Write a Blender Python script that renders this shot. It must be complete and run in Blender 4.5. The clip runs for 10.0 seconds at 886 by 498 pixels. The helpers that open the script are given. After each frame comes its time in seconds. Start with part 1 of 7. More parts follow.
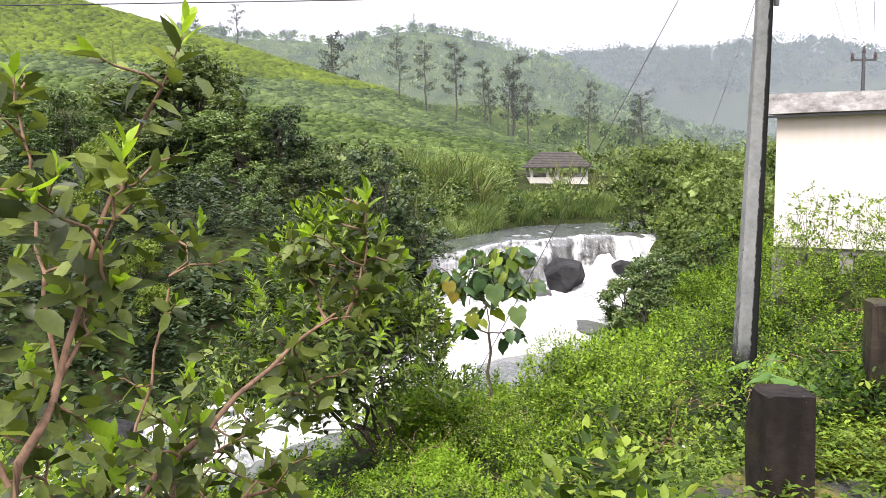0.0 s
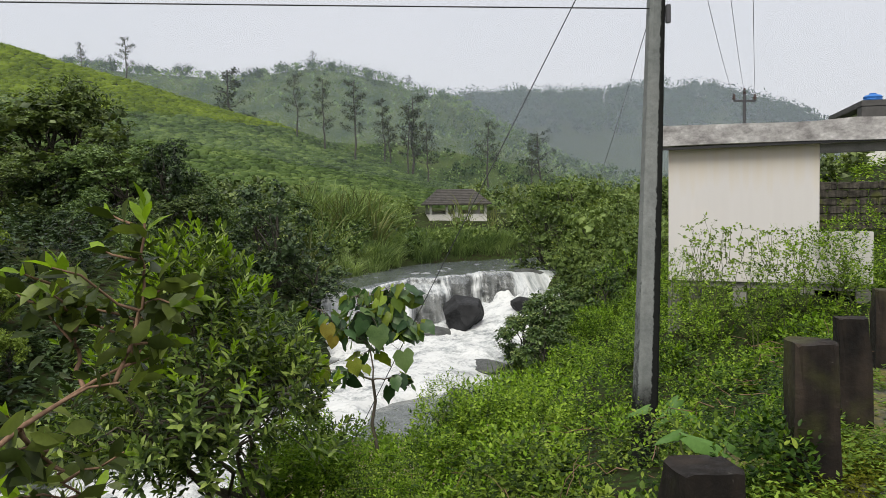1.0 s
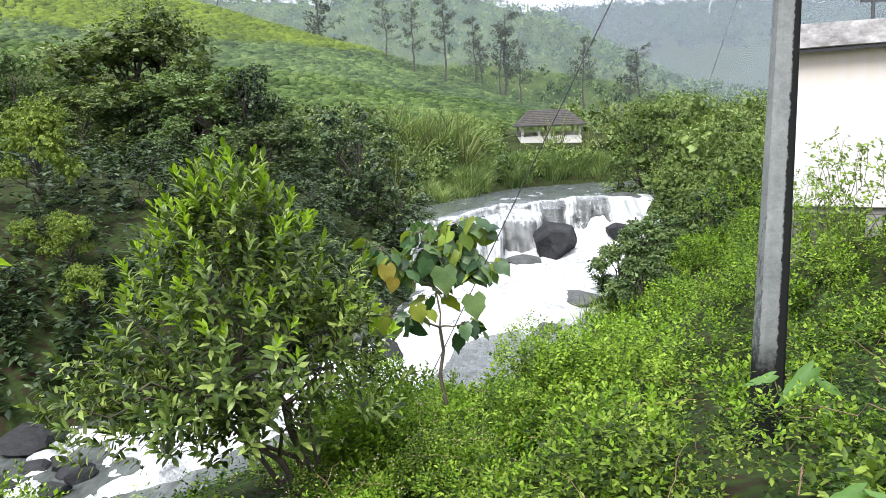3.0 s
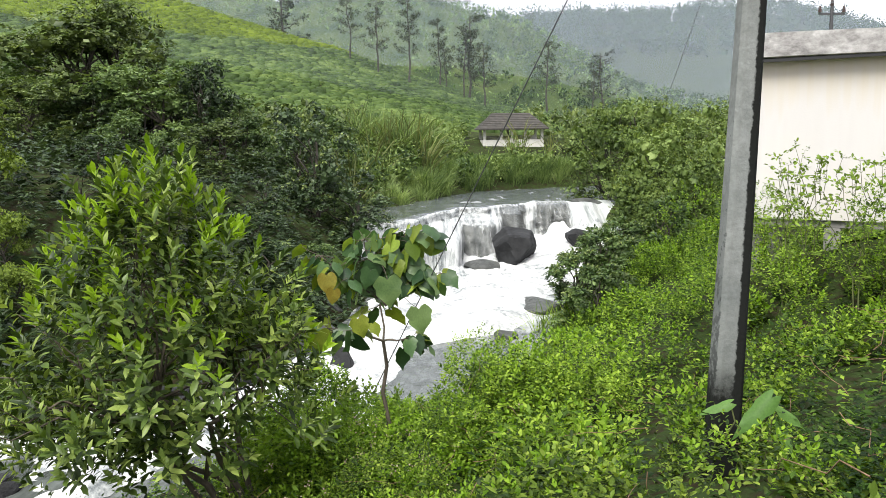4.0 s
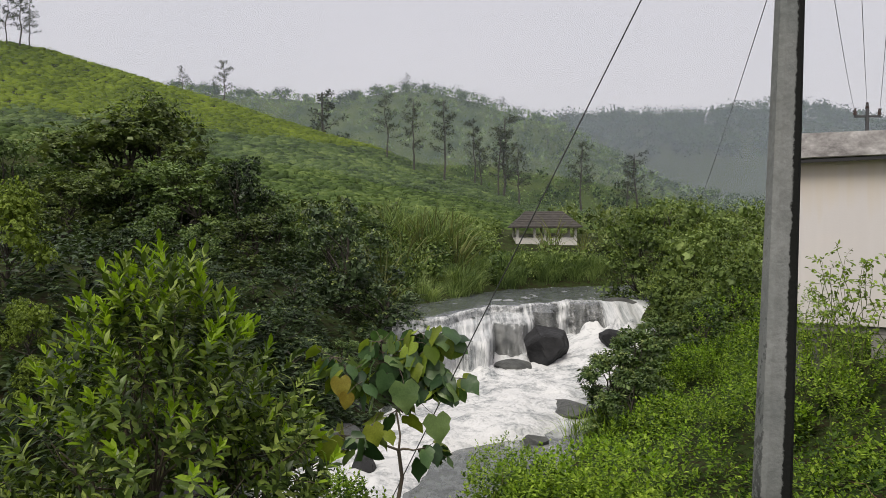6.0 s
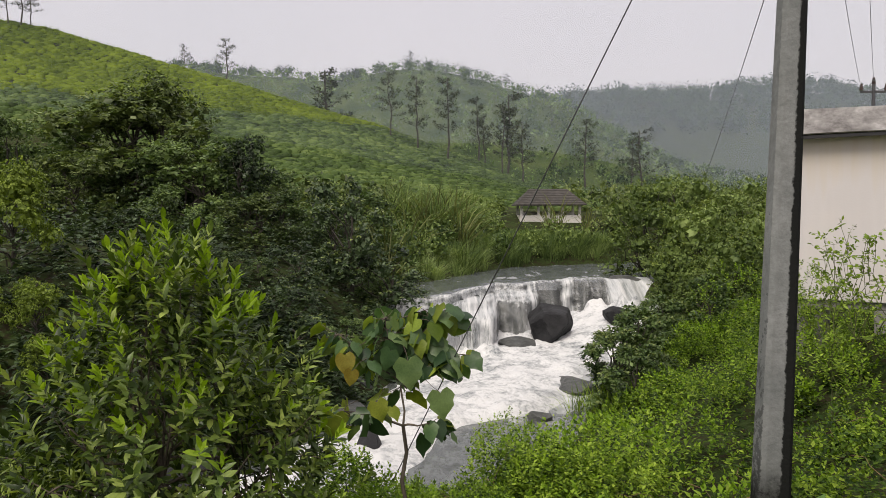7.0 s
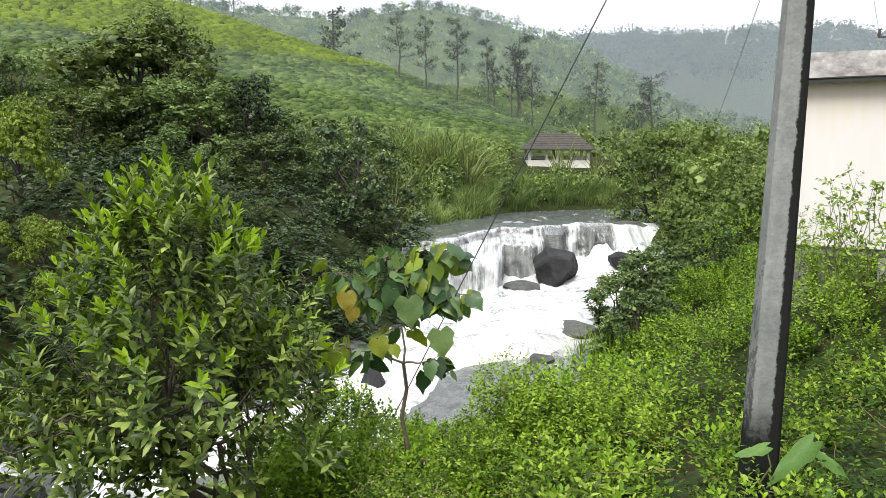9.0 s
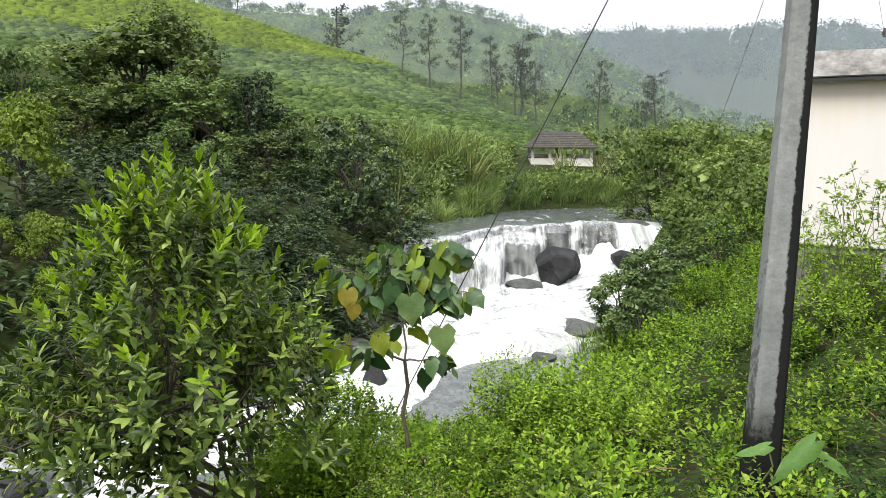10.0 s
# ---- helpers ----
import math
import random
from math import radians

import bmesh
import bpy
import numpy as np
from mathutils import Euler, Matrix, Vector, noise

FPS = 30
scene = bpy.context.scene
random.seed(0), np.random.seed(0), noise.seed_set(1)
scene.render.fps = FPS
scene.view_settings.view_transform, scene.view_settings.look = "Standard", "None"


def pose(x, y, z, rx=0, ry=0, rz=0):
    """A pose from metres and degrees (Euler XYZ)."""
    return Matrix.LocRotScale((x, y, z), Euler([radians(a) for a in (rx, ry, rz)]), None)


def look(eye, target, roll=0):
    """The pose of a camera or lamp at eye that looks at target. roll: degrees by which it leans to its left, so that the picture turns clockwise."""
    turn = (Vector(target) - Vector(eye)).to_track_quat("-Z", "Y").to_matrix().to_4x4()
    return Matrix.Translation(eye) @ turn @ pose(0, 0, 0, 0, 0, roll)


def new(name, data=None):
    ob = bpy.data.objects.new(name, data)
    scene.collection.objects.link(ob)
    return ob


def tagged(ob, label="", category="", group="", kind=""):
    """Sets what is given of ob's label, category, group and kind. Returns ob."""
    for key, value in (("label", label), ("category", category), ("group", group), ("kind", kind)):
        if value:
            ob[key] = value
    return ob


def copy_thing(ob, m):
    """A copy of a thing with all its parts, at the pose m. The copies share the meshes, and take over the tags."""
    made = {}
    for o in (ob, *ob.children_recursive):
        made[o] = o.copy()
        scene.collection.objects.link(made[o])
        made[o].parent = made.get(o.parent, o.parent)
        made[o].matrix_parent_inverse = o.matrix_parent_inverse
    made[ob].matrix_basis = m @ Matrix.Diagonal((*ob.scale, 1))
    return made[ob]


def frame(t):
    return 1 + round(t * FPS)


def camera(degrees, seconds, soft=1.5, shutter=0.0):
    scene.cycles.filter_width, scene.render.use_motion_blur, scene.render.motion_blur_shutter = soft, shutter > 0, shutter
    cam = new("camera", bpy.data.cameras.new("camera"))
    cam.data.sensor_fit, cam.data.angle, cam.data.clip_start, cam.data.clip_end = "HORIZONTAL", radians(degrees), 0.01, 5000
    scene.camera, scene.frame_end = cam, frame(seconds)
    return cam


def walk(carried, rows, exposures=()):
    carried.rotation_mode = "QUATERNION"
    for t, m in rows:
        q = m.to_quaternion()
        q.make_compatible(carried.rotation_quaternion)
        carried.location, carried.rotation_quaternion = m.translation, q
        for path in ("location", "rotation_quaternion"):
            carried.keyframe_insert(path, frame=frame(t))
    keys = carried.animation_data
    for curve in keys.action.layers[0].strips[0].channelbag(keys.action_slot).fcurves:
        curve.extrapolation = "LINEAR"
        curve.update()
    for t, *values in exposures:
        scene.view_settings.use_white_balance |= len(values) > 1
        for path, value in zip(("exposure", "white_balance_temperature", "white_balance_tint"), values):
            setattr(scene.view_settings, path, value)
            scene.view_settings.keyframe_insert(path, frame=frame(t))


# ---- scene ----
cam = camera(58.5, 10.0, soft=0.6)
PATH = [
    (0, (-0.742, -2.793, 1.415), (-0.786, -0.803, 1.22), -0.7),
    (0.5, (-0.644, -2.315, 1.381), (-0.423, -0.331, 1.26), -2.2),
    (1, (-0.455, -1.9, 1.311), (-0.254, 0.087, 1.21), -0.9),
    (1.5, (-0.389, -1.511, 1.286), (-0.267, 0.473, 1.062), -1.5),
    (2, (-0.324, -1.122, 1.262), (-0.274, 0.837, 0.863), -3.0),
    (2.5, (-0.243, -0.784, 1.261), (-0.189, 1.17, 0.836), -3.4),
    (2.7, (-0.198, -0.688, 1.266), (-0.261, 1.287, 0.961), -2.7),
    (3.8, (0.047, -0.16, 1.294), (0.09, 1.82, 1.02), 0.0),
    (4, (0.054, -0.067, 1.29), (0.104, 1.912, 1.005), -0.8),
    (4.5, (0.141, 0.177, 1.305), (0.12, 2.154, 0.999), -0.3),
    (5, (0.209, 0.329, 1.295), (0.137, 2.319, 1.107), -1.8),
    (5.2, (0.203, 0.273, 1.293), (0.125, 2.269, 1.188), -0.8),
    (6.3, (0.188, 0.279, 1.307), (0.157, 2.278, 1.266), -0.2),
    (6.5, (0.192, 0.268, 1.301), (0.153, 2.266, 1.235), -0.2),
    (7, (0.198, 0.249, 1.297), (0.153, 2.246, 1.2), -0.4),
    (7.5, (0.198, 0.247, 1.274), (0.085, 2.235, 1.084), 1.0),
    (8, (0.245, 0.315, 1.274), (0.153, 2.299, 1.044), 1.3),
    (8.5, (0.245, 0.255, 1.259), (0.158, 2.238, 1.016), 0.7),
    (9, (0.256, 0.24, 1.254), (0.192, 2.225, 1.017), 0.3),
    (9.5, (0.266, 0.259, 1.253), (0.206, 2.245, 1.023), 0.5),
    (10, (0.266, 0.259, 1.247), (0.195, 2.243, 1.005), 0.5),
]
EXPOSURES = [(0.0, 1.02, 6550, 19), (0.3, 0.36, 6600, 14), (1.0, -0.05, 6550, 10), (1.5, 0.3, 6700, 11), (2.0, 0.74, 6500, 10), (2.7, 1.02, 6050, 14), (3.8, 0.7, 6400, 10), (4.5, 0.72, 6500, 10),
             (5.0, 0.72, 6450, 8), (5.2, 0.42, 6500, 11), (6.3, -0.24, 6800, 15), (7.0, -0.14, 6900, 17), (7.5, 0.17, 6900, 16), (8.0, 0.73, 6550, 11), (8.5, 0.69, 6500, 11), (10.0, 0.69, 6500, 10)]
walk(cam, [(t, look(eye, target, roll)) for t, eye, target, roll in PATH], EXPOSURES)

# ---- world and light ----
world = bpy.data.worlds.new("overcast_sky")
scene.world = world
world.use_nodes = True
wt = world.node_tree
wt.nodes.clear()
w_out = wt.nodes.new("ShaderNodeOutputWorld")
w_bg = wt.nodes.new("ShaderNodeBackground")
w_sky = wt.nodes.new("ShaderNodeTexSky")
w_mix = wt.nodes.new("ShaderNodeMix")
w_sky.sky_type, w_sky.sun_disc = "NISHITA", False
w_sky.sun_elevation, w_sky.sun_rotation = radians(58), radians(150)
w_sky.dust_density, w_sky.air_density = 4.0, 1.5
w_mix.data_type = "RGBA"
w_mix.inputs[0].default_value = 0.85
w_mix.inputs[7].default_value = (7.75, 7.65, 8.15, 1)
wt.links.new(w_sky.outputs[0], w_mix.inputs[6])
wt.links.new(w_mix.outputs[2], w_bg.inputs[0])
wt.links.new(w_bg.outputs[0], w_out.inputs[0])
w_bg.inputs[1].default_value = 0.12

sun = new("sun", bpy.data.lights.new("sun", "SUN"))
sun.data.energy, sun.data.angle, sun.data.color = 3.6, radians(30), (1.0, 0.98, 0.87)
sun.matrix_world = look((-22, -38, 70), (0, 0, 0))


# ---- materials ----
def material(name):
    m = bpy.data.materials.new(name)
    m.use_nodes = True
    t = m.node_tree
    t.nodes.clear()
    out = t.nodes.new("ShaderNodeOutputMaterial")
    return m, t, out


def node(t, kind, **inputs):
    n = t.nodes.new("ShaderNode" + kind)
    for k, v in inputs.items():
        n.inputs[k.replace("_", " ")].default_value = v
    return n


def noise_tex(t, scale, detail=4.0, vec=None, rough=0.55):
    n = node(t, "TexNoise", Scale=scale, Detail=detail, Roughness=rough)
    if vec is None:
        vec = t.nodes.new("ShaderNodeTexCoord").outputs["Object"]
    t.links.new(vec, n.inputs["Vector"])
    return n.outputs["Fac"]


def ramp(t, fac, stops):
    r = t.nodes.new("ShaderNodeValToRGB")
    el = r.color_ramp.elements
    while len(el) < len(stops):
        el.new(0.5)
    for e, (p, c) in zip(el, stops):
        e.position, e.color = p, (*c, 1) if len(c) == 3 else c
    t.links.new(fac, r.inputs[0])
    return r.outputs[0]


def mix_col(t, fac, a, b, mode="MIX"):
    n = t.nodes.new("ShaderNodeMix")
    n.data_type, n.blend_type = "RGBA", mode
    for sock, v in ((n.inputs[0], fac), (n.inputs[6], a), (n.inputs[7], b)):
        if isinstance(v, bpy.types.NodeSocket):
            t.links.new(v, sock)
        elif isinstance(v, tuple):
            sock.default_value = (*v, 1)
        else:
            sock.default_value = v
    return n.outputs[2]


def math_node(t, op, a, b=0.0, clamp=False):
    n = t.nodes.new("ShaderNodeMath")
    n.operation, n.use_clamp = op, clamp
    for sock, v in zip(n.inputs, (a, b)):
        if isinstance(v, bpy.types.NodeSocket):
            t.links.new(v, sock)
        else:
            sock.default_value = v
    return n.outputs[0]


def bump(t, height, strength, dist):
    b = node(t, "Bump", Strength=strength, Distance=dist)
    t.links.new(height, b.inputs["Height"])
    return b.outputs[0]


def principled(t, out, col, rough=0.8, normal=None, metal=0.0, spec=0.5):
    p = node(t, "BsdfPrincipled", Metallic=metal)
    p.inputs["Specular IOR Level"].default_value = spec
    for sock, v in ((p.inputs["Base Color"], col), (p.inputs["Roughness"], rough)):
        if isinstance(v, bpy.types.NodeSocket):
            t.links.new(v, sock)
        elif isinstance(v, tuple):
            sock.default_value = (*v, 1)
        else:
            sock.default_value = v
    if normal is not None:
        t.links.new(normal, p.inputs["Normal"])
    if out is not None:
        t.links.new(p.outputs[0], out.inputs[0])
    return p


def leaf_mat(name, dark, mid, light, rough=0.42, through_amount=0.3, patch=0.6, spec=0.5, tone=0.74, vary=0.5):
    """Foliage: each leaf has its own tint, with broader patches over the plant."""
    m, t, out = material(name)
    geo = t.nodes.new("ShaderNodeNewGeometry")
    info = t.nodes.new("ShaderNodeObjectInfo")
    r = math_node(t, "FRACT", math_node(t, "ADD", geo.outputs["Random Per Island"], info.outputs["Random"]))
    broad = noise_tex(t, patch, 3.0, geo.outputs["Position"])
    f = math_node(t, "ADD", math_node(t, "ADD", math_node(t, "MULTIPLY", r, vary), 0.25 - 0.5 * vary), math_node(t, "MULTIPLY", math_node(t, "SUBTRACT", broad, 0.3), 0.9), True)
    f = math_node(t, "ADD", f, math_node(t, "MULTIPLY", math_node(t, "SUBTRACT", info.outputs["Random"], 0.5), 0.22), True)
    col = ramp(t, f, [(p, (shade[0] * tone * 0.92, shade[1] * tone, shade[2] * tone)) for p, shade in ((0.16, tuple(c * 0.85 for c in dark)), (0.5, mid), (0.84, tuple(c * 1.1 for c in light)))])
    fine = noise_tex(t, 60.0, 3.0, geo.outputs["Position"])
    col = mix_col(t, 0.35, col, ramp(t, fine, [(0.3, (0.55, 0.55, 0.5)), (0.7, (1.25, 1.25, 1.1))]), "MULTIPLY")
    p = principled(t, None, col, rough, spec=spec * 0.65)
    tr = t.nodes.new("ShaderNodeBsdfTranslucent")
    t.links.new(mix_col(t, 1.0, col, (1.25, 1.3, 0.6), "MULTIPLY"), tr.inputs[0])
    mx = t.nodes.new("ShaderNodeMixShader")
    mx.inputs[0].default_value = through_amount
    t.links.new(p.outputs[0], mx.inputs[1])
    t.links.new(tr.outputs[0], mx.inputs[2])
    t.links.new(mx.outputs[0], out.inputs[0])
    return m


def ground_mat():
    m, t, out = material("ground_soil_and_grass")
    geo = t.nodes.new("ShaderNodeNewGeometry")
    pos = geo.outputs["Position"]
    n1 = noise_tex(t, 0.35, 6.0, pos)
    n2 = noise_tex(t, 6.0, 6.0, pos)
    n3 = noise_tex(t, 0.05, 5.0, pos)
    soil = ramp(t, n2, [(0.3, (0.01, 0.008, 0.005)), (0.7, (0.028, 0.022, 0.012))])
    grass = ramp(t, n1, [(0.3, (0.01, 0.02, 0.005)), (0.5, (0.02, 0.036, 0.009)), (0.7, (0.04, 0.06, 0.017))])
    grass = mix_col(t, 0.5, grass, ramp(t, n3, [(0.35, (0.02, 0.036, 0.01)), (0.65, (0.06, 0.08, 0.025))]))
    col = mix_col(t, ramp(t, n2, [(0.45, (0, 0, 0)), (0.62, (1, 1, 1))]), grass, soil)
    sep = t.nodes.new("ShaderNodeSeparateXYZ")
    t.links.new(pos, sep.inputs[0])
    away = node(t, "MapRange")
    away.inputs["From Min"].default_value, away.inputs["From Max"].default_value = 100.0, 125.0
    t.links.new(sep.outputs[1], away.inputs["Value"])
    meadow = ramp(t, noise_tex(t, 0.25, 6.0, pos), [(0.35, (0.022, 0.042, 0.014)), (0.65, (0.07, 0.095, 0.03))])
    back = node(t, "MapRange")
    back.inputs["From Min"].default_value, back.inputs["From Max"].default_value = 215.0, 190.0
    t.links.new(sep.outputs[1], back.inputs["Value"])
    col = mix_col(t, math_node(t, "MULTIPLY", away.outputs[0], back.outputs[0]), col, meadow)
    principled(t, out, col, 0.95, bump(t, n2, 0.6, 0.08), spec=0.1)
    return m


def rock_mat(name, a, b, wet=0.45, scale=2.5, moss=0.0, relief=0.7):
    m, t, out = material(name)
    geo = t.nodes.new("ShaderNodeNewGeometry")
    n1 = noise_tex(t, scale, 8.0, geo.outputs["Position"], 0.65)
    n2 = noise_tex(t, scale * 9, 6.0, geo.outputs["Position"])
    col = ramp(t, n1, [(0.3, a), (0.7, b)])
    col = mix_col(t, 0.5, col, ramp(t, n2, [(0.3, (0.5, 0.5, 0.5)), (0.75, (1.4, 1.4, 1.4))]), "MULTIPLY")
    if moss:
        mp = node(t, "Mapping")
        mp.inputs["Scale"].default_value = (9, 9, 0.7)
        t.links.new(geo.outputs["Position"], mp.inputs["Vector"])
        run = noise_tex(t, 1.3, 5.0, mp.outputs[0])
        col = mix_col(t, 0.8, col, ramp(t, run, [(0.35, (0.35, 0.33, 0.32)), (0.65, (1.5, 1.4, 1.3))]), "MULTIPLY")
        spot = noise_tex(t, scale * 8, 2.0, geo.outputs["Position"])
        col = mix_col(t, ramp(t, spot, [(0.72, (0, 0, 0)), (0.78, (0.5, 0.5, 0.5))]), col, (0.14, 0.135, 0.12))
        n3 = noise_tex(t, scale * 0.7, 5.0, geo.outputs["Position"])
        col = mix_col(t, ramp(t, n3, [(0.55, (0, 0, 0)), (0.68, (moss, moss, moss))]), col, (0.09, 0.1, 0.02))
    principled(t, out, col, ramp(t, n2, [(0.3, (wet,) * 3), (0.7, (min(1, wet + 0.35),) * 3)]), bump(t, n1, relief, 0.12), spec=0.25)
    return m


def bark_mat(name, a, b, scale=14.0):
    m, t, out = material(name)
    tc = t.nodes.new("ShaderNodeTexCoord")
    mp = node(t, "Mapping")
    mp.inputs["Scale"].default_value = (1, 1, 0.25)
    t.links.new(tc.outputs["Object"], mp.inputs["Vector"])
    n1 = noise_tex(t, scale, 8.0, mp.outputs[0])
    col = ramp(t, n1, [(0.3, a), (0.7, b)])
    principled(t, out, col, 0.85, bump(t, n1, 0.6, 0.02))
    return m


def plain_mat(name, col, rough=0.6, metal=0.0, vary=0.25, scale=3.0, bumpy=0.1):
    m, t, out = material(name)
    n1 = noise_tex(t, scale, 8.0)
    n2 = noise_tex(t, scale * 14, 4.0)
    c = mix_col(t, 1.0, col, ramp(t, n1, [(0.25, (1 - vary,) * 3), (0.75, (1 + vary * 0.4,) * 3)]), "MULTIPLY")
    c = mix_col(t, 0.4, c, ramp(t, n2, [(0.3, (1 - vary,) * 3), (0.7, (1.1,) * 3)]), "MULTIPLY")
    principled(t, out, c, rough, bump(t, n2, bumpy, 0.01), metal)
    return m


def plaster_mat():
    """Cream-white lime wash with rain streaks and a yellow-brown band, stain and painted eave shade, under the roof
    slab.
    """
    m, t, out = material("cream_plaster")
    tc = t.nodes.new("ShaderNodeTexCoord")
    mp = node(t, "Mapping")
    mp.inputs["Scale"].default_value = (6, 6, 0.35)
    t.links.new(tc.outputs["Object"], mp.inputs["Vector"])
    streak = noise_tex(t, 1.2, 6.0, mp.outputs[0])
    blot = noise_tex(t, 1.1, 6.0)
    fine = noise_tex(t, 30, 4.0)
    col = ramp(t, streak, [(0.25, (0.56, 0.535, 0.53)), (0.75, (0.585, 0.56, 0.555))])
    col = mix_col(t, ramp(t, blot, [(0.5, (0, 0, 0)), (0.8, (0.35, 0.35, 0.35))]), col, (0.7, 0.62, 0.55))
    sep = t.nodes.new("ShaderNodeSeparateXYZ")
    t.links.new(tc.outputs["Object"], sep.inputs[0])
    # band towards the top: yellowish stain with the warm eave shade painted in
    high = math_node(t, "ADD", sep.outputs[2], math_node(t, "MULTIPLY", streak, 1.3))
    col = mix_col(t, ramp(t, math_node(t, "MULTIPLY", high, 0.25), [(0.56, (0, 0, 0)), (0.8, (0.6, 0.6, 0.6))]), col, (0.5, 0.4, 0.22))
    principled(t, out, col, 0.85, bump(t, fine, 0.15, 0.01))
    return m


def slab_mat():
    """Bare roof slab edge: grey-white paint gone mouldy, in flat streaks."""
    m, t, out = material("weathered_slab")
    tc = t.nodes.new("ShaderNodeTexCoord")
    mp = node(t, "Mapping")
    mp.inputs["Scale"].default_value = (1.4, 1.4, 2.2)
    t.links.new(tc.outputs["Object"], mp.inputs["Vector"])
    n1 = noise_tex(t, 2.2, 8.0, mp.outputs[0], 0.65)
    n2 = noise_tex(t, 11, 6.0, mp.outputs[0])
    col = ramp(t, n1, [(0.3, (0.16, 0.15, 0.15)), (0.48, (0.4, 0.38, 0.38)), (0.65, (0.62, 0.6, 0.6))])
    col = mix_col(t, 0.5, col, ramp(t, n2, [(0.3, (0.5, 0.5, 0.5)), (0.7, (1.15, 1.15, 1.15))]), "MULTIPLY")
    principled(t, out, col, 0.85, bump(t, n2, 0.2, 0.01))
    return m


def pole_mat():
    """Concrete pole, pale grey, with black mould down one flank and at its foot."""
    m, t, out = material("pole_concrete")
    tc = t.nodes.new("ShaderNodeTexCoord")
    sep = t.nodes.new("ShaderNodeSeparateXYZ")
    t.links.new(tc.outputs["Object"], sep.inputs[0])
    n1 = noise_tex(t, 14.0, 8.0, None, 0.8)
    n2 = noise_tex(t, 40, 4.0)
    n3 = noise_tex(t, 2.0, 5.0)
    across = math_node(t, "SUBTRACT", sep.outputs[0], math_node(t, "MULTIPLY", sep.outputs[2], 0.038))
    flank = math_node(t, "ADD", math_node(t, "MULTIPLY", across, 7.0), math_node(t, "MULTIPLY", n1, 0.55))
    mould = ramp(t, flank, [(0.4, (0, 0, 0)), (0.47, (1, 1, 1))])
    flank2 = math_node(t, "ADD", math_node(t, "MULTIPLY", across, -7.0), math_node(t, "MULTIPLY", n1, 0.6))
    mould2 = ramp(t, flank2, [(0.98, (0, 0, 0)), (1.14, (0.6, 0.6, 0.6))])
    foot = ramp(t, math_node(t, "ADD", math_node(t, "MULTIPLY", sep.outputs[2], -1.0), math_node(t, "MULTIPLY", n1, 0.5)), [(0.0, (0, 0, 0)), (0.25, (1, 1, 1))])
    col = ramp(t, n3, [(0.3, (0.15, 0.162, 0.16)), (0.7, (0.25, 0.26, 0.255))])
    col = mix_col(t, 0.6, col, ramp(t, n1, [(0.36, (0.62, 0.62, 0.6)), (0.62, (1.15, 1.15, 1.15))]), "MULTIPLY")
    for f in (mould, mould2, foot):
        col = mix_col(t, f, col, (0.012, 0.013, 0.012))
    principled(t, out, col, 0.9, bump(t, n2, 0.4, 0.012), spec=0.12)
    return m


def road_mat():
    """Wet worn asphalt with moss creeping in from the edge."""
    m, t, out = material("wet_asphalt")
    geo = t.nodes.new("ShaderNodeNewGeometry")
    pos = geo.outputs["Position"]
    n1 = noise_tex(t, 1.4, 7.0, pos)
    n2 = noise_tex(t, 70, 3.0, pos)
    col = ramp(t, n2, [(0.3, (0.016, 0.016, 0.017)), (0.7, (0.05, 0.049, 0.047))])
    sep = t.nodes.new("ShaderNodeSeparateXYZ")
    t.links.new(pos, sep.inputs[0])
    inward = math_node(t, "SUBTRACT", math_node(t, "MULTIPLY", sep.outputs[0], 0.76), math_node(t, "MULTIPLY", sep.outputs[1], 0.65))
    edge = node(t, "MapRange")
    edge.inputs["From Min"].default_value, edge.inputs["From Max"].default_value = 0.1, 1.5
    edge.inputs["To Min"].default_value, edge.inputs["To Max"].default_value = 0.07, -0.2
    t.links.new(inward, edge.inputs["Value"])
    n4 = noise_tex(t, 3.0, 7.0, pos)
    col = mix_col(t, ramp(t, math_node(t, "ADD", n4, edge.outputs[0]), [(0.46, (0, 0, 0)), (0.58, (0.9, 0.9, 0.9))]), col, ramp(t, noise_tex(t, 18.0, 5.0, pos), [(0.35, (0.05, 0.045, 0.012)), (0.65, (0.16, 0.14, 0.022))]))
    principled(t, out, col, ramp(t, n1, [(0.35, (0.25, 0.25, 0.25)), (0.55, (0.8, 0.8, 0.8))]), bump(t, n2, 0.4, 0.01))
    return m


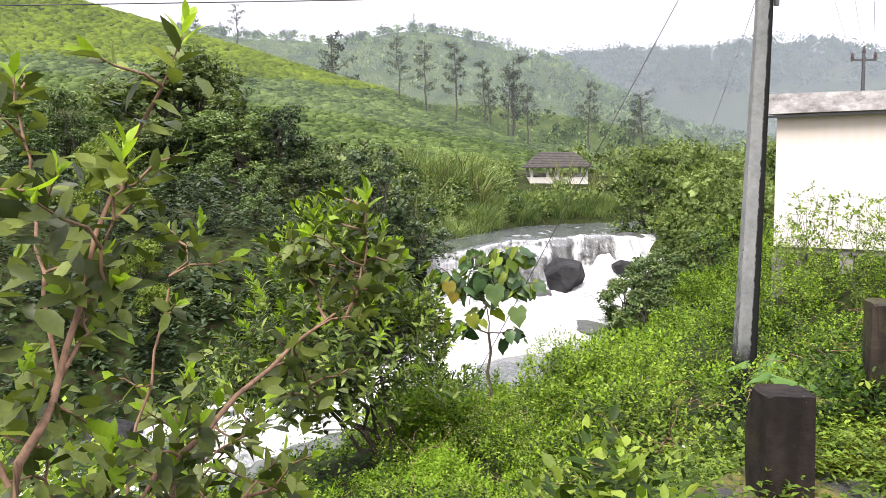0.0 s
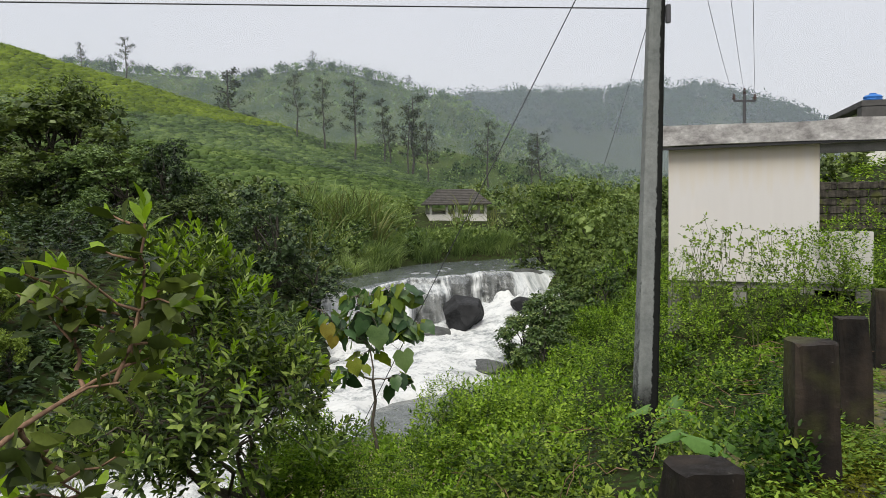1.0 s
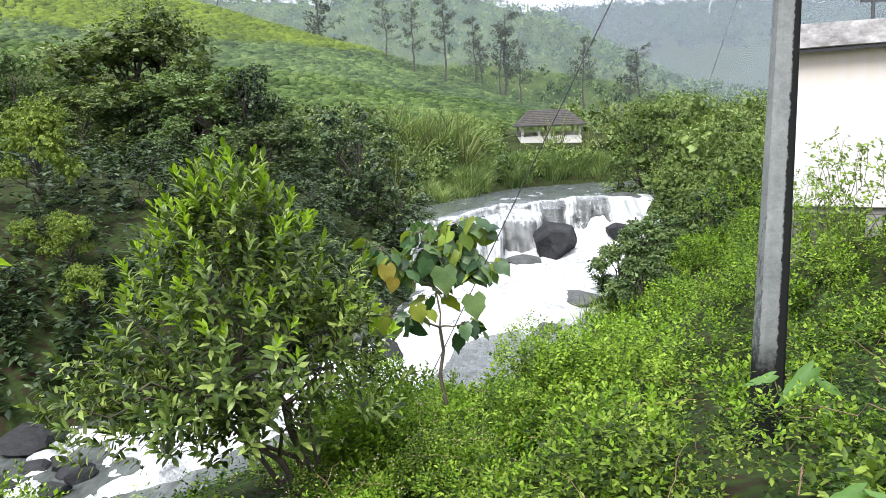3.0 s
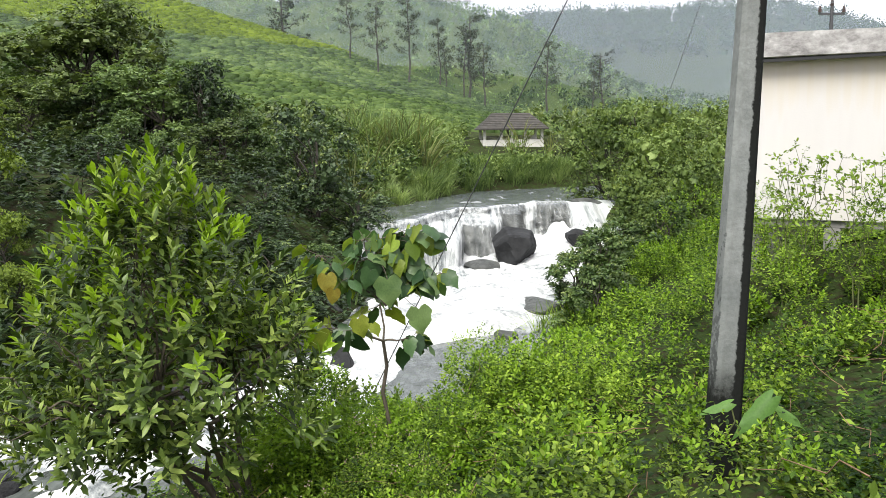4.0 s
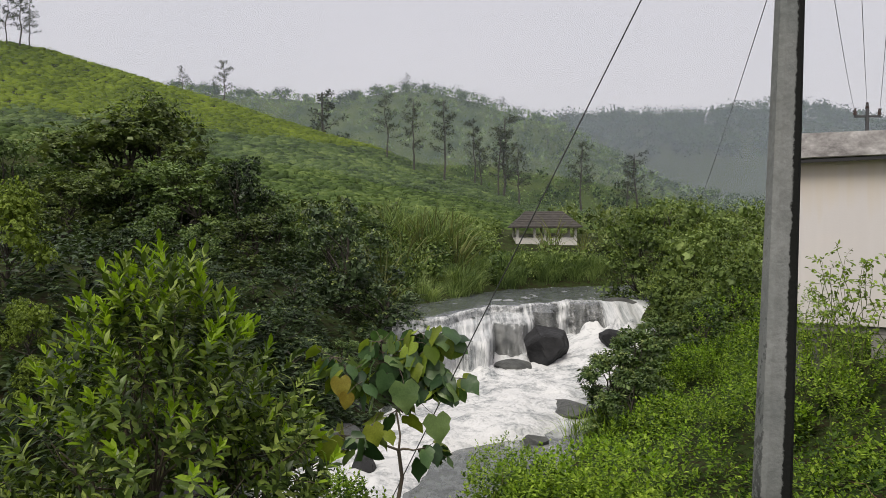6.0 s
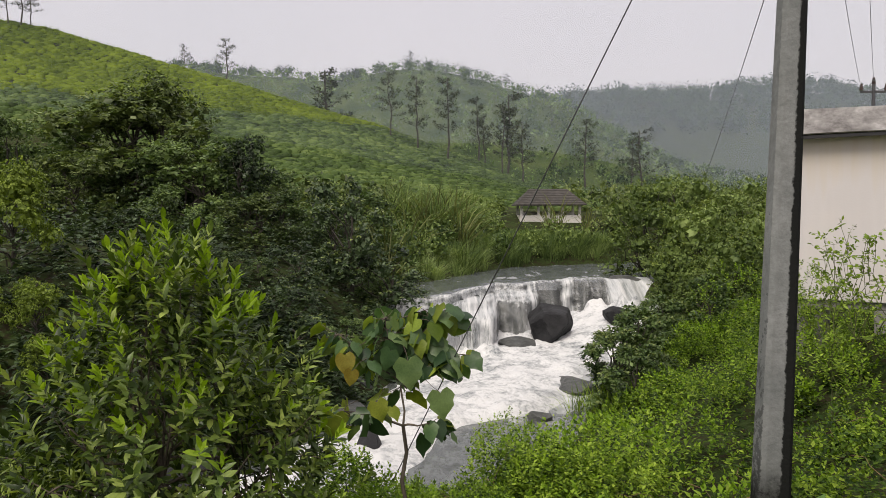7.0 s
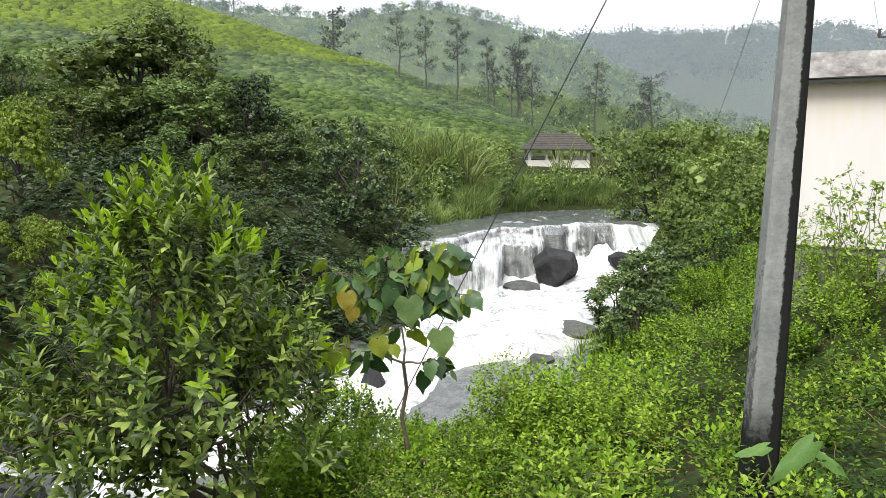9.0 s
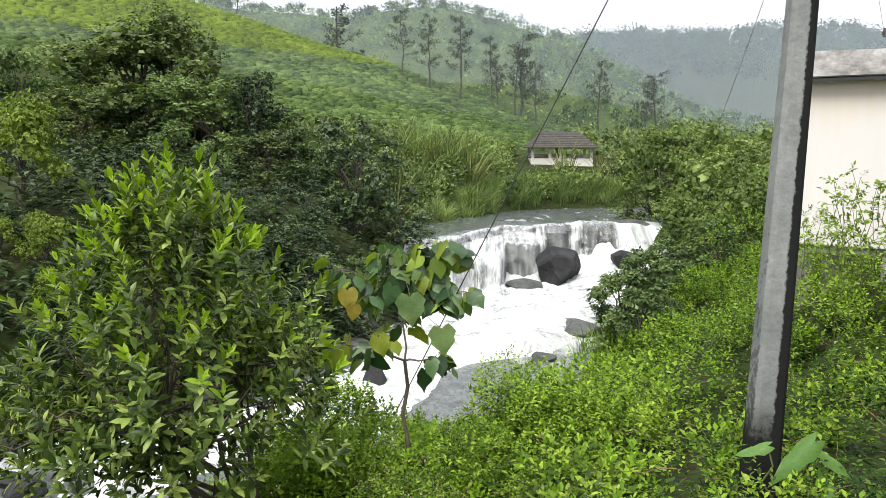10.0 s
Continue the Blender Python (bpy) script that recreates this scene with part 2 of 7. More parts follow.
def water_mat(name="river_water", lo=-0.2, hi=0.06, base=(0.085, 0.095, 0.09), ripple=0.35):
    """River water, grey-green with drifting foam, whiter towards the foot of the falls."""
    m, t, out = material(name)
    geo = t.nodes.new("ShaderNodeNewGeometry")
    pos = geo.outputs["Position"]
    sep = t.nodes.new("ShaderNodeSeparateXYZ")
    t.links.new(pos, sep.inputs[0])
    mp = node(t, "Mapping")
    mp.inputs["Scale"].default_value = (1.0, 0.45, 1)
    mp.inputs["Rotation"].default_value = (0, 0, 0.5)
    t.links.new(pos, mp.inputs["Vector"])
    n1 = noise_tex(t, 1.3, 7.0, mp.outputs[0], 0.6)
    n2 = noise_tex(t, 5.0, 4.0, mp.outputs[0])
    near = node(t, "MapRange")
    near.inputs["From Min"].default_value, near.inputs["From Max"].default_value = 14.5, 19.5
    near.inputs["To Min"].default_value, near.inputs["To Max"].default_value = lo, hi
    t.links.new(sep.outputs[1], near.inputs["Value"])
    foam = ramp(t, math_node(t, "ADD", n1, near.outputs[0]), [(0.56, (0, 0, 0)), (0.74, (1, 1, 1))])
    wave = ramp(t, n2, [(0.35, tuple(c * 0.55 for c in base)), (0.65, tuple(c * 1.2 for c in base))])
    col = mix_col(t, foam, wave, (0.5, 0.515, 0.52))
    principled(t, out, col, ramp(t, foam, [(0.0, (0.16,) * 3), (1.0, (0.6,) * 3)]), bump(t, n2, ripple, 0.06))
    return m


def foam_mat():
    """Broken white water."""
    m, t, out = material("white_water")
    geo = t.nodes.new("ShaderNodeNewGeometry")
    pos = geo.outputs["Position"]
    n1 = noise_tex(t, 1.6, 7.0, pos, 0.6)
    n2 = noise_tex(t, 9.0, 6.0, pos, 0.7)
    col = ramp(t, math_node(t, "ADD", math_node(t, "MULTIPLY", n1, 0.6), math_node(t, "MULTIPLY", n2, 0.4)),
               [(0.36, (0.15, 0.17, 0.18)), (0.43, (0.38, 0.4, 0.41)), (0.52, (0.68, 0.69, 0.695))])
    principled(t, out, col, 0.55, bump(t, n2, 0.8, 0.12))
    return m


def curtain_mat():
    """Falling water: white threads with the wet rock seen between them."""
    m, t, out = material("falling_water")
    uvn = t.nodes.new("ShaderNodeAttribute")
    uvn.attribute_name = "flow"
    mp = node(t, "Mapping")
    mp.inputs["Scale"].default_value = (1.0, 0.09, 1)
    t.links.new(uvn.outputs["Vector"], mp.inputs["Vector"])
    n1 = noise_tex(t, 7.0, 6.0, mp.outputs[0], 0.75)
    n2 = noise_tex(t, 2.6, 3.0, uvn.outputs["Vector"])
    sep = t.nodes.new("ShaderNodeSeparateXYZ")
    t.links.new(uvn.outputs["Vector"], sep.inputs[0])
    body = math_node(t, "ADD", math_node(t, "MULTIPLY", n1, 0.58), math_node(t, "MULTIPLY", n2, 0.42))
    cover = ramp(t, math_node(t, "ADD", body, sep.outputs[2]), [(0.4, (0.14, 0.14, 0.14)), (0.66, (1, 1, 1))])
    col = ramp(t, n1, [(0.36, (0.24, 0.265, 0.275)), (0.62, (0.6, 0.61, 0.615))])
    p = principled(t, None, col, 0.5, bump(t, n1, 0.5, 0.08))
    tr = t.nodes.new("ShaderNodeBsdfTransparent")
    mx = t.nodes.new("ShaderNodeMixShader")
    t.links.new(cover, mx.inputs[0])
    t.links.new(tr.outputs[0], mx.inputs[1])
    t.links.new(p.outputs[0], mx.inputs[2])
    t.links.new(mx.outputs[0], out.inputs[0])
    return m


# See-through bluish surface that imitates haze by paling what lies behind it.
def haze_sheet_mat(amount):
    m, t, out = material("haze_sheet")
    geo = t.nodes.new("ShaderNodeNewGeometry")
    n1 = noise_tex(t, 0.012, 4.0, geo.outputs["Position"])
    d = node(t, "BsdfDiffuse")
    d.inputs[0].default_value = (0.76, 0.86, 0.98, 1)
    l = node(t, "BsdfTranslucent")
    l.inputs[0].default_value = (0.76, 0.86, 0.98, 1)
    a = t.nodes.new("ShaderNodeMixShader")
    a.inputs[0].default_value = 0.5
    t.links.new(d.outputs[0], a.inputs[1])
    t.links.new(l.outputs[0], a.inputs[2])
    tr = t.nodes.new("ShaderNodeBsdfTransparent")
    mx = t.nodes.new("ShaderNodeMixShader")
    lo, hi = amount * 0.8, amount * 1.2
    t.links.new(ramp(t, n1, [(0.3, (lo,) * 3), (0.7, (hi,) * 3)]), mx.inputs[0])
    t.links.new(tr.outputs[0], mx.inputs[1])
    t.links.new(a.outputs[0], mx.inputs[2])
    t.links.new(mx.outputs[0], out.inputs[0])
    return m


M_GROUND = ground_mat()
M_ROCK = rock_mat("wet_dark_rock", (0.03, 0.032, 0.032), (0.115, 0.12, 0.115), 0.35)
M_BOULDER = rock_mat("grey_boulder", (0.006, 0.0062, 0.007), (0.036, 0.037, 0.04), 0.55, 1.6, relief=1.0)
M_POST = rock_mat("mossy_dark_stone", (0.004, 0.0033, 0.003), (0.032, 0.025, 0.02), 0.65, 3.2, 0.3, 0.22)
M_STONEWALL = rock_mat("field_stone", (0.025, 0.023, 0.02), (0.085, 0.08, 0.07), 0.8, 3.0, 0.6)
M_WATER, M_FOAM, M_FALL = water_mat(), foam_mat(), curtain_mat()
M_SLIDE = water_mat("sliding_water", -0.03, -0.03, (0.1, 0.112, 0.12), 0.9)
M_ROAD, M_PLASTER, M_SLAB, M_POLE = road_mat(), plaster_mat(), slab_mat(), pole_mat()
M_WHITE = plain_mat("white_limewash", (0.72, 0.7, 0.66), 0.85, vary=0.2, scale=1.0)
M_DARKROOF = plain_mat("dark_roof", (0.09, 0.085, 0.085), 0.8, vary=0.4, scale=2.0)
M_TILES = plain_mat("old_roof_tiles", (0.062, 0.056, 0.05), 0.85, vary=0.6, scale=4.0, bumpy=0.6)
M_CONCRETE = plain_mat("grey_concrete", (0.28, 0.27, 0.26), 0.85, vary=0.4)
M_GLASS = plain_mat("dark_window_glass", (0.03, 0.035, 0.04), 0.1, vary=0.1)
M_BLUE = plain_mat("blue_plastic", (0.03, 0.16, 0.5), 0.4, vary=0.15)
M_WIRE = plain_mat("black_cable", (0.02, 0.02, 0.022), 0.5, vary=0.1)
M_STEEL = plain_mat("dull_steel", (0.12, 0.12, 0.125), 0.5, 0.8, 0.2)
M_INSUL = plain_mat("brown_porcelain", (0.05, 0.03, 0.025), 0.25, vary=0.1)
M_BARK = bark_mat("grey_brown_bark", (0.04, 0.032, 0.025), (0.13, 0.105, 0.08))
M_TWIG = bark_mat("reddish_brown_stem", (0.11, 0.06, 0.035), (0.26, 0.16, 0.1), 30)
M_GREENSTEM = bark_mat("green_stem", (0.05, 0.07, 0.02), (0.11, 0.12, 0.04), 30)
M_TREEBARK = bark_mat("dark_mossy_bark", (0.018, 0.016, 0.012), (0.065, 0.055, 0.042))
L_MID = leaf_mat("mid_green_tree_leaves", (0.024, 0.044, 0.014), (0.078, 0.116, 0.038), (0.175, 0.225, 0.085), 0.45, 0.22, patch=0.5, spec=0.4, tone=1.28)
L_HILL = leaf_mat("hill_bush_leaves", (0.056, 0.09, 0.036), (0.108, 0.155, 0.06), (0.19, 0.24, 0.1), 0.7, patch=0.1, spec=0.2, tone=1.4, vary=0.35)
L_DARK = leaf_mat("dark_tree_leaves", (0.011, 0.021, 0.009), (0.038, 0.061, 0.026), (0.1, 0.138, 0.062), 0.45, 0.2, patch=0.5, spec=0.5, tone=1.0)
L_OLIVE = leaf_mat("olive_tree_leaves", (0.036, 0.052, 0.018), (0.105, 0.132, 0.042), (0.225, 0.25, 0.09), 0.45, 0.22, patch=0.45, spec=0.4, tone=1.22)
L_YELLOW = leaf_mat("yellow_green_leaves", (0.070, 0.113, 0.015), (0.170, 0.248, 0.031), (0.300, 0.389, 0.054), 0.5, patch=0.6, spec=0.3, tone=0.95)
L_WEED = leaf_mat("weed_leaves", (0.036, 0.072, 0.01), (0.152, 0.236, 0.024), (0.32, 0.41, 0.055), 0.55, 0.32, patch=1.0, spec=0.25, tone=1.0, vary=0.75)
L_WEEDNEAR = leaf_mat("broad_weed_leaves", (0.035, 0.062, 0.012), (0.145, 0.205, 0.028), (0.32, 0.38, 0.065), 0.5, 0.32, patch=1.2, spec=0.28, tone=0.95, vary=0.8)
L_FALLTREE = leaf_mat("olive_yellow_tree_leaves", (0.052, 0.08, 0.022), (0.142, 0.19, 0.055), (0.27, 0.32, 0.11), 0.5, 0.25, patch=0.45, spec=0.35, tone=1.12)
# darkened copy of the weed leaves, with shade put into the colour
L_WEEDSHADE = leaf_mat("shaded_weed_leaves", (0.011, 0.032, 0.005), (0.05, 0.102, 0.012), (0.15, 0.235, 0.028), 0.5, 0.26, patch=1.0, spec=0.25, tone=0.75, vary=0.6)
L_BUSH = leaf_mat("olive_bush_leaves", (0.03, 0.05, 0.011), (0.1, 0.145, 0.03), (0.3, 0.345, 0.09), 0.38, 0.27, patch=1.6, spec=0.45, tone=1.1, vary=0.75)
L_SHOOT = leaf_mat("fresh_shoot_leaves", (0.17, 0.27, 0.015), (0.3, 0.43, 0.03), (0.42, 0.54, 0.06), 0.45, 0.45, spec=0.3, tone=0.85)
L_NEAR = leaf_mat("glossy_shrub_leaves", (0.045, 0.06, 0.015), (0.13, 0.155, 0.036), (0.27, 0.3, 0.09), 0.4, 0.34, spec=0.4, tone=1.05, vary=0.75)
L_HEART = leaf_mat("heart_leaves", (0.035, 0.075, 0.034), (0.085, 0.15, 0.06), (0.2, 0.27, 0.11), 0.36, 0.4, 3.0, spec=0.7, tone=0.95, vary=0.8)
L_HEARTPALE = leaf_mat("pale_heart_leaves", (0.11, 0.15, 0.018), (0.21, 0.25, 0.033), (0.38, 0.38, 0.07), 0.42, 0.45, 3.0, spec=0.4, tone=0.92)
L_DROOP = leaf_mat("yellow_drooping_leaves", (0.1, 0.14, 0.022), (0.21, 0.27, 0.045), (0.33, 0.38, 0.08), 0.5, 0.35, patch=1.2, spec=0.3, tone=0.92)
L_AUTUMN = leaf_mat("yellowed_leaf", (0.2, 0.15, 0.025), (0.32, 0.23, 0.035), (0.4, 0.34, 0.07), 0.5, 0.35, 9.0, vary=0.9)
L_TARO = leaf_mat("taro_leaves", (0.1, 0.2, 0.045), (0.15, 0.27, 0.07), (0.22, 0.35, 0.11), 0.45, 0.4, spec=0.25, tone=0.85)
L_TEA = leaf_mat("tea_leaves", (0.024, 0.042, 0.012), (0.072, 0.112, 0.03), (0.155, 0.2, 0.06), 0.65, patch=0.2, spec=0.3, tone=1.12, vary=0.4)
L_TEAFLUSH = leaf_mat("tea_flush", (0.09, 0.13, 0.013), (0.185, 0.24, 0.02), (0.285, 0.34, 0.034), 0.7, patch=0.12, spec=0.15, tone=0.95, vary=0.3)
# paler tip colours: young leaves, and the light on clump tops painted in
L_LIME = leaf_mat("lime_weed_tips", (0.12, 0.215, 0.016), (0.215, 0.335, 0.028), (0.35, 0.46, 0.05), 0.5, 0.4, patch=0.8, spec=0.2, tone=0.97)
L_LITTIP = leaf_mat("lit_young_tree_leaves", (0.068, 0.1, 0.03), (0.15, 0.2, 0.065), (0.27, 0.32, 0.12), 0.45, 0.3, patch=0.4, spec=0.4, tone=1.0)
L_LITFALLTIP = leaf_mat("lit_young_olive_leaves", (0.1, 0.13, 0.025), (0.19, 0.23, 0.045), (0.3, 0.34, 0.08), 0.5, 0.3, patch=0.4, spec=0.3, tone=0.85)
L_REED = leaf_mat("reed_blades", (0.05, 0.08, 0.024), (0.135, 0.18, 0.06), (0.3, 0.34, 0.14), 0.5, patch=1.2, spec=0.35, tone=1.38)
L_FAR = leaf_mat("far_forest_leaves", (0.014, 0.03, 0.014), (0.035, 0.066, 0.028), (0.085, 0.125, 0.05), 0.7, patch=0.03, spec=0.2, tone=1.0)
L_CANE = leaf_mat("pale_cane_leaves", (0.1, 0.11, 0.04), (0.19, 0.2, 0.075), (0.36, 0.35, 0.15), 0.6, 0.3, patch=0.6, spec=0.2)
L_MOSS = leaf_mat("golden_moss", (0.09, 0.1, 0.012), (0.2, 0.2, 0.02), (0.34, 0.33, 0.04), 0.7, 0.3, patch=2.0, spec=0.1)
L_PINE = leaf_mat("sparse_tree_leaves", (0.02, 0.028, 0.014), (0.045, 0.055, 0.028), (0.09, 0.1, 0.05), 0.6, patch=0.4, spec=0.3)
L_PINK = leaf_mat("small_pink_flowers", (0.45, 0.3, 0.26), (0.55, 0.4, 0.34), (0.65, 0.52, 0.44), 0.6, 0.3)


# ---- mesh helpers ----
def fast_mesh(name, verts, faces, mat, smooth=False, second=None, pick=None):
    """A mesh from arrays; pick marks the faces that take the second material."""
    me = bpy.data.meshes.new(name)
    verts, faces = np.ascontiguousarray(verts, np.float32), np.ascontiguousarray(faces, np.int32)
    me.vertices.add(len(verts))
    me.vertices.foreach_set("co", verts.ravel())
    me.loops.add(faces.size)
    me.loops.foreach_set("vertex_index", faces.ravel())
    me.polygons.add(len(faces))
    me.polygons.foreach_set("loop_start", np.arange(len(faces), dtype=np.int32) * faces.shape[1])
    if smooth:
        me.polygons.foreach_set("use_smooth", np.ones(len(faces), bool))
    me.update(calc_edges=True)
    me.materials.append(mat)
    if second is not None:
        me.materials.append(second)
        me.polygons.foreach_set("material_index", np.ascontiguousarray(pick, np.int32))
    return me


def child(name, me, parent, label=""):
    ob = new(name, me)
    ob.parent = parent
    return tagged(ob, label)


def part(name, bm, mat, parent=None, label=""):
    me = bpy.data.meshes.new(name)
    bm.to_mesh(me)
    bm.free()
    me.materials.append(mat)
    ob = new(name, me)
    ob.parent = parent
    return tagged(ob, label)


def thing(name, at, label, category, group="", kind="", turn=0.0):
    ob = new(name)
    ob.empty_display_size = 0.1
    ob.matrix_basis = Matrix.Translation(at) @ Matrix.Rotation(turn, 4, "Z")
    return tagged(ob, label, category, group, kind)


def join(*pairs):
    """Several (verts, faces) of one face size as one."""
    vs, fs, n = [], [], 0
    for v, f in pairs:
        vs.append(v)
        fs.append(np.asarray(f) + n)
        n += len(v)
    return np.concatenate(vs), np.concatenate(fs)


def tube(points, radii, sides=6):
    """A tapered tube along points, as quads, closed to a point at its end."""
    pts = np.asarray(points, float)
    d = np.gradient(pts, axis=0)
    d /= np.linalg.norm(d, axis=1, keepdims=True) + 1e-9
    ref = np.where(np.abs(d[:, 2:3]) > 0.9, (1.0, 0, 0), (0, 0, 1.0))
    a = np.cross(d, ref)
    a /= np.linalg.norm(a, axis=1, keepdims=True) + 1e-9
    b = np.cross(d, a)
    th = np.linspace(0, 2 * np.pi, sides, endpoint=False)
    ring = np.cos(th)[None, :, None] * a[:, None] + np.sin(th)[None, :, None] * b[:, None]
    v = (pts[:, None] + ring * np.asarray(radii, float)[:, None, None]).reshape(-1, 3)
    n = len(pts)
    i, j = np.meshgrid(np.arange(n - 1), np.arange(sides), indexing="ij")
    k = (j + 1) % sides
    f = np.stack([i * sides + j, i * sides + k, (i + 1) * sides + k, (i + 1) * sides + j], -1).reshape(-1, 4)
    return v, f


def bend(a, b, rng, wobble=0.08, n=6, sag=0.0):
    """Points from a to b along a crooked line."""
    a, b = np.asarray(a, float), np.asarray(b, float)
    t = np.linspace(0, 1, n)[:, None]
    p = a + (b - a) * t
    off = rng.normal(0, wobble * np.linalg.norm(b - a), (n, 3)) * np.sin(np.pi * t)
    p = p + off
    p[:, 2] -= sag * np.sin(np.pi * t[:, 0])
    return p


# leaf outlines: along, across, out of the blade
DIAMOND = (np.array([(0, 0, 0), (0.45, 0.5, 0.07), (1, 0, -0.04), (0.45, -0.5, 0.07)]), np.array([(0, 1, 2), (0, 2, 3)]))
BLADE = (np.array([(0, 0, 0), (0.3, 0, -0.01), (0.68, 0, -0.05), (1, 0, -0.14),
                   (0.28, 0.42, 0.05), (0.66, 0.44, 0.0), (0.28, -0.42, 0.05), (0.66, -0.44, 0.0)]),
         np.array([(0, 1, 4), (0, 6, 1), (1, 2, 5), (1, 5, 4), (1, 6, 7), (1, 7, 2), (2, 3, 5), (2, 7, 3)]))
OVATE = (np.array([(0, 0, 0), (0.24, 0.36, 0.05), (0.62, 0.4, 0.02), (1, 0, -0.1), (0.62, -0.4, 0.02), (0.24, -0.36, 0.05)]),
         np.array([(0, 2, 1), (0, 3, 2), (0, 4, 3), (0, 5, 4)]))


def broad_leaf(half, tip):
    """A broad leaf from one half of its outline (along, across), folded along the midrib and drooping to its tip."""
    mids = [(0.0, 0.0), (0.35, 0.0), (0.7, 0.0), (tip, 0.0)]
    verts = [(a, 0.0, -0.22 * a * a + 0.02) for a, _ in mids]
    faces = []
    for sign in (1, -1):
        first = len(verts)
        verts += [(a, sign * c, -0.2 * a * a - 0.3 * c * c - 0.04 * math.sin(7 * a + sign)) for a, c in half]
        prev = 0
        for k in range(len(half) - 1):
            mid = 0 if half[k][0] + half[k + 1][0] < 0.36 else (1 if half[k][0] + half[k + 1][0] < 1.04 else 2)
            if mid != prev:
                faces.append((prev, mid, first + k))
                prev = mid
            faces.append((mid, first + k + 1, first + k))
        faces.append((2, 3, first + len(half) - 1))
    faces = [f if k < len(faces) // 2 else f[::-1] for k, f in enumerate(faces)]
    return np.array(verts), np.array(faces)


HEART = broad_leaf([(-0.1, 0.1), (-0.17, 0.26), (-0.06, 0.42), (0.14, 0.51), (0.38, 0.48), (0.6, 0.37), (0.8, 0.2)], 1.0)
LOBED = broad_leaf([(-0.1, 0.1), (-0.17, 0.28), (-0.02, 0.44), (0.16, 0.56), (0.34, 0.45), (0.52, 0.46), (0.66, 0.33), (0.82, 0.17)], 1.05)


def unit(v):
    return v / (np.linalg.norm(v, axis=-1, keepdims=True) + 1e-9)


def leaves(pos, axis, up, length, width, shape=DIAMOND):
    """Verts and triangles of many leaves: each grows from pos along axis, its face towards up."""
    tv, tf = shape
    axis = unit(axis)
    side = unit(np.cross(up, axis))
    nrm = np.cross(axis, side)
    length, width = np.broadcast_to(length, len(pos)), np.broadcast_to(width, len(pos))
    v = (pos[:, None] + axis[:, None] * (tv[None, :, 0:1] * length[:, None, None])
         + side[:, None] * (tv[None, :, 1:2] * width[:, None, None])
         + nrm[:, None] * (tv[None, :, 2:3] * length[:, None, None]))
    f = tf[None] + (np.arange(len(pos)) * len(tv))[:, None, None]
    return v.reshape(-1, 3), f.reshape(-1, 3)


def sprays(tip, d, reach, leaf, per, rng, shape, droop=0.1, wide=0.5, spread=1.0, level=0.0):
    """Leafy twigs: leaves in a spiral along each one, spreading low down and crowding at the tip. level: how far the leaves lie flat."""
    n = len(tip)
    d = unit(d)
    s1 = unit(np.cross(d, unit(np.array((0.3, 0.8, 0.1)) + rng.normal(0, 0.1, (n, 3)))))
    s2 = np.cross(d, s1)
    first = rng.uniform(0, 6.28, n)
    pos, axis, up, ln = [], [], [], []
    for k in range(per):
        q = k / (per - 1)
        ang = first + k * 2.4 + rng.normal(0, 0.25, n)
        out = s1 * np.cos(ang)[:, None] + s2 * np.sin(ang)[:, None]
        a = unit(out * spread * (1.15 - 0.75 * q) + d * (0.2 + 0.9 * q) - np.array((0, 0, droop)) + rng.normal(0, 0.15, (n, 3)))
        a = unit(a * np.array((1, 1, 1 - level * (1 - 0.5 * q))))
        pos.append(tip - d * (reach * (1 - q))[:, None])
        axis.append(a)
        up.append(unit(d * 0.7 * (1 - level) + np.array((0, 0, 0.8)) + rng.normal(0, 0.2, (n, 3))))
        ln.append(leaf * rng.uniform(0.75, 1.2, n) * (1.0 - 0.35 * q**2))
    ln = np.concatenate(ln)
    return leaves(np.concatenate(pos), np.concatenate(axis), np.concatenate(up), ln, ln * wide * rng.uniform(0.85, 1.15, len(ln)), shape)


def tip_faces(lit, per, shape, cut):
    """Marks the faces of the outermost leaves on upward sprays, to colour them as lit, in the order in which sprays()
    lays them.
    """
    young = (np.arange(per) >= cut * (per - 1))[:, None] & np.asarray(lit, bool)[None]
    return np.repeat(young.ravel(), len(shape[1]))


def leaf_pose(pos, axis, up, length, width):
    """The matrix that lays the unit leaf mesh as leaves() would."""
    x = unit(np.asarray(axis, float))
    y = unit(np.cross(up, x))
    z = np.cross(x, y)
    m = np.eye(4)
    m[:3, 0], m[:3, 1], m[:3, 2], m[:3, 3] = x * length, y * width, z * length, pos
    return Matrix(m.tolist())


def smooth(a, b, x):
    t = np.clip((x - a) / (b - a), 0, 1)
    return t * t * (3 - 2 * t)


def lattice(seed, n=64):
    return np.random.default_rng(seed).random((n, n))


LAT = [lattice(s) for s in range(6)]


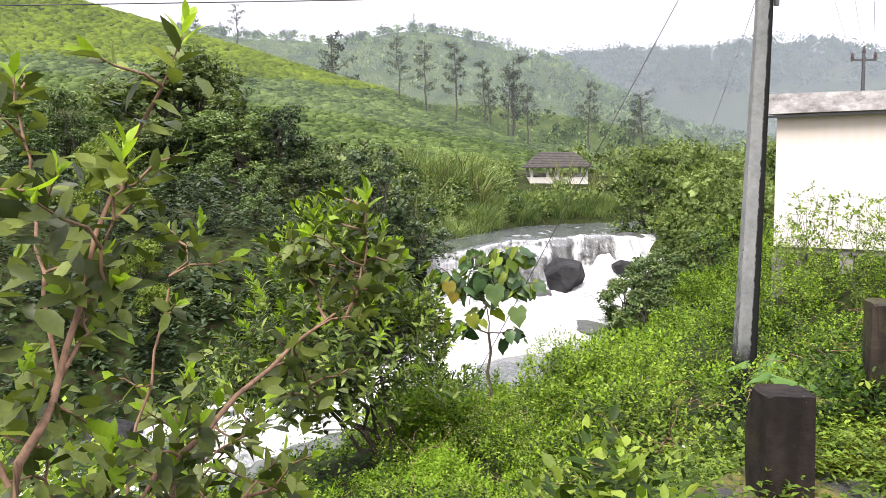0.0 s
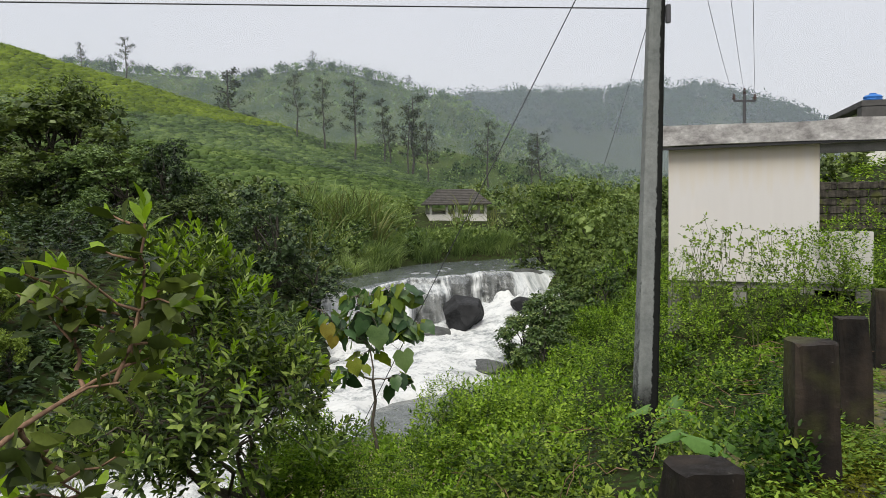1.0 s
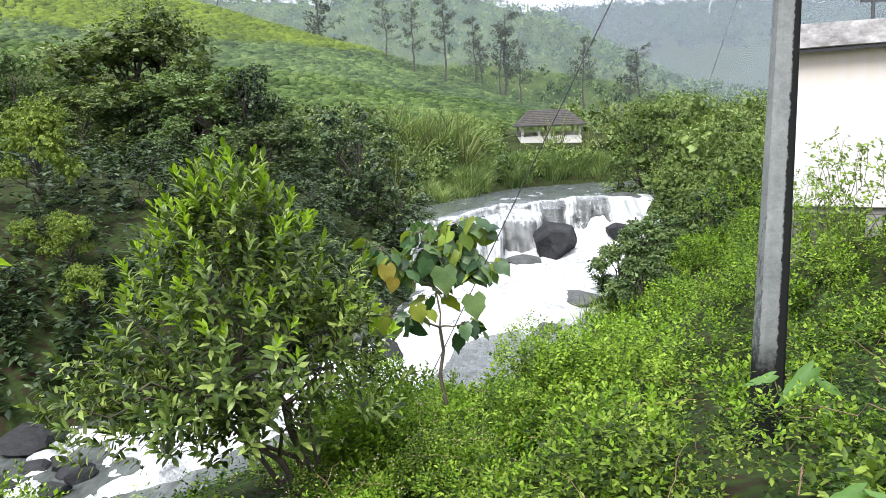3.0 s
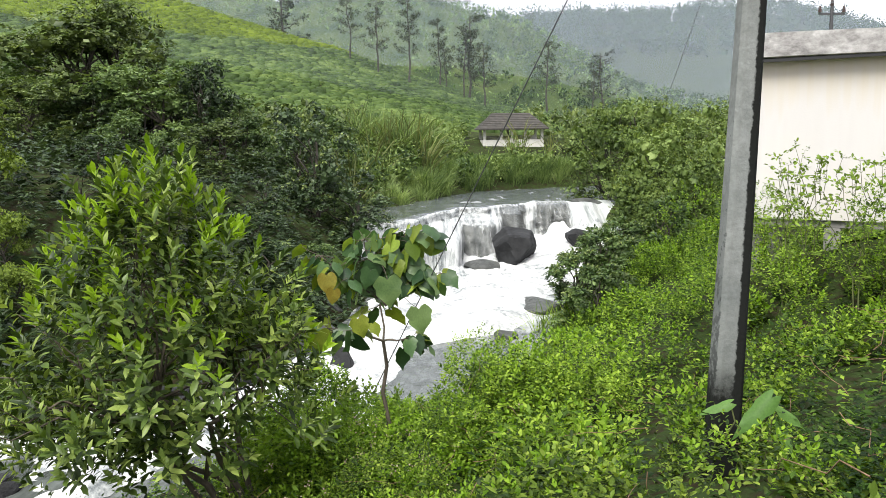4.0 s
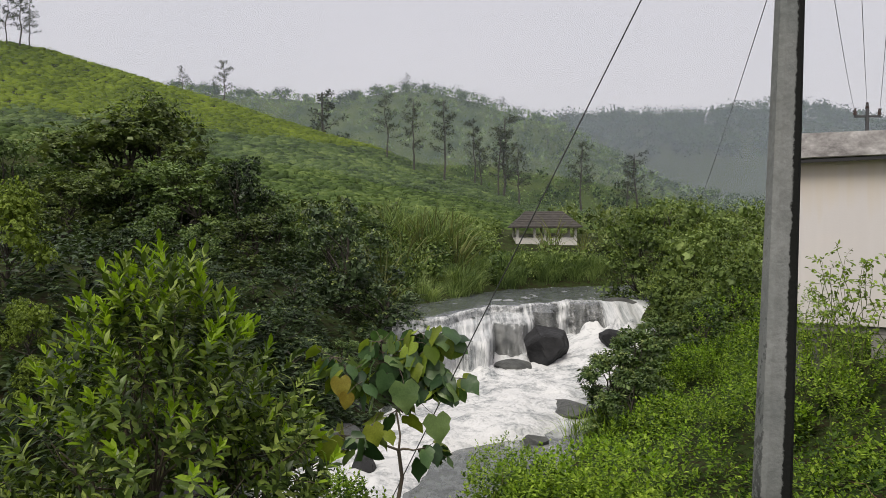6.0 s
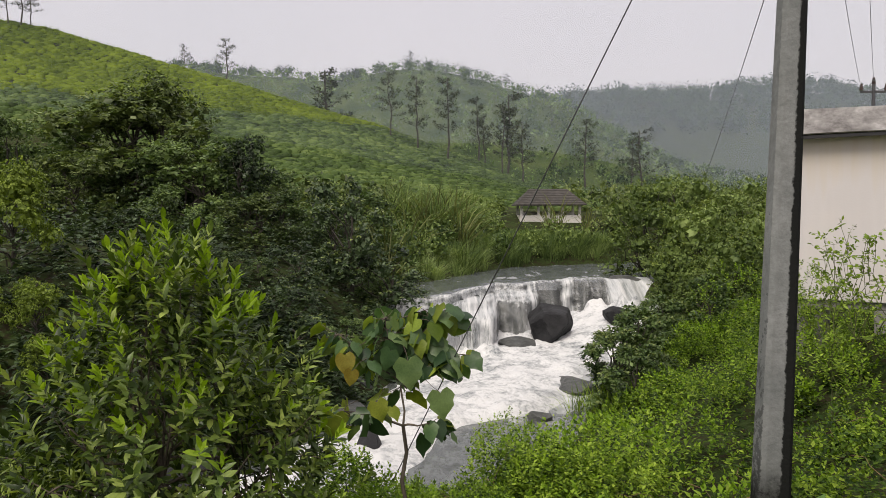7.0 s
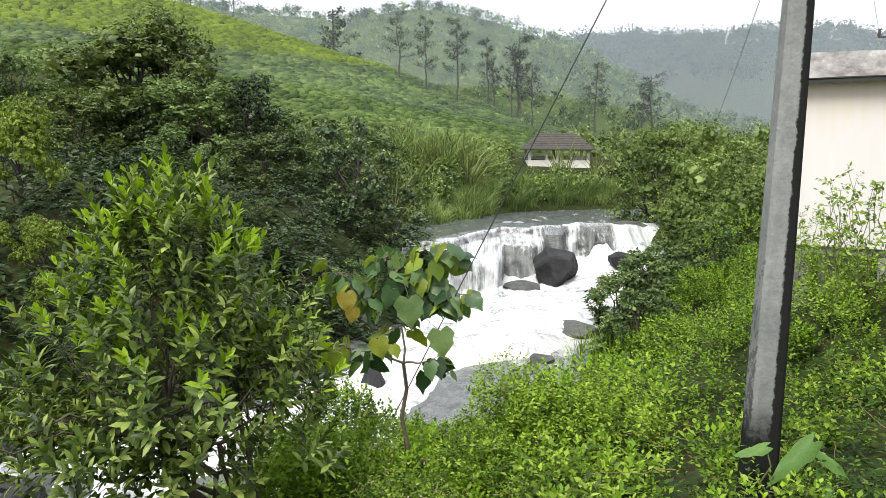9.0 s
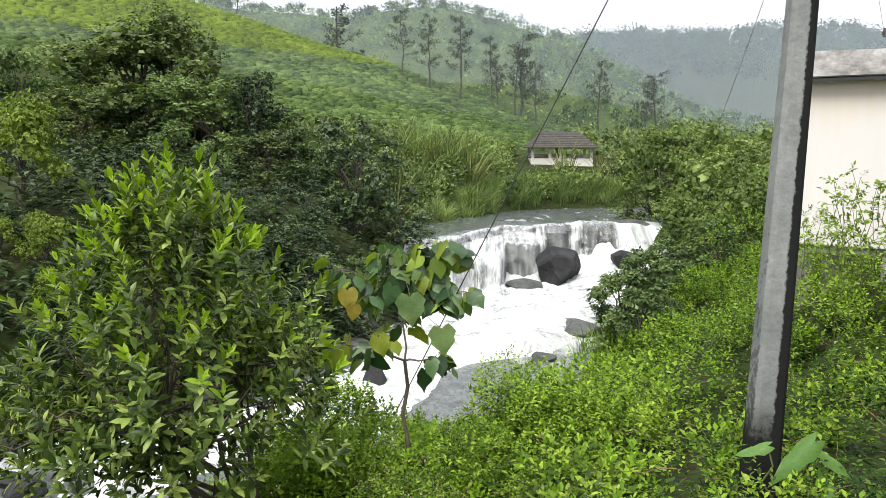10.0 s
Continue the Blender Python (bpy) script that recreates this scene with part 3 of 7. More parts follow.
def fbm(x, y, scale, octaves=4, k=0):
    """Smooth value noise, about -1 to 1, for arrays."""
    out, amp, tot = 0.0, 1.0, 0.0
    for o in range(octaves):
        lat = LAT[(k + o) % 6]
        u, v = np.asarray(x) / scale * 2**o + 17.3 * o, np.asarray(y) / scale * 2**o + 5.7 * o
        iu, iv = np.floor(u).astype(int), np.floor(v).astype(int)
        fu, fv = u - iu, v - iv
        fu, fv = fu * fu * (3 - 2 * fu), fv * fv * (3 - 2 * fv)
        g = lambda a, b: lat[a % 64, b % 64]
        val = (g(iu, iv) * (1 - fu) + g(iu + 1, iv) * fu) * (1 - fv) + (g(iu, iv + 1) * (1 - fu) + g(iu + 1, iv + 1) * fu) * fv
        out, tot, amp = out + amp * (val * 2 - 1), tot + amp, amp * 0.5
    return out / tot


# ---- the lie of the land ----
# river centre line from upstream down: x, y, half width, water level
RIVER = np.array([(30, 52, 4.0, -1.6), (14, 44, 4.0, -1.7), (6, 39, 4.2, -1.72), (3.6, 33.7, 4.6, -1.75), (3.3, 31.4, 4.5, -3.45), (2.6, 29.2, 4.3, -3.6),
                  (1.6, 25, 3.2, -3.6), (0.6, 20.2, 2.8, -3.6), (-0.5, 15.9, 2.8, -3.62), (-4.2, 13.7, 2.2, -3.75), (-7.2, 10.7, 2.3, -3.95),
                  (-12, 7.2, 2.6, -4.2), (-22, 3, 3.0, -4.5), (-60, -6, 4, -5)])
CREST_A = np.array([(-140, 31), (-70, 27.6), (-54.7, 24.2), (-49.3, 23.2), (-44.5, 21.8), (-39.1, 20.2), (-34.3, 18.8), (-28.9, 17.2), (-22.8, 15.3), (-16.7, 13.4), (-10.3, 11.6), (-5.9, 9.8), (1.5, 7.2), (6.9, 4.6), (17, 3.4), (30, 3), (140, 3)])
CREST_B = np.array([(-200, 26), (-74, 30), (-55, 31), (-43, 29), (-34, 28.8), (-24, 27.6), (-17.4, 29), (-10, 30), (-3.4, 29.2), (4.8, 27.6), (10.6, 25.4), (20.5, 22.6), (28, 18.2), (37, 13), (43, 10), (55, 7.5), (200, 7)])
CREST_C = np.array([(-300, 40), (-34, 44), (17, 48), (45, 47), (71, 49), (104, 48), (120, 51), (146, 53), (166, 50), (187, 45), (202, 37), (222, 29), (248, 25), (400, 22)])


def road_side(x, y):
    """Signed distance from the line of guard stones, positive on the road."""
    return (x - 0.56) * 0.76 - (y - 0.47) * 0.65


def river_at(x, y):
    """Distance to the water's edge, water level, and the side: positive on the road's side."""
    x, y = np.asarray(x, float), np.asarray(y, float)
    best, lvl, side, = np.full(x.shape, 1e9), np.zeros(x.shape), np.zeros(x.shape)
    for (ax, ay, aw, al), (bx, by, bw, bl) in zip(RIVER[:-1], RIVER[1:]):
        dx, dy = bx - ax, by - ay
        t = np.clip(((x - ax) * dx + (y - ay) * dy) / (dx * dx + dy * dy), 0, 1)
        px, py = x - ax - t * dx, y - ay - t * dy
        d = np.hypot(px, py) - (aw + (bw - aw) * t)
        near = d < best
        best = np.where(near, d, best)
        lvl = np.where(near, al + (bl - al) * t, lvl)
        side = np.where(near, np.sign(dx * py - dy * px), side)
    return best, lvl, side


def height(x, y):
    x, y = np.asarray(x, float), np.asarray(y, float)
    d, lvl, side = river_at(x, y)
    s = road_side(x, y)
    out = np.maximum(d, 0)
    u = out / (out + np.maximum(-s, 0) + 1e-6)
    near = lvl * (1 - u) ** 1.05
    near = np.where(s > 0, 0.0, near)
    near = near + 1.3 * np.exp(-(((x - 6.6) / 3.0) ** 2 + ((y - 12.6) / 2.6) ** 2)) * (s < 0) * smooth(0, 2, -s)
    near = near + 4.0 * smooth(10, 25, x) * smooth(8, 30, y)
    near = near - 0.55 * smooth(0.1, 1.5, -s) * (1 - smooth(3, 7, -s)) * smooth(0, 3, out)
    far = lvl + (0.1 - lvl) * (1 - np.exp(-out / 3.0)) + 0.05 * np.minimum(out, 20)
    bank = np.where(side > 0, near, far)
    bank = bank + 0.12 * fbm(x, y, 1.5, 3) * smooth(0.5, 2.5, -s) * smooth(0.3, 1.5, out)
    bed = lvl - 0.7 * smooth(0, 0.9, -d) - 1.6 * smooth(0, 0.8, -d) * np.exp(-(((x - 3.4) / 5.0) ** 2 + ((y - 31.6) / 1.8) ** 2))
    z = np.where(d < 0, bed, np.maximum(bank, lvl + 0.12 * smooth(0, 0.5, out) + 0.0 * out))
    a = np.interp(x, *CREST_A.T)
    hill = 0.5 + (a - 0.5) * np.where(y < 95, np.clip((y - 48) / 47, 0, 1) ** 0.95, 1 - 0.75 * smooth(95, 128, y))
    b = np.interp(x, *CREST_B.T)
    hill_b = b * np.where(y < 165, smooth(112, 165, y) ** 0.8, 1 - 0.7 * smooth(165, 215, y)) + 1.2 * fbm(x, y, 22, 3)
    c = np.interp(x, *CREST_C.T)
    hill_c = c * np.where(y < 360, smooth(225, 360, y), 1 - 0.8 * smooth(360, 480, y))
    far_land = np.maximum(np.maximum(hill, np.where(y > 112, hill_b, -9)), np.where(y > 225, hill_c, -9))
    far_land = far_land * (1 - smooth(480, 700, y)) + 0.25 * fbm(x, y, 7, 3)
    w = smooth(42, 54, y)
    z = z * (1 - w) + far_land * w
    return np.where(y < -8, z * (1 - smooth(8, 40, -y)) - 1.5 * smooth(8, 40, -y) * (s < 0), z)


def hgt(x, y):
    return float(height(np.array([x]), np.array([y]))[0])


def grid_mesh(name, xs, ys, zfun, mat):
    gx, gy = np.meshgrid(xs, ys)
    v = np.stack([gx, gy, zfun(gx, gy)], -1).reshape(-1, 3)
    nx, ny = len(xs), len(ys)
    i, j = np.meshgrid(np.arange(ny - 1), np.arange(nx - 1), indexing="ij")
    f = np.stack([i * nx + j, i * nx + j + 1, (i + 1) * nx + j + 1, (i + 1) * nx + j], -1).reshape(-1, 4)
    return fast_mesh(name, v, f, mat, True)


gx = np.concatenate([[-2500, -1200, -600, -350], np.arange(-220, -70, 12.0), np.arange(-70, -20, 2.5), np.arange(-20, 18, 0.4), np.arange(18, 70, 2.5), np.arange(70, 260, 10.0), [350, 600, 1200, 2500]])
gy = np.concatenate([[-2500, -1000, -300, -100, -50, -25, -12], np.arange(-8, 46, 0.4), np.arange(46, 130, 1.6), np.arange(130, 220, 4.0), np.arange(220, 500, 14.0), [560, 700, 1000, 1800, 3500]])
ground = tagged(new("ground", grid_mesh("ground", gx, gy, height, M_GROUND)), "sloping river bank and hills of soil and short grass", "ground", kind="structure")

# road along the guard stones
LINE_O, LINE_D, LINE_N = np.array((0.56, 0.47)), np.array((0.65, 0.76)), np.array((0.76, -0.65))
LINE_D, LINE_N = LINE_D / np.linalg.norm(LINE_D), LINE_N / np.linalg.norm(LINE_N)


def along(a, s, z=0.0):
    p = LINE_O + LINE_D * a + LINE_N * s
    return (p[0], p[1], z)


rs = np.arange(-30, 60, 0.5)
rc = np.array([-0.3, 0.1, 0.5, 1.0, 1.5, 2.2, 3.2, 4.2, 5.2])
rv = np.array([along(a, s + (0.12 * math.sin(a * 3.1) + 0.07 * math.sin(a * 7.7) if k == 0 else 0), 0.03 + 0.01 * math.sin(a * 2 + s * 3) - (0.03 if k in (0, len(rc) - 1) else 0))
               for a in rs for k, s in enumerate(rc)])
nk = len(rc)
ri, rj = np.meshgrid(np.arange(len(rs) - 1), np.arange(nk - 1), indexing="ij")
rf = np.stack([ri * nk + rj, ri * nk + rj + 1, (ri + 1) * nk + rj + 1, (ri + 1) * nk + rj], -1).reshape(-1, 4)
tagged(new("road", fast_mesh("road", rv, rf, M_ROAD, True)), "narrow wet asphalt road with mossy crumbling edge", "road", kind="structure")

# ---- the river ----
LIP_X = np.linspace(-2.0, 8.4, 150)


def lip_y(x):
    return np.interp(x, [-2, -1.2, 0, 0.8, 1.6, 3, 6, 9], [27.2, 27.6, 28.9, 30.6, 32.3, 33.0, 34.0, 34.6]) + 0.3 * np.sin(x * 1.7) + 0.2 * np.sin(x * 4.3) + 0.1 * np.sin(x * 9.1)


def front_y(x):
    """Where the last drop of the near arm of the falls stands."""
    return np.interp(x, [-2, -1.2, 1.5], [25.9, 26.2, 27.5]) + 0.25 * np.sin(x * 3.7 + 1) + 0.14 * np.sin(x * 8.3) + 0.08 * np.sin(x * 15.0)


def water_sheet(name, xs, ys, level, keep, mat, label):
    gx2, gy2 = np.meshgrid(xs, ys)
    z = level(gx2, gy2)
    nx = len(xs)
    i, j = np.meshgrid(np.arange(len(ys) - 1), np.arange(nx - 1), indexing="ij")
    f = np.stack([i * nx + j, i * nx + j + 1, (i + 1) * nx + j + 1, (i + 1) * nx + j], -1).reshape(-1, 4)
    cx = gx2.ravel()[f].mean(1)
    cy = gy2.ravel()[f].mean(1)
    f = f[keep(cx, cy)]
    return tagged(new(name, fast_mesh(name, np.stack([gx2, gy2, z], -1).reshape(-1, 3), f, mat, True)), label, "water", kind="structure")


def down_level(x, y):
    return river_at(x, y)[1] + 0.03 * fbm(x, y, 0.9, 3)


water_sheet("water_pool", np.arange(-30, 7, 0.25), np.arange(-2, 29, 0.25), lambda x, y: np.minimum(down_level(x, y), -3.58 + 0.03 * fbm(x, y, 0.9, 3)),
            lambda x, y: river_at(x, y)[0] < 0.9, M_WATER, "grey-green river pool with drifting foam")
water_sheet("water_upper", np.arange(-3, 34, 0.3), np.arange(26, 56, 0.3), lambda x, y: -1.72 + 0.05 * fbm(x, y, 0.8, 3) - 0.3 * (1 - smooth(-0.2, 0.55, y - lip_y(np.clip(x, -2, 8.4)))),
            lambda x, y: (y > lip_y(np.clip(x, -2, 9)) - 0.2) & (river_at(x, y)[0] < 0.9), M_SLIDE, "shallow river sliding over the rock ledge")


def white_margin(x, y):
    """Distance inside the edge of the white water."""
    left = np.interp(y, [12.5, 16, 18, 20, 24, 28, 31], [-4.2, -3.4, -2.4, -2.1, -1.9, -2.1, -2.1])
    right = np.interp(y, [12.5, 14.3, 16.1, 17.4, 18.1, 18.6, 19.2, 20.4, 22.5, 25, 28, 31], [-1.0, -0.7, -0.35, -0.05, 0.5, 1.6, 2.7, 3.2, 3.7, 4.8, 6.2, 7.8])
    return np.minimum(np.minimum(x - left, right - x), (y - 12.5) * 0.6) + 0.4 * fbm(x, y, 1.1, 5, 3)


def white_level(x, y):
    m = white_margin(x, y)
    rise = 0.8 * smooth(2.6, 6.6, x) * smooth(24, 31, y) + 0.02 * smooth(25, 30, y)
    lump = 0.2 * fbm(x, y, 1.5, 5, 1) + 0.16 * np.abs(fbm(x, y, 0.6, 4, 2))
    foot = np.where(x < 1.45, front_y(x) - 0.45, lip_y(x) + np.interp(x, [1.5, 3.1, 3.4, 4.7, 5.0, 6.2, 6.6], [-2.95, -2.95, -1.4, -1.4, -1.1, -1.1, -3.0]))
    splash = (0.28 + 0.2 * smooth(3.0, 4.5, x)) * np.exp(-(((y - foot) / 0.6) ** 2)) * np.clip(0.55 + 1.3 * fbm(x, y, 0.7, 4, 5), 0, 1.4)
    return -3.67 + rise + splash + 0.2 * smooth(0, 0.9, m) + lump * smooth(0, 1.2, m)


def white_keep(x, y):
    return (white_margin(x, y) > -0.05) & (y < lip_y(x) - 0.2)


water_sheet("water_white", np.arange(-4.5, 8, 0.08), np.arange(12.5, 32.5, 0.1), white_level, white_keep, M_FOAM, "churning white water below the falls")


def rapids_margin(x, y):
    return np.minimum(-river_at(x, y)[0] - 0.3, 0.8) * 0.6 + 0.6 * fbm(x, y, 1.3, 5, 2) + 0.6 * fbm(x, y + 0.4 * x, 0.55, 4, 4) - 0.09


water_sheet("water_rapids", np.arange(-18, -2, 0.1), np.arange(2, 18, 0.1), lambda x, y: np.minimum(river_at(x, y)[1], -3.6) - 0.05 + 0.22 * smooth(0, 0.7, rapids_margin(x, y)) + 0.16 * fbm(x, y, 0.8, 4, 1) * smooth(0, 0.5, rapids_margin(x, y)),
            lambda x, y: (rapids_margin(x, y) > -0.03) & (x < -2.4) & (river_at(x, y)[0] < 0.2), M_FOAM, "white rapids running down the rocky bed")

# the rock ledge and the falling water in front of it
FALL_T = np.linspace(0, 1, 40)


def fall_profile(x):
    """Where the water goes from the lip down, at x along the lip: points (forward, height)."""
    if x < 1.45:
        d = lip_y(x) - front_y(x)
        return [(0.6, -1.72), (0.0, -1.76), (-0.1, -2.0), (-0.42 * d, -2.06), (-0.5 * d, -2.34), (-0.93 * d, -2.42), (-d, -3.1), (-d - 0.3, -3.85)]
    if x < 3.2:
        return [(0.6, -1.72), (0.0, -1.76), (-0.2, -1.95), (-1.3, -2.05), (-2.2, -2.16), (-2.4, -2.65), (-2.55, -3.2), (-2.7, -3.85)]
    if x < 4.75:
        return [(0.6, -1.7), (0.0, -1.74), (-0.25, -1.88), (-0.4, -2.2), (-0.5, -2.5), (-0.7, -2.9), (-0.9, -3.3), (-1.1, -3.8)]
    if x < 6.35:
        return [(0.6, -1.62), (0.0, -1.64), (-0.25, -1.75), (-0.4, -2.05), (-0.5, -2.35), (-0.55, -2.65), (-0.65, -3.0), (-0.8, -3.5)]
    return [(0.6, -1.68), (0.0, -1.76), (-0.6, -1.95), (-1.2, -2.15), (-1.9, -2.35), (-2.6, -2.55), (-3.3, -2.75), (-4.0, -3.0)]


def fall_points(x, push):
    a = np.array([fall_profile(v) for v in (x - 0.12, x, x + 0.12)]).mean(0)
    k = np.linspace(0, 1, len(a))
    fy, fz = np.interp(FALL_T, k, a[:, 0]), np.interp(FALL_T, k, a[:, 1])
    rough = 0.22 * fbm(np.full(40, x) * 1.0, fz * 1.3, 0.7, 4, 1)
    if push < 0:
        rough = rough - (0.16 if veil(x) < 0.05 else 0.0) * (fbm(np.full(40, x), fz * 1.5, 0.45, 3, 4) + 0.15)
        fz = fz + 0.12 * fbm(np.full(40, x), fy, 0.6, 3, 2) - (0.16 if veil(x) > 0.03 else 0.03)
    return np.stack([np.full(40, x), lip_y(x) + fy + rough - push, fz], -1)


def veil(x, q=0.9):
    """How much water goes over the ledge at x, q of the way down: full on the two arms, thin threads between."""
    left = np.interp(q, [0, 0.12, 0.3, 0.6, 0.72, 0.85, 1], [0.1, 0.02, 0.16, 0.2, 0.14, 0.06, 0.16])
    steps = np.interp(q, [0, 0.2, 0.3, 0.4, 0.54, 0.62, 0.9, 1], [0.05, -0.06, 0.06, 0.14, 0.06, -0.13, -0.12, 0.02])
    block = np.interp(q, [0, 0.12, 0.18, 0.6, 0.8, 1], [0.02, -0.06, -0.22, -0.2, 0.0, 0.15])
    face = np.interp(q, [0, 0.12, 0.2, 0.7, 0.85, 1], [0.03, -0.05, -0.15, -0.13, 0.0, 0.15])
    kinds = np.array([left, left, steps, steps, 0.14 + 0 * q, block, block, 0.1 + 0 * q, 0.1 + 0 * q, face, face, 0.22 + 0 * q, 0.22 + 0 * q])
    return float(np.interp(x, [-2, 1.42, 1.55, 2.75, 2.95, 3.5, 4.3, 4.5, 4.85, 5.0, 6.2, 6.4, 9], kinds))


def curtain(name, push, mat, label, cat):
    v = np.array([fall_points(x, push) for x in LIP_X])
    n, mth = len(LIP_X), 40
    i, j = np.meshgrid(np.arange(n - 1), np.arange(mth - 1), indexing="ij")
    f = np.stack([i * mth + j, i * mth + j + 1, (i + 1) * mth + j + 1, (i + 1) * mth + j], -1).reshape(-1, 4)
    me = fast_mesh(name, v.reshape(-1, 3), f, mat, True)
    flow = np.stack([np.repeat(LIP_X, mth), np.tile(FALL_T * 3.0, n), np.array([veil(x, q) for x in LIP_X for q in FALL_T])], -1)
    att = me.attributes.new("flow", "FLOAT_VECTOR", "POINT")
    att.data.foreach_set("vector", flow.astype(np.float32).ravel())
    return tagged(new(name, me), label, cat, kind="structure")


curtain("rock_ledge", -0.1, M_ROCK, "dark wet rock ledge under the falls", "rock")
curtain("waterfall", 0.02, M_FALL, "low white waterfall in threads over dark rock", "waterfall")
curtain("waterfall_spray", 0.16, M_FALL, "front veil of the low white waterfall", "waterfall")


def stone_mesh(name, size, seed, mat, cuts=7, sub=3, faces=None):
    """A boulder: a ball cut by flat planes, then roughened."""
    rng = np.random.default_rng(seed)
    bm = bmesh.new()
    bmesh.ops.create_icosphere(bm, subdivisions=sub, radius=1.0)
    planes = [(unit(rng.normal(0, 1, 3)), rng.uniform(0.42, 0.8)) for _ in range(cuts)]
    if faces:
        planes = [(unit(np.array(n, float)), d) for n, d in faces]
    for v in bm.verts:
        p = np.array(v.co)
        for n, d in planes:
            over = p @ n - d
            if over > 0:
                p = p - n * over
        w = noise.noise(Vector(p * 2.3 + seed)) * 0.07 + noise.noise(Vector(p * 6 + seed)) * 0.025
        p = p * (1 + w)
        if not faces:
            p[:2] *= 1.12 - 0.25 * p[2]
        v.co = Vector(p * np.array(size) / 2)
    me = bpy.data.meshes.new(name)
    bm.to_mesh(me)
    bm.free()
    me.materials.append(mat)
    return me


def boulder(name, at, size, seed, mat, label, turn=0.0, sub=3, faces=None):
    ob = new(name, stone_mesh(name, size, seed, mat, 11, sub=sub, faces=faces))
    ob.matrix_basis = pose(*at, 0, 0, turn)
    return tagged(ob, label, "rock")


CLEFT = [((0.15, -0.25, 1), 0.5), ((-0.75, -0.25, 0.62), 0.6), ((0.95, -0.25, 0.3), 0.7), ((0.15, -1, 0.3), 0.62), ((0.75, -0.4, -0.55), 0.66), ((-0.65, -0.75, -0.1), 0.7), ((-1, 0, -0.2), 0.78), ((0.2, 1, 0.2), 0.7)]
boulder("boulder", (3.42, 28.6, -2.72), (1.92, 1.7, 1.75), 33, M_BOULDER, "big dark grey boulder standing in the falls", 0, 4, CLEFT)
boulder("rock", (2.15, 28.2, -3.55), (1.7, 1.5, 0.75), 8, M_ROCK, "flat wet grey rock half under white water", 25)
boulder("rock", (5.85, 29.2, -2.6), (1.1, 0.9, 0.8), 12, M_BOULDER, "dark rock beside the chute of the falls", 10)
boulder("rock", (3.5, 21.8, -3.62), (1.9, 2.8, 0.55), 17, M_ROCK, "flat grey rock at the pool's edge", 25)
boulder("rock", (7.3, 34.9, -1.72), (2.0, 1.0, 0.5), 16, M_ROCK, "dark rock at the top of the falls", 0)
boulder("rock", (-1.75, 16.2, -3.45), (0.55, 0.8, 1.0), 19, M_BOULDER, "tilted brown-grey rock in the river", 60)
boulder("rock", (-2.9, 21.5, -3.4), (1.8, 2.2, 1.2), 23, M_ROCK, "dark rock under the far bank's trees", 80)
boulder("rock", (-2.9, 18.9, -3.5), (1.6, 1.5, 1.0), 24, M_ROCK, "dark rock under the far bank's trees", 30)
boulder("rock", (-7.6, 12.6, -3.75), (1.3, 0.9, 0.7), 26, M_BOULDER, "black wet rock in the rapids", 20)
boulder("rock", (-9.2, 10.6, -3.95), (1.9, 1.1, 0.8), 27, M_BOULDER, "black wet rock in the rapids", 75)
boulder("rock", (-5.0, 14.9, -3.7), (1.5, 1.0, 0.7), 28, M_BOULDER, "black wet rock in the rapids", 50)
rapid_rng = np.random.default_rng(88)
for k in range(12):
    rx = rapid_rng.uniform(-8.4, -4.0)
    ry = 13.7 + (rx + 4.2) * 1.0 + rapid_rng.uniform(-1.1, 1.3)
    rw = rapid_rng.uniform(0.35, 0.85)
    boulder("rock", (rx, ry, -3.72 + 0.1 * (rx + 4.2) * 0.6), (rw, rw * rapid_rng.uniform(0.6, 1.0), rw * 0.6), 90 + k, M_BOULDER, "small black wet rock in the rapids", float(rapid_rng.uniform(0, 180)), 2)
boulder("rock", (2.0, 18.6, -3.55), (0.8, 0.6, 0.45), 29, M_ROCK, "mossy rock in the calm pool", 0)
boulder("rock", (-3.6, 15.9, -3.65), (1.3, 0.9, 0.7), 31, M_BOULDER, "grey rock splitting the rapids", 15)


# ---- built things ----
def box_bm(x0, x1, y0, y1, z0, z1, bevel=0.0, bm=None):
    bm = bm or bmesh.new()
    vs = [bm.verts.new((x, y, z)) for z in (z0, z1) for x, y in ((x0, y0), (x1, y0), (x1, y1), (x0, y1))]
    fs = [bm.faces.new([vs[i] for i in q]) for q in ((3, 2, 1, 0), (4, 5, 6, 7), (0, 1, 5, 4), (1, 2, 6, 5), (2, 3, 7, 6), (3, 0, 4, 7))]
    if bevel:
        bmesh.ops.bevel(bm, geom=list({e for f in fs for e in f.edges}), offset=bevel, segments=2, affect="EDGES")
    return bm


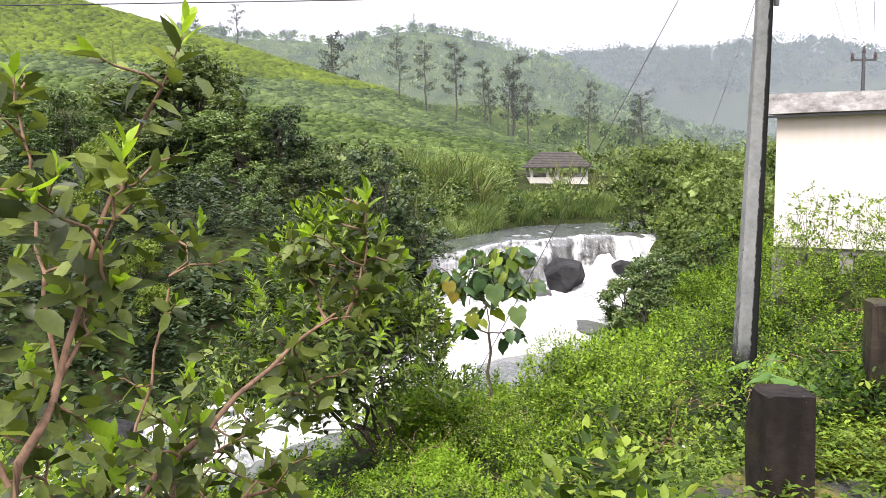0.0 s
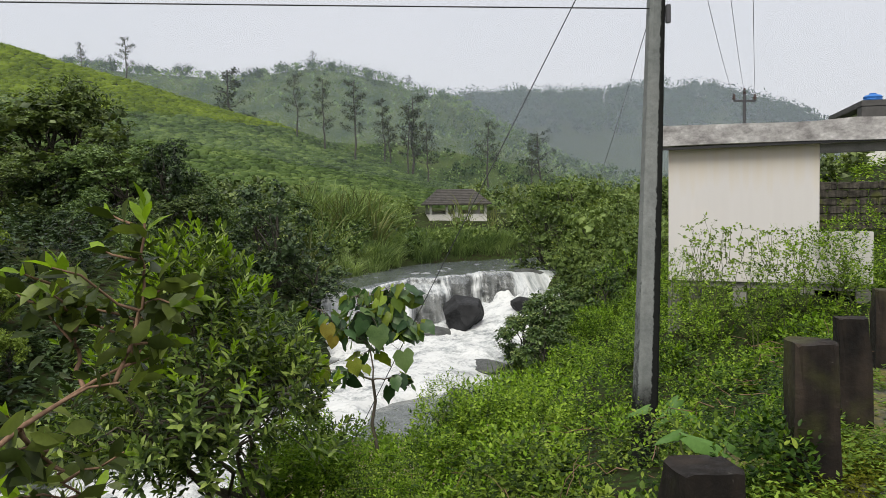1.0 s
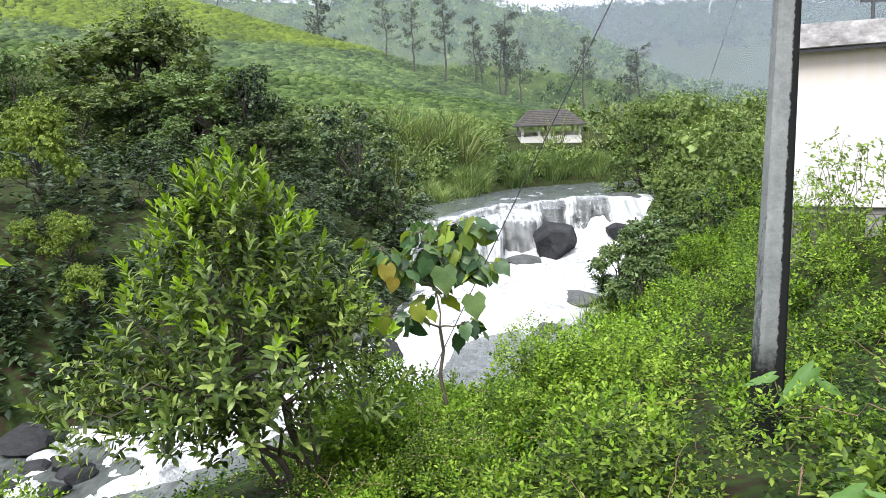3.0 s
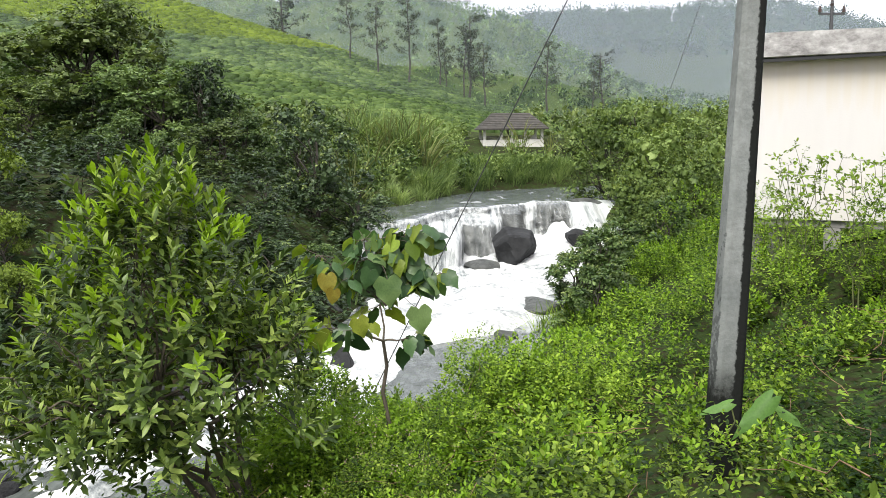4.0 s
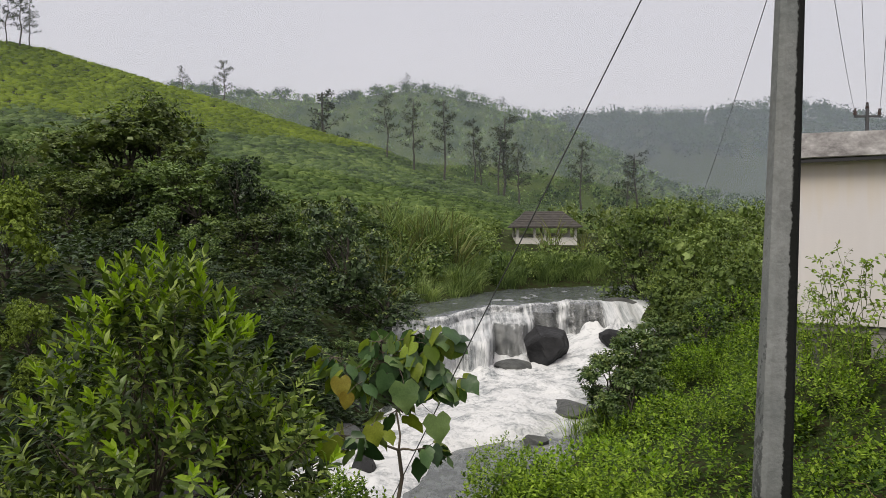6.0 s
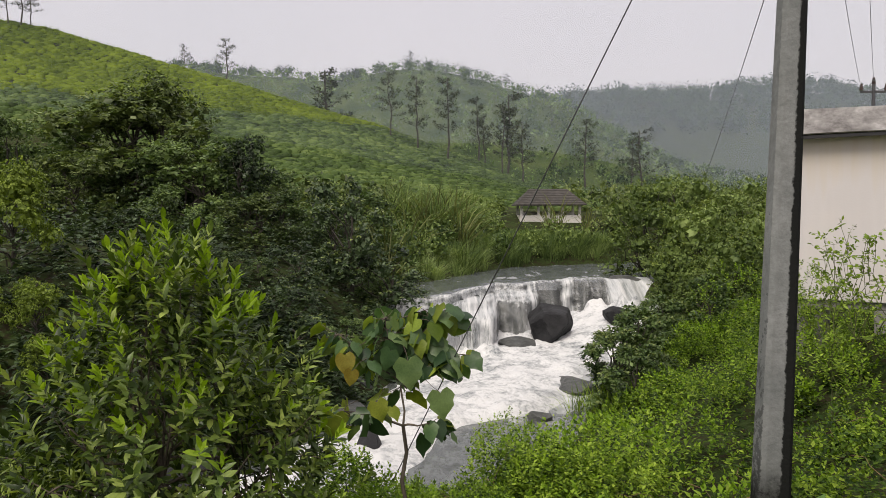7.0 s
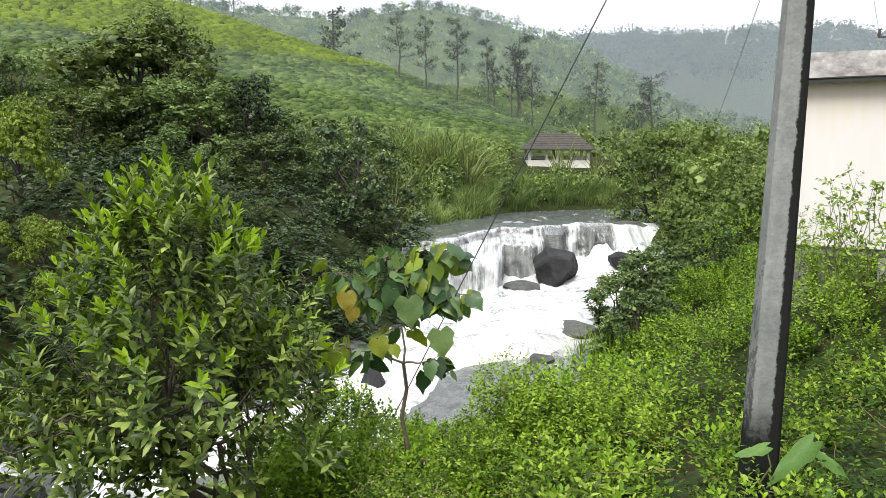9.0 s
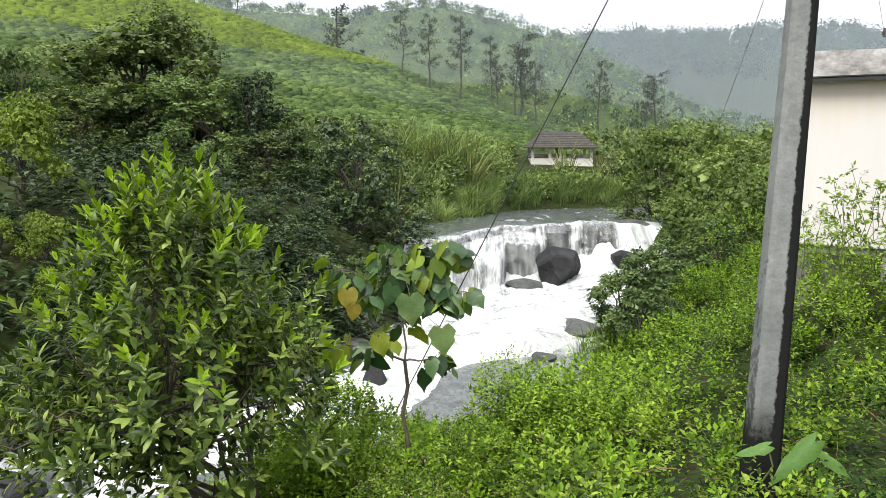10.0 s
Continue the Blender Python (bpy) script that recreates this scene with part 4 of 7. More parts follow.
def guard_stone(at, w, d, h, turn, lean, seed):
    rng = np.random.default_rng(seed)
    bm = bmesh.new()
    bmesh.ops.create_cube(bm, size=1.0)
    bmesh.ops.subdivide_edges(bm, edges=bm.edges[:], cuts=5, use_grid_fill=True)
    for v in bm.verts:
        p = Vector((v.co.x * w * (1 - 0.03 * v.co.z), v.co.y * d, (v.co.z + 0.5) * (h + 0.5) - 0.5))
        edge = sum(abs(c) > 0.49 for c in v.co)
        k = 0.006 + 0.012 * (edge - 1)
        q = p * 7 + Vector((seed, 0, 0))
        p += Vector((noise.noise(q), noise.noise(q + Vector((9, 0, 0))), noise.noise(q + Vector((0, 9, 0))))) * k
        if edge == 3:
            p -= Vector((math.copysign(0.012, p.x), math.copysign(0.012, p.y), math.copysign(0.012, p.z - h / 2)))
        v.co = p
    me = bpy.data.meshes.new("guard_stone")
    bm.to_mesh(me)
    bm.free()
    me.materials.append(M_POST)
    ob = new("guard_stone", me)
    ob.matrix_basis = pose(*at, lean[0], lean[1], turn)
    return tagged(ob, "weathered dark stone guard post beside the road", "guard stone", "guard stones along the road")


guard_stone((0.62, 0.53, 0.0), 0.215, 0.2, 0.468, 3, (0, 0), 1)
guard_stone((1.585, 1.51, 0.0), 0.195, 0.195, 0.68, -12, (1, -1), 2)
guard_stone((2.36, 2.37, 0.0), 0.17, 0.17, 0.65, -20, (0, -2), 3)
guard_stone((3.56, 3.82, 0.0), 0.17, 0.17, 0.64, -20, (0, 0), 4)
guard_stone((4.95, 5.55, 0.0), 0.22, 0.22, 0.62, -25, (1, 1), 5)

# the concrete electricity pole
pole = thing("electricity_pole", (2.18, 5.3, -0.55), "pale concrete electricity pole, mouldy black along one side", "utility pole")
bm = bmesh.new()
rings = []
for k in range(25):
    z = -0.7 + k * 0.36
    w = 0.108 - 0.0028 * k
    dd = 0.1 - 0.0022 * k
    c = 0.028
    cx = 0.038 * z
    cy = 0.02 * z
    ring = [bm.verts.new((cx + sx, cy + sy, z)) for sx, sy in ((-w + c, -dd), (w - c, -dd), (w, -dd + c), (w, dd - c), (w - c, dd), (-w + c, dd), (-w, dd - c), (-w, -dd + c))]
    rings.append(ring)
for a, b in zip(rings[:-1], rings[1:]):
    for k in range(8):
        bm.faces.new((a[k], a[(k + 1) % 8], b[(k + 1) % 8], b[k]))
bm.faces.new(rings[-1])
me = bpy.data.meshes.new("shaft")
bm.to_mesh(me)
bm.free()
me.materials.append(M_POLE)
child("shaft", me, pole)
arm_z = 7.6
arm = part("crossarm", box_bm(-0.75, 0.75, -0.05, 0.05, arm_z, arm_z + 0.1, 0.008), M_STEEL, pole)
arm.location = (0.038 * arm_z, 0.02 * arm_z, 0)
for dx in (-0.65, 0.0, 0.65):
    bm = bmesh.new()
    bmesh.ops.create_cone(bm, cap_ends=True, segments=10, radius1=0.06, radius2=0.035, depth=0.16, matrix=Matrix.Translation((dx + 0.038 * arm_z, 0.02 * arm_z, arm_z + 0.18)))
    part("insulator", bm, M_INSUL, pole)
part("bracket", box_bm(0.2, 0.245, -0.04, 0.0, 3.55, 3.72, 0.006), M_STEEL, pole)


def cable(name, a, b, sag, radius, label, mat=M_WIRE):
    a, b = np.array(a, float), np.array(b, float)
    t = np.linspace(0, 1, 40)[:, None]
    p = a + (b - a) * t
    p[:, 2] -= sag * 4 * (t * (1 - t))[:, 0]
    v, f = tube(p, np.full(40, radius), 6)
    return tagged(new(name, fast_mesh(name, v, f, mat, True)), label, "cable")


PT = np.array((2.21 + 0.05 * 7.6, 5.3 + 0.02 * 7.6, -0.55 + 7.8))
FARPOLE = (19.8, 38.5, hgt(19.8, 38.5))
for k, dx in enumerate((-0.65, 0.0, 0.65)):
    cable("overhead_wire", PT + np.array((dx, 0, 0)), (19.8 + dx * 0.9, 38.5, 7.0 + (0.25 if k == 1 else 0)), 0.5, 0.008, "thin overhead electric wire between the poles")
cable("stay_wire", (-0.65, 8.55, -1.8), (2.383, 5.41, 4.8), 0.0, 0.0055, "taut steel stay wire of the pole", M_STEEL)
cable("service_cable", (2.3, 5.35, 3.15), (-60, 3.8, 4.2), 0.4, 0.0065, "thin black service cable across the river")
cable("service_cable", (3.3, 5.45, 6.4), (12.5, 42.0, 1.7), 0.3, 0.008, "thin black service cable down to the trees")

fp = thing("electricity_pole", FARPOLE, "distant thin electricity pole with crossarm", "utility pole")
zt = 6.85 - FARPOLE[2]
v, f = tube([(0, 0, -0.3), (0, 0, zt * 0.5), (0, 0, zt + 0.5)], [0.12, 0.1, 0.08], 8)
child("shaft", fast_mesh("shaft", v, f, M_STEEL, True), fp)
part("crossarm", box_bm(-0.62, 0.62, -0.04, 0.04, zt - 0.12, zt - 0.02), M_STEEL, fp)
for dx in (-0.58, 0.0, 0.58):
    bm = bmesh.new()
    bmesh.ops.create_cone(bm, cap_ends=True, segments=8, radius1=0.1, radius2=0.05, depth=0.3, matrix=Matrix.Translation((dx, 0, zt + 0.15 + (0.3 if dx == 0 else 0))))
    part("insulator", bm, M_INSUL, fp)

# the roadside shelter: local x along its front wall, y away from the river side
SH = thing("roadside_shelter", (5.445, 12.92, 0.0), "cream plastered roadside shelter with a weathered flat roof slab", "shelter", turn=math.atan2(-1.44, 2.213))
WL = 2.64
part("front_wall", box_bm(0.0, WL, 0.0, 0.2, -0.14, 2.42, 0.01), M_PLASTER, SH, "cream plastered front wall")
part("side_wall", box_bm(0.0, 0.2, 0.2, 2.6, -0.14, 2.42, 0.01), M_PLASTER, SH)
part("low_wall", box_bm(WL, WL + 0.86, 0.004, 0.196, -0.12, 0.8, 0.012), M_PLASTER, SH, "low cream parapet wall")
part("floor_slab", box_bm(0.03, WL + 0.8, 0.06, 2.55, -0.26, -0.145, 0.01), M_CONCRETE, SH)
bm = bmesh.new()
sec = []
for k, (xx, t0, t1) in enumerate([(-0.14, 2.44, 2.82), (0.6, 2.44, 2.8), (1.4, 2.43, 2.78), (2.2, 2.42, 2.75), (WL, 2.41, 2.75), (3.2, 2.39, 2.78), (3.95, 2.37, 2.74)]):
    sec.append([bm.verts.new(p) for p in ((xx, -0.22, t0), (xx, 2.8, t0 + 0.02), (xx, 2.8, t1), (xx, -0.26, t1))])
for a, b in zip(sec[:-1], sec[1:]):
    for k in range(4):
        bm.faces.new((a[k], b[k], b[(k + 1) % 4], a[(k + 1) % 4]))
bm.faces.new(sec[0])
bm.faces.new(sec[-1][::-1])
bmesh.ops.recalc_face_normals(bm, faces=bm.faces[:])
part("roof_slab", bm, M_SLAB, SH, "grey weathered concrete roof slab")
# thin black strip along the front underside of the slab
part("eave_strip", box_bm(-0.13, 3.9, -0.2, -0.16, 2.362, 2.41), M_WIRE, SH)
part("beam", box_bm(WL + 0.003, 3.8, 0.02, 0.2, 2.2, 2.36, 0.01), M_CONCRETE, SH)
for xx, yy in ((0.1, 0.12), (1.3, 0.12), (2.45, 0.12), (3.35, 0.12), (0.1, 2.4), (3.35, 2.4)):
    part("stilt", box_bm(xx - 0.12, xx + 0.12, yy - 0.1, yy + 0.12, -1.6, -0.262, 0.01), M_CONCRETE, SH)

# the open shed across the river
SD = thing("garden_shed", (5.75, 50.8, 0.3), "small open shed with whitewashed half walls and dark tiled roof", "shed", turn=0.03)
part("front_wall", box_bm(-1.9, 1.9, -1.3, -1.15, -0.6, 0.66, 0.01), M_WHITE, SD)
part("back_wall", box_bm(-1.9, 1.9, 1.15, 1.3, -0.6, 0.9, 0.01), M_WHITE, SD)
for xx in (-1.9, 1.75):
    part("side_wall", box_bm(xx, xx + 0.15, -1.148, 1.148, -0.6, 0.66, 0.01), M_WHITE, SD)
for xx in (-1.8, -0.75, -0.1, 0.75, 1.8):
    part("column", box_bm(xx - 0.08, xx + 0.08, -1.3, -1.14, 0.662, 1.4, 0.01), M_WHITE, SD)
for xx in (-1.8, 0.0, 1.8):
    part("column", box_bm(xx - 0.08, xx + 0.08, 1.14, 1.28, 0.902, 1.4, 0.01), M_WHITE, SD)
# the hipped roof, course by course on its four sides
COURSES = 9
for side in range(4):
    spin = Matrix.Rotation(side * math.pi / 2, 3, "Z")
    for r in range(COURSES):
        bm = bmesh.new()
        a, b = r / COURSES, min(1.0, (r + 1.15) / COURSES)
        q = []
        for f, dz in ((a, 0.05), (b, 0.02), (a, -0.03), (b, -0.06)):
            out, half = (1.75 * (1 - f), 2.15 - 0.95 * f) if side % 2 == 0 else (2.15 - 0.95 * f, 1.75 * (1 - f))
            q += [(-half, -out, 1.3 + 1.0 * f + dz), (half, -out, 1.3 + 1.0 * f + dz)]
        vv = [bm.verts.new(spin @ Vector(p)) for p in q]
        for face in ((0, 1, 3, 2), (5, 4, 6, 7), (0, 4, 5, 1), (2, 3, 7, 6), (1, 5, 7, 3), (0, 2, 6, 4)):
            bm.faces.new([vv[k] for k in face])
        bmesh.ops.recalc_face_normals(bm, faces=bm.faces[:])
        part("tile_course", bm, M_TILES, SD, "dark roof tiles")

# the house up the road
HZ = 2.9
HS = thing("house", (25.1, 37.8, HZ), "white two-storey house with dark flat roof slab", "house", turn=-0.35)
part("wall", box_bm(1.2, 9.0, 0.5, 6.5, -2.0, 3.398, 0.02), M_WHITE, HS)
part("roof", box_bm(0.6, 10.0, -0.45, 7.2, 3.4, 3.72, 0.03), M_DARKROOF, HS, "dark flat roof slab")
part("fascia", box_bm(0.62, 2.1, -0.43, 0.49, 2.4, 3.397, 0.02), M_DARKROOF, HS, "dark boxed end of the eaves")
part("parapet", box_bm(0.9, 9.2, -0.35, -0.2, 0.25, 1.1, 0.02), M_WHITE, HS)
part("balcony_slab", box_bm(0.8, 9.3, -0.4, 0.498, 0.0, 0.22, 0.02), M_CONCRETE, HS)
part("column", box_bm(2.3, 2.65, -0.36, -0.02, 1.102, 3.397, 0.02), M_WHITE, HS)
for xx in (4.4, 6.6):
    win = part("window", box_bm(xx, xx + 1.2, 0.42, 0.497, 1.2, 2.5, 0.01), M_WHITE, HS)
    part("pane", box_bm(xx + 0.1, xx + 0.57, 0.4, 0.418, 1.3, 2.4), M_GLASS, win)
    part("pane", box_bm(xx + 0.63, xx + 1.1, 0.4, 0.418, 1.3, 2.4), M_GLASS, win)
tk = thing("water_tank", tuple(HS.matrix_basis @ Vector((1.55, 1.2, 3.722))), "round blue plastic water tank on the roof", "water tank")
prof = [(0.0, 0.0), (0.46, 0.0), (0.48, 0.08), (0.45, 0.11), (0.48, 0.2), (0.45, 0.23), (0.48, 0.34), (0.4, 0.42), (0.18, 0.47), (0.18, 0.53), (0.0, 0.54)]
bm = bmesh.new()
vs = [bm.verts.new((r, 0, z)) for r, z in prof]
for a, b in zip(vs[:-1], vs[1:]):
    bm.edges.new((a, b))
bmesh.ops.spin(bm, geom=bm.verts[:] + bm.edges[:], cent=(0, 0, 0), axis=(0, 0, 1), angle=2 * math.pi, steps=20)
bmesh.ops.remove_doubles(bm, verts=bm.verts[:], dist=0.001)
bmesh.ops.recalc_face_normals(bm, faces=bm.faces[:])
part("tank", bm, M_BLUE, tk)


# ---- plants ----
def tree_parts(seed, h, spread, lobes, count, leaf, base=0.25, drape=0.2, limbs=True):
    """A broad tree: crooked trunk, a limb to each clump, and the clumps' leaves. Returns wood and leaf geometry."""
    rng = np.random.default_rng(seed)
    wood = []
    top = np.array((rng.normal(0, 0.1) * spread, rng.normal(0, 0.1) * spread, h * 0.8))
    trunk = bend((0, 0, -0.5), top, rng, 0.05, 8)
    wood.append(tube(trunk, np.linspace(h * 0.028, h * 0.006, 8), 7))
    cs, rr = [], []
    for k in range(lobes):
        z = base + (1 - base) * (k + 0.5) / lobes
        z = float(np.clip(z + rng.normal(0, 0.06), base, 0.97))
        ang = k * 2.399 + rng.normal(0, 0.4)
        shape = math.sqrt(max(0.05, 1 - ((z - 0.5) / 0.52) ** 2)) if z > 0.5 else 0.75 + 0.5 * z
        rad = spread * shape * rng.uniform(0.45, 1.0)
        c = np.array((rad * math.cos(ang), rad * math.sin(ang), z * h))
        cs.append(c)
        rr.append(spread * rng.uniform(0.28, 0.6))
        if limbs:
            st = trunk[min(7, max(1, int(7 * z * 0.75)))]
            wood.append(tube(bend(st, c, rng, 0.08, 5), np.linspace(h * 0.011, h * 0.002, 5), 5))
    cs, rr = np.array(cs), np.array(rr)
    per = 9
    n = count // per
    which = rng.choice(lobes, n, p=rr**2 / (rr**2).sum())
    d = unit(rng.normal(0, 1, (n, 3)) + np.array((0, 0, 0.75)))
    lump = 1 + 0.22 * np.sin(d[:, 0] * 6 + which) * np.sin(d[:, 1] * 5 + which * 2)
    tip = cs[which] + d * (rr[which] * rng.uniform(0.78, 1.1, n) * lump)[:, None] * np.array((1, 1, 0.72))
    go = d * np.array((1, 1, 0.5)) + rng.normal(0, 0.25, (n, 3)) - np.array((0, 0, drape * 0.9))
    lv, lf = sprays(tip, go, leaf * rng.uniform(1.2, 2.0, n), leaf * rng.uniform(0.8, 1.25, n), per, rng, DIAMOND, drape, 0.52, level=0.35)
    # upper tip leaves take the paler material, which paints lit crown tops
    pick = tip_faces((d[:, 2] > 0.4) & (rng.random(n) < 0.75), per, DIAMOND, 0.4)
    # oversized leaves added inside each clump to block light and darken its heart
    m = lobes * 55
    w = np.repeat(np.arange(lobes), 55)
    e = unit(rng.normal(0, 1, (m, 3)))
    inner = leaves(cs[w] + e * (rr[w] * rng.uniform(0.15, 0.62, m))[:, None] * np.array((1, 1, 0.72)), unit(rng.normal(0, 1, (m, 3))), e, rr[w] * 0.3, rr[w] * 0.24, DIAMOND)
    lv, lf = join((lv, lf), inner)
    return join(*wood), (lv, lf, np.concatenate([pick, np.zeros(len(inner[1]), bool)]))


def tree(name, at, label, category, group, bark, leafmat, geo, turn=0.0, size=1.0, young=None):
    ob = thing(name, at, label, category, group)
    ob.matrix_basis = Matrix.Translation(at) @ Matrix.Rotation(turn, 4, "Z") @ Matrix.Scale(size, 4)
    (wv, wf), (lv, lf, *pick) = geo
    child("trunk", fast_mesh("trunk", wv, wf, bark, True), ob)
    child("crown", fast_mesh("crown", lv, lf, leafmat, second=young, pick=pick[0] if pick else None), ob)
    return ob


def place_tree(src, x, y, top, h0, rng, wide=1.0, sink=0.0):
    g = hgt(x, y) - sink
    k = max(0.3, (top - g) / h0)
    m = Matrix.Translation((x, y, g)) @ Matrix.Rotation(rng.uniform(0, 6.28), 4, "Z") @ Matrix.Diagonal((k * wide, k * wide, k, 1))
    src_scale = Matrix.Identity(4)
    return copy_thing(src, m @ src_scale)


FARBANK = [(-26.8, 38.3, 6.9), (-23.1, 36.3, 6.1), (-21.6, 37.4, 6.1), (-19.4, 36.4, 5.8), (-17.2, 36.6, 5.9), (-12.6, 34.9, 6.7), (-11.2, 36.2, 6.3), (-9.4, 35.2, 5.3),
           (-17.5, 28.0, 3.4), (-17.3, 31.0, 4.7), (-15.1, 32.3, 5.1), (-12.7, 31.6, 4.8), (-10.4, 31.2, 4.6), (-8.5, 31.5, 4.0), (-6.9, 31.5, 3.2), (-4.7, 31.0, 2.6)]
FARBANK_MORE = [(-15.2, 35.5, 5.8), (-20.0, 32.0, 4.9), (-24.0, 31.0, 4.6), (-7.9, 33.8, 4.3), (-13.8, 28.2, 3.2), (-10.2, 27.6, 2.5), (-16.0, 24.5, 1.8), (-20.5, 26.0, 3.0), (-7.0, 27.5, 1.7), (-4.4, 33.5, 2.5), (-30.0, 34.0, 5.8), (-17.4, 33.4, 5.3), (-13.8, 34.2, 5.9)]
FARBANK_LOW = [(-13.8, 21.9, 0.7), (-11.5, 24.0, 1.3), (-9.6, 24.1, 1.5), (-7.4, 23.2, 1.4), (-5.7, 23.2, 1.0), (-4.6, 23.2, 0.4), (-3.7, 27.5, 2.4), (-3.0, 28.3, 0.8), (-2.3, 27.3, 0.1)]
FARBANK_EDGE = [(-11.6, 19.8, -0.7), (-10.1, 19.8, -0.9), (-8.5, 19.9, -0.7), (-6.9, 20.0, -0.4), (-5.5, 20.0, -0.6), (-4.4, 20.1, -0.5), (-3.6, 20.6, -0.1), (-3.0, 22.2, -0.2), (-3.7, 19.2, -1.2), (-2.9, 24.4, -0.6),
                (-13.5, 18.2, -1.0), (-9.3, 17.6, -1.5), (-7.2, 17.6, -1.6), (-11.4, 16.6, -1.4), (-13.6, 14.6, -1.4), (-5.6, 18.0, -1.9), (-8.4, 21.6, 0.2), (-6.2, 21.6, 0.1), (-10.6, 21.8, 0.3), (-4.6, 21.6, -0.1), (-16.0, 20.2, 0.0), (-12.4, 19.0, -0.6),
                (-7.6, 16.4, -1.4), (-9.4, 14.6, -1.6), (-10.8, 13.2, -1.8), (-12.6, 11.8, -1.8), (-15.5, 12.6, -1.0), (-16.5, 16.0, -0.4), (-6.2, 16.9, -1.9), (-14.6, 9.6, -2.0), (-18.0, 9.4, -1.2)]
rng = np.random.default_rng(3)
kinds = []
for k in range(4):
    geo = tree_parts(40 + k, 6.0, 2.1, 17, 4700, 0.2, 0.14, 0.4)
    x, y, top = FARBANK[k * 4 + 1]
    g = hgt(x, y)
    t = tree("tree", (x, y, g), "dense dark green broadleaf tree on the far bank", "tree", "far bank trees", M_TREEBARK, (L_MID, L_OLIVE, L_MID, L_DARK)[k], geo, k * 1.3, (top - g) / 6.0, (L_LITTIP, L_LITTIP, L_OLIVE, L_MID)[k])
    kinds.append(t)
for n, (x, y, top) in enumerate(FARBANK):
    if n % 4 == 1 and n // 4 < 4:
        continue
    place_tree(kinds[n % 4], x, y, top, 6.0, rng, rng.uniform(1.3, 1.7))
for n, (x, y, top) in enumerate(FARBANK_MORE):
    place_tree(kinds[(n * 3 + 1) % 4], x, y, top, 6.0, rng, rng.uniform(1.3, 1.8))
low = []
for k in range(3):
    geo = tree_parts(60 + k, 4.0, 1.7, 12, 2900, 0.155, 0.05, 0.3)
    x, y, top = FARBANK_LOW[k * 3]
    g = hgt(x, y)
    low.append(tree("tree", (x, y, g), ("dark green understorey tree on the far bank", "olive green understorey tree on the far bank", "dark green understorey tree on the far bank")[k], "tree", "far bank understorey",
                    M_TREEBARK, (L_DARK, L_MID, L_DARK)[k], geo, k, (top - g) / 4.0, (L_MID, L_LITTIP, L_OLIVE)[k]))
for n, (x, y, top) in enumerate(FARBANK_LOW):
    if n % 3:
        place_tree(low[n % 3], x, y, top, 4.0, rng, 1.5)
for n, (x, y, top) in enumerate(FARBANK_EDGE):
    place_tree(low[n % 3], x, y, top, 4.0, rng, 1.7, 0.3)

yl = tree_parts(71, 4.5, 1.9, 14, 5400, 0.17, 0.3, 0.9)
yt = tree("tree", (-10.3, 18.6, hgt(-10.3, 18.6)), "yellow-green tree with drooping leaves", "tree", "yellow trees", M_TREEBARK, L_DROOP, yl, 0, (2.15 - hgt(-10.3, 18.6)) / 4.5)
for x, y, top in ((-8.6, 16.3, 0.8), (-7.9, 15.4, -0.4), (-9.6, 16.4, 0.3), (-11.6, 18.2, 2.0)):
    place_tree(yt, x, y, top, 4.5, rng, 1.1)

RIGHTBANK = [(8.6, 37.0, 2.0), (9.4, 35.1, 2.6), (10.6, 34.1, 2.3), (11.3, 33.1, 2.0), (13.1, 34.2, 2.4), (9.6, 31.9, 0.9), (9.3, 30.4, 1.1), (10.3, 29.4, 0.9), (11.2, 28.4, 0.7), (15.3, 37.2, 2.4), (8.6, 28.6, -0.5), (12.9, 29.5, 1.2), (9.2, 26.0, 0.2)]
ot = []
for k in range(2):
    geo = tree_parts(80 + k, 4.5, 2.0, 20, 5600, 0.125, 0.05, 0.2)
    x, y, top = RIGHTBANK[k]
    g = hgt(x, y)
    ot.append(tree("tree", (x, y, g), "round olive-green tree beside the falls", "tree", "trees by the falls", M_TREEBARK, L_FALLTREE, geo, k, (top - g) / 4.5, L_LITFALLTIP))
for n, (x, y, top) in enumerate(RIGHTBANK[2:]):
    place_tree(ot[n % 2], x, y, top, 4.5, rng, 1.0)

for x, y, top in ((8.4, 30.4, -0.7), (8.6, 28.4, -1.0), (8.6, 32.0, -0.5)):
    place_tree(ot[0], x, y, top, 4.5, rng, 1.0)

SHRUBS = [(3.85, 18.4, -1.35), (4.9, 21.3, -1.4), (3.95, 16.9, -1.65), (3.9, 19.8, -1.8), (4.5, 19.2, -1.2), (7.6, 24.0, -0.8), (8.9, 26.6, -0.8), (5.9, 23.0, -1.3)]
geo = tree_parts(91, 1.8, 0.62, 12, 2700, 0.1, 0.05, 0.2)
x, y, top = SHRUBS[0]
sh0 = tree("shrub", (x, y, hgt(x, y)), "dark green leafy shrub above the pool", "shrub", "bank shrubs", M_TREEBARK, L_MID, geo, 0, (top - hgt(x, y)) / 1.8, L_OLIVE)
for x, y, top in SHRUBS[1:]:
    place_tree(sh0, x, y, top, 1.8, rng, 1.15)


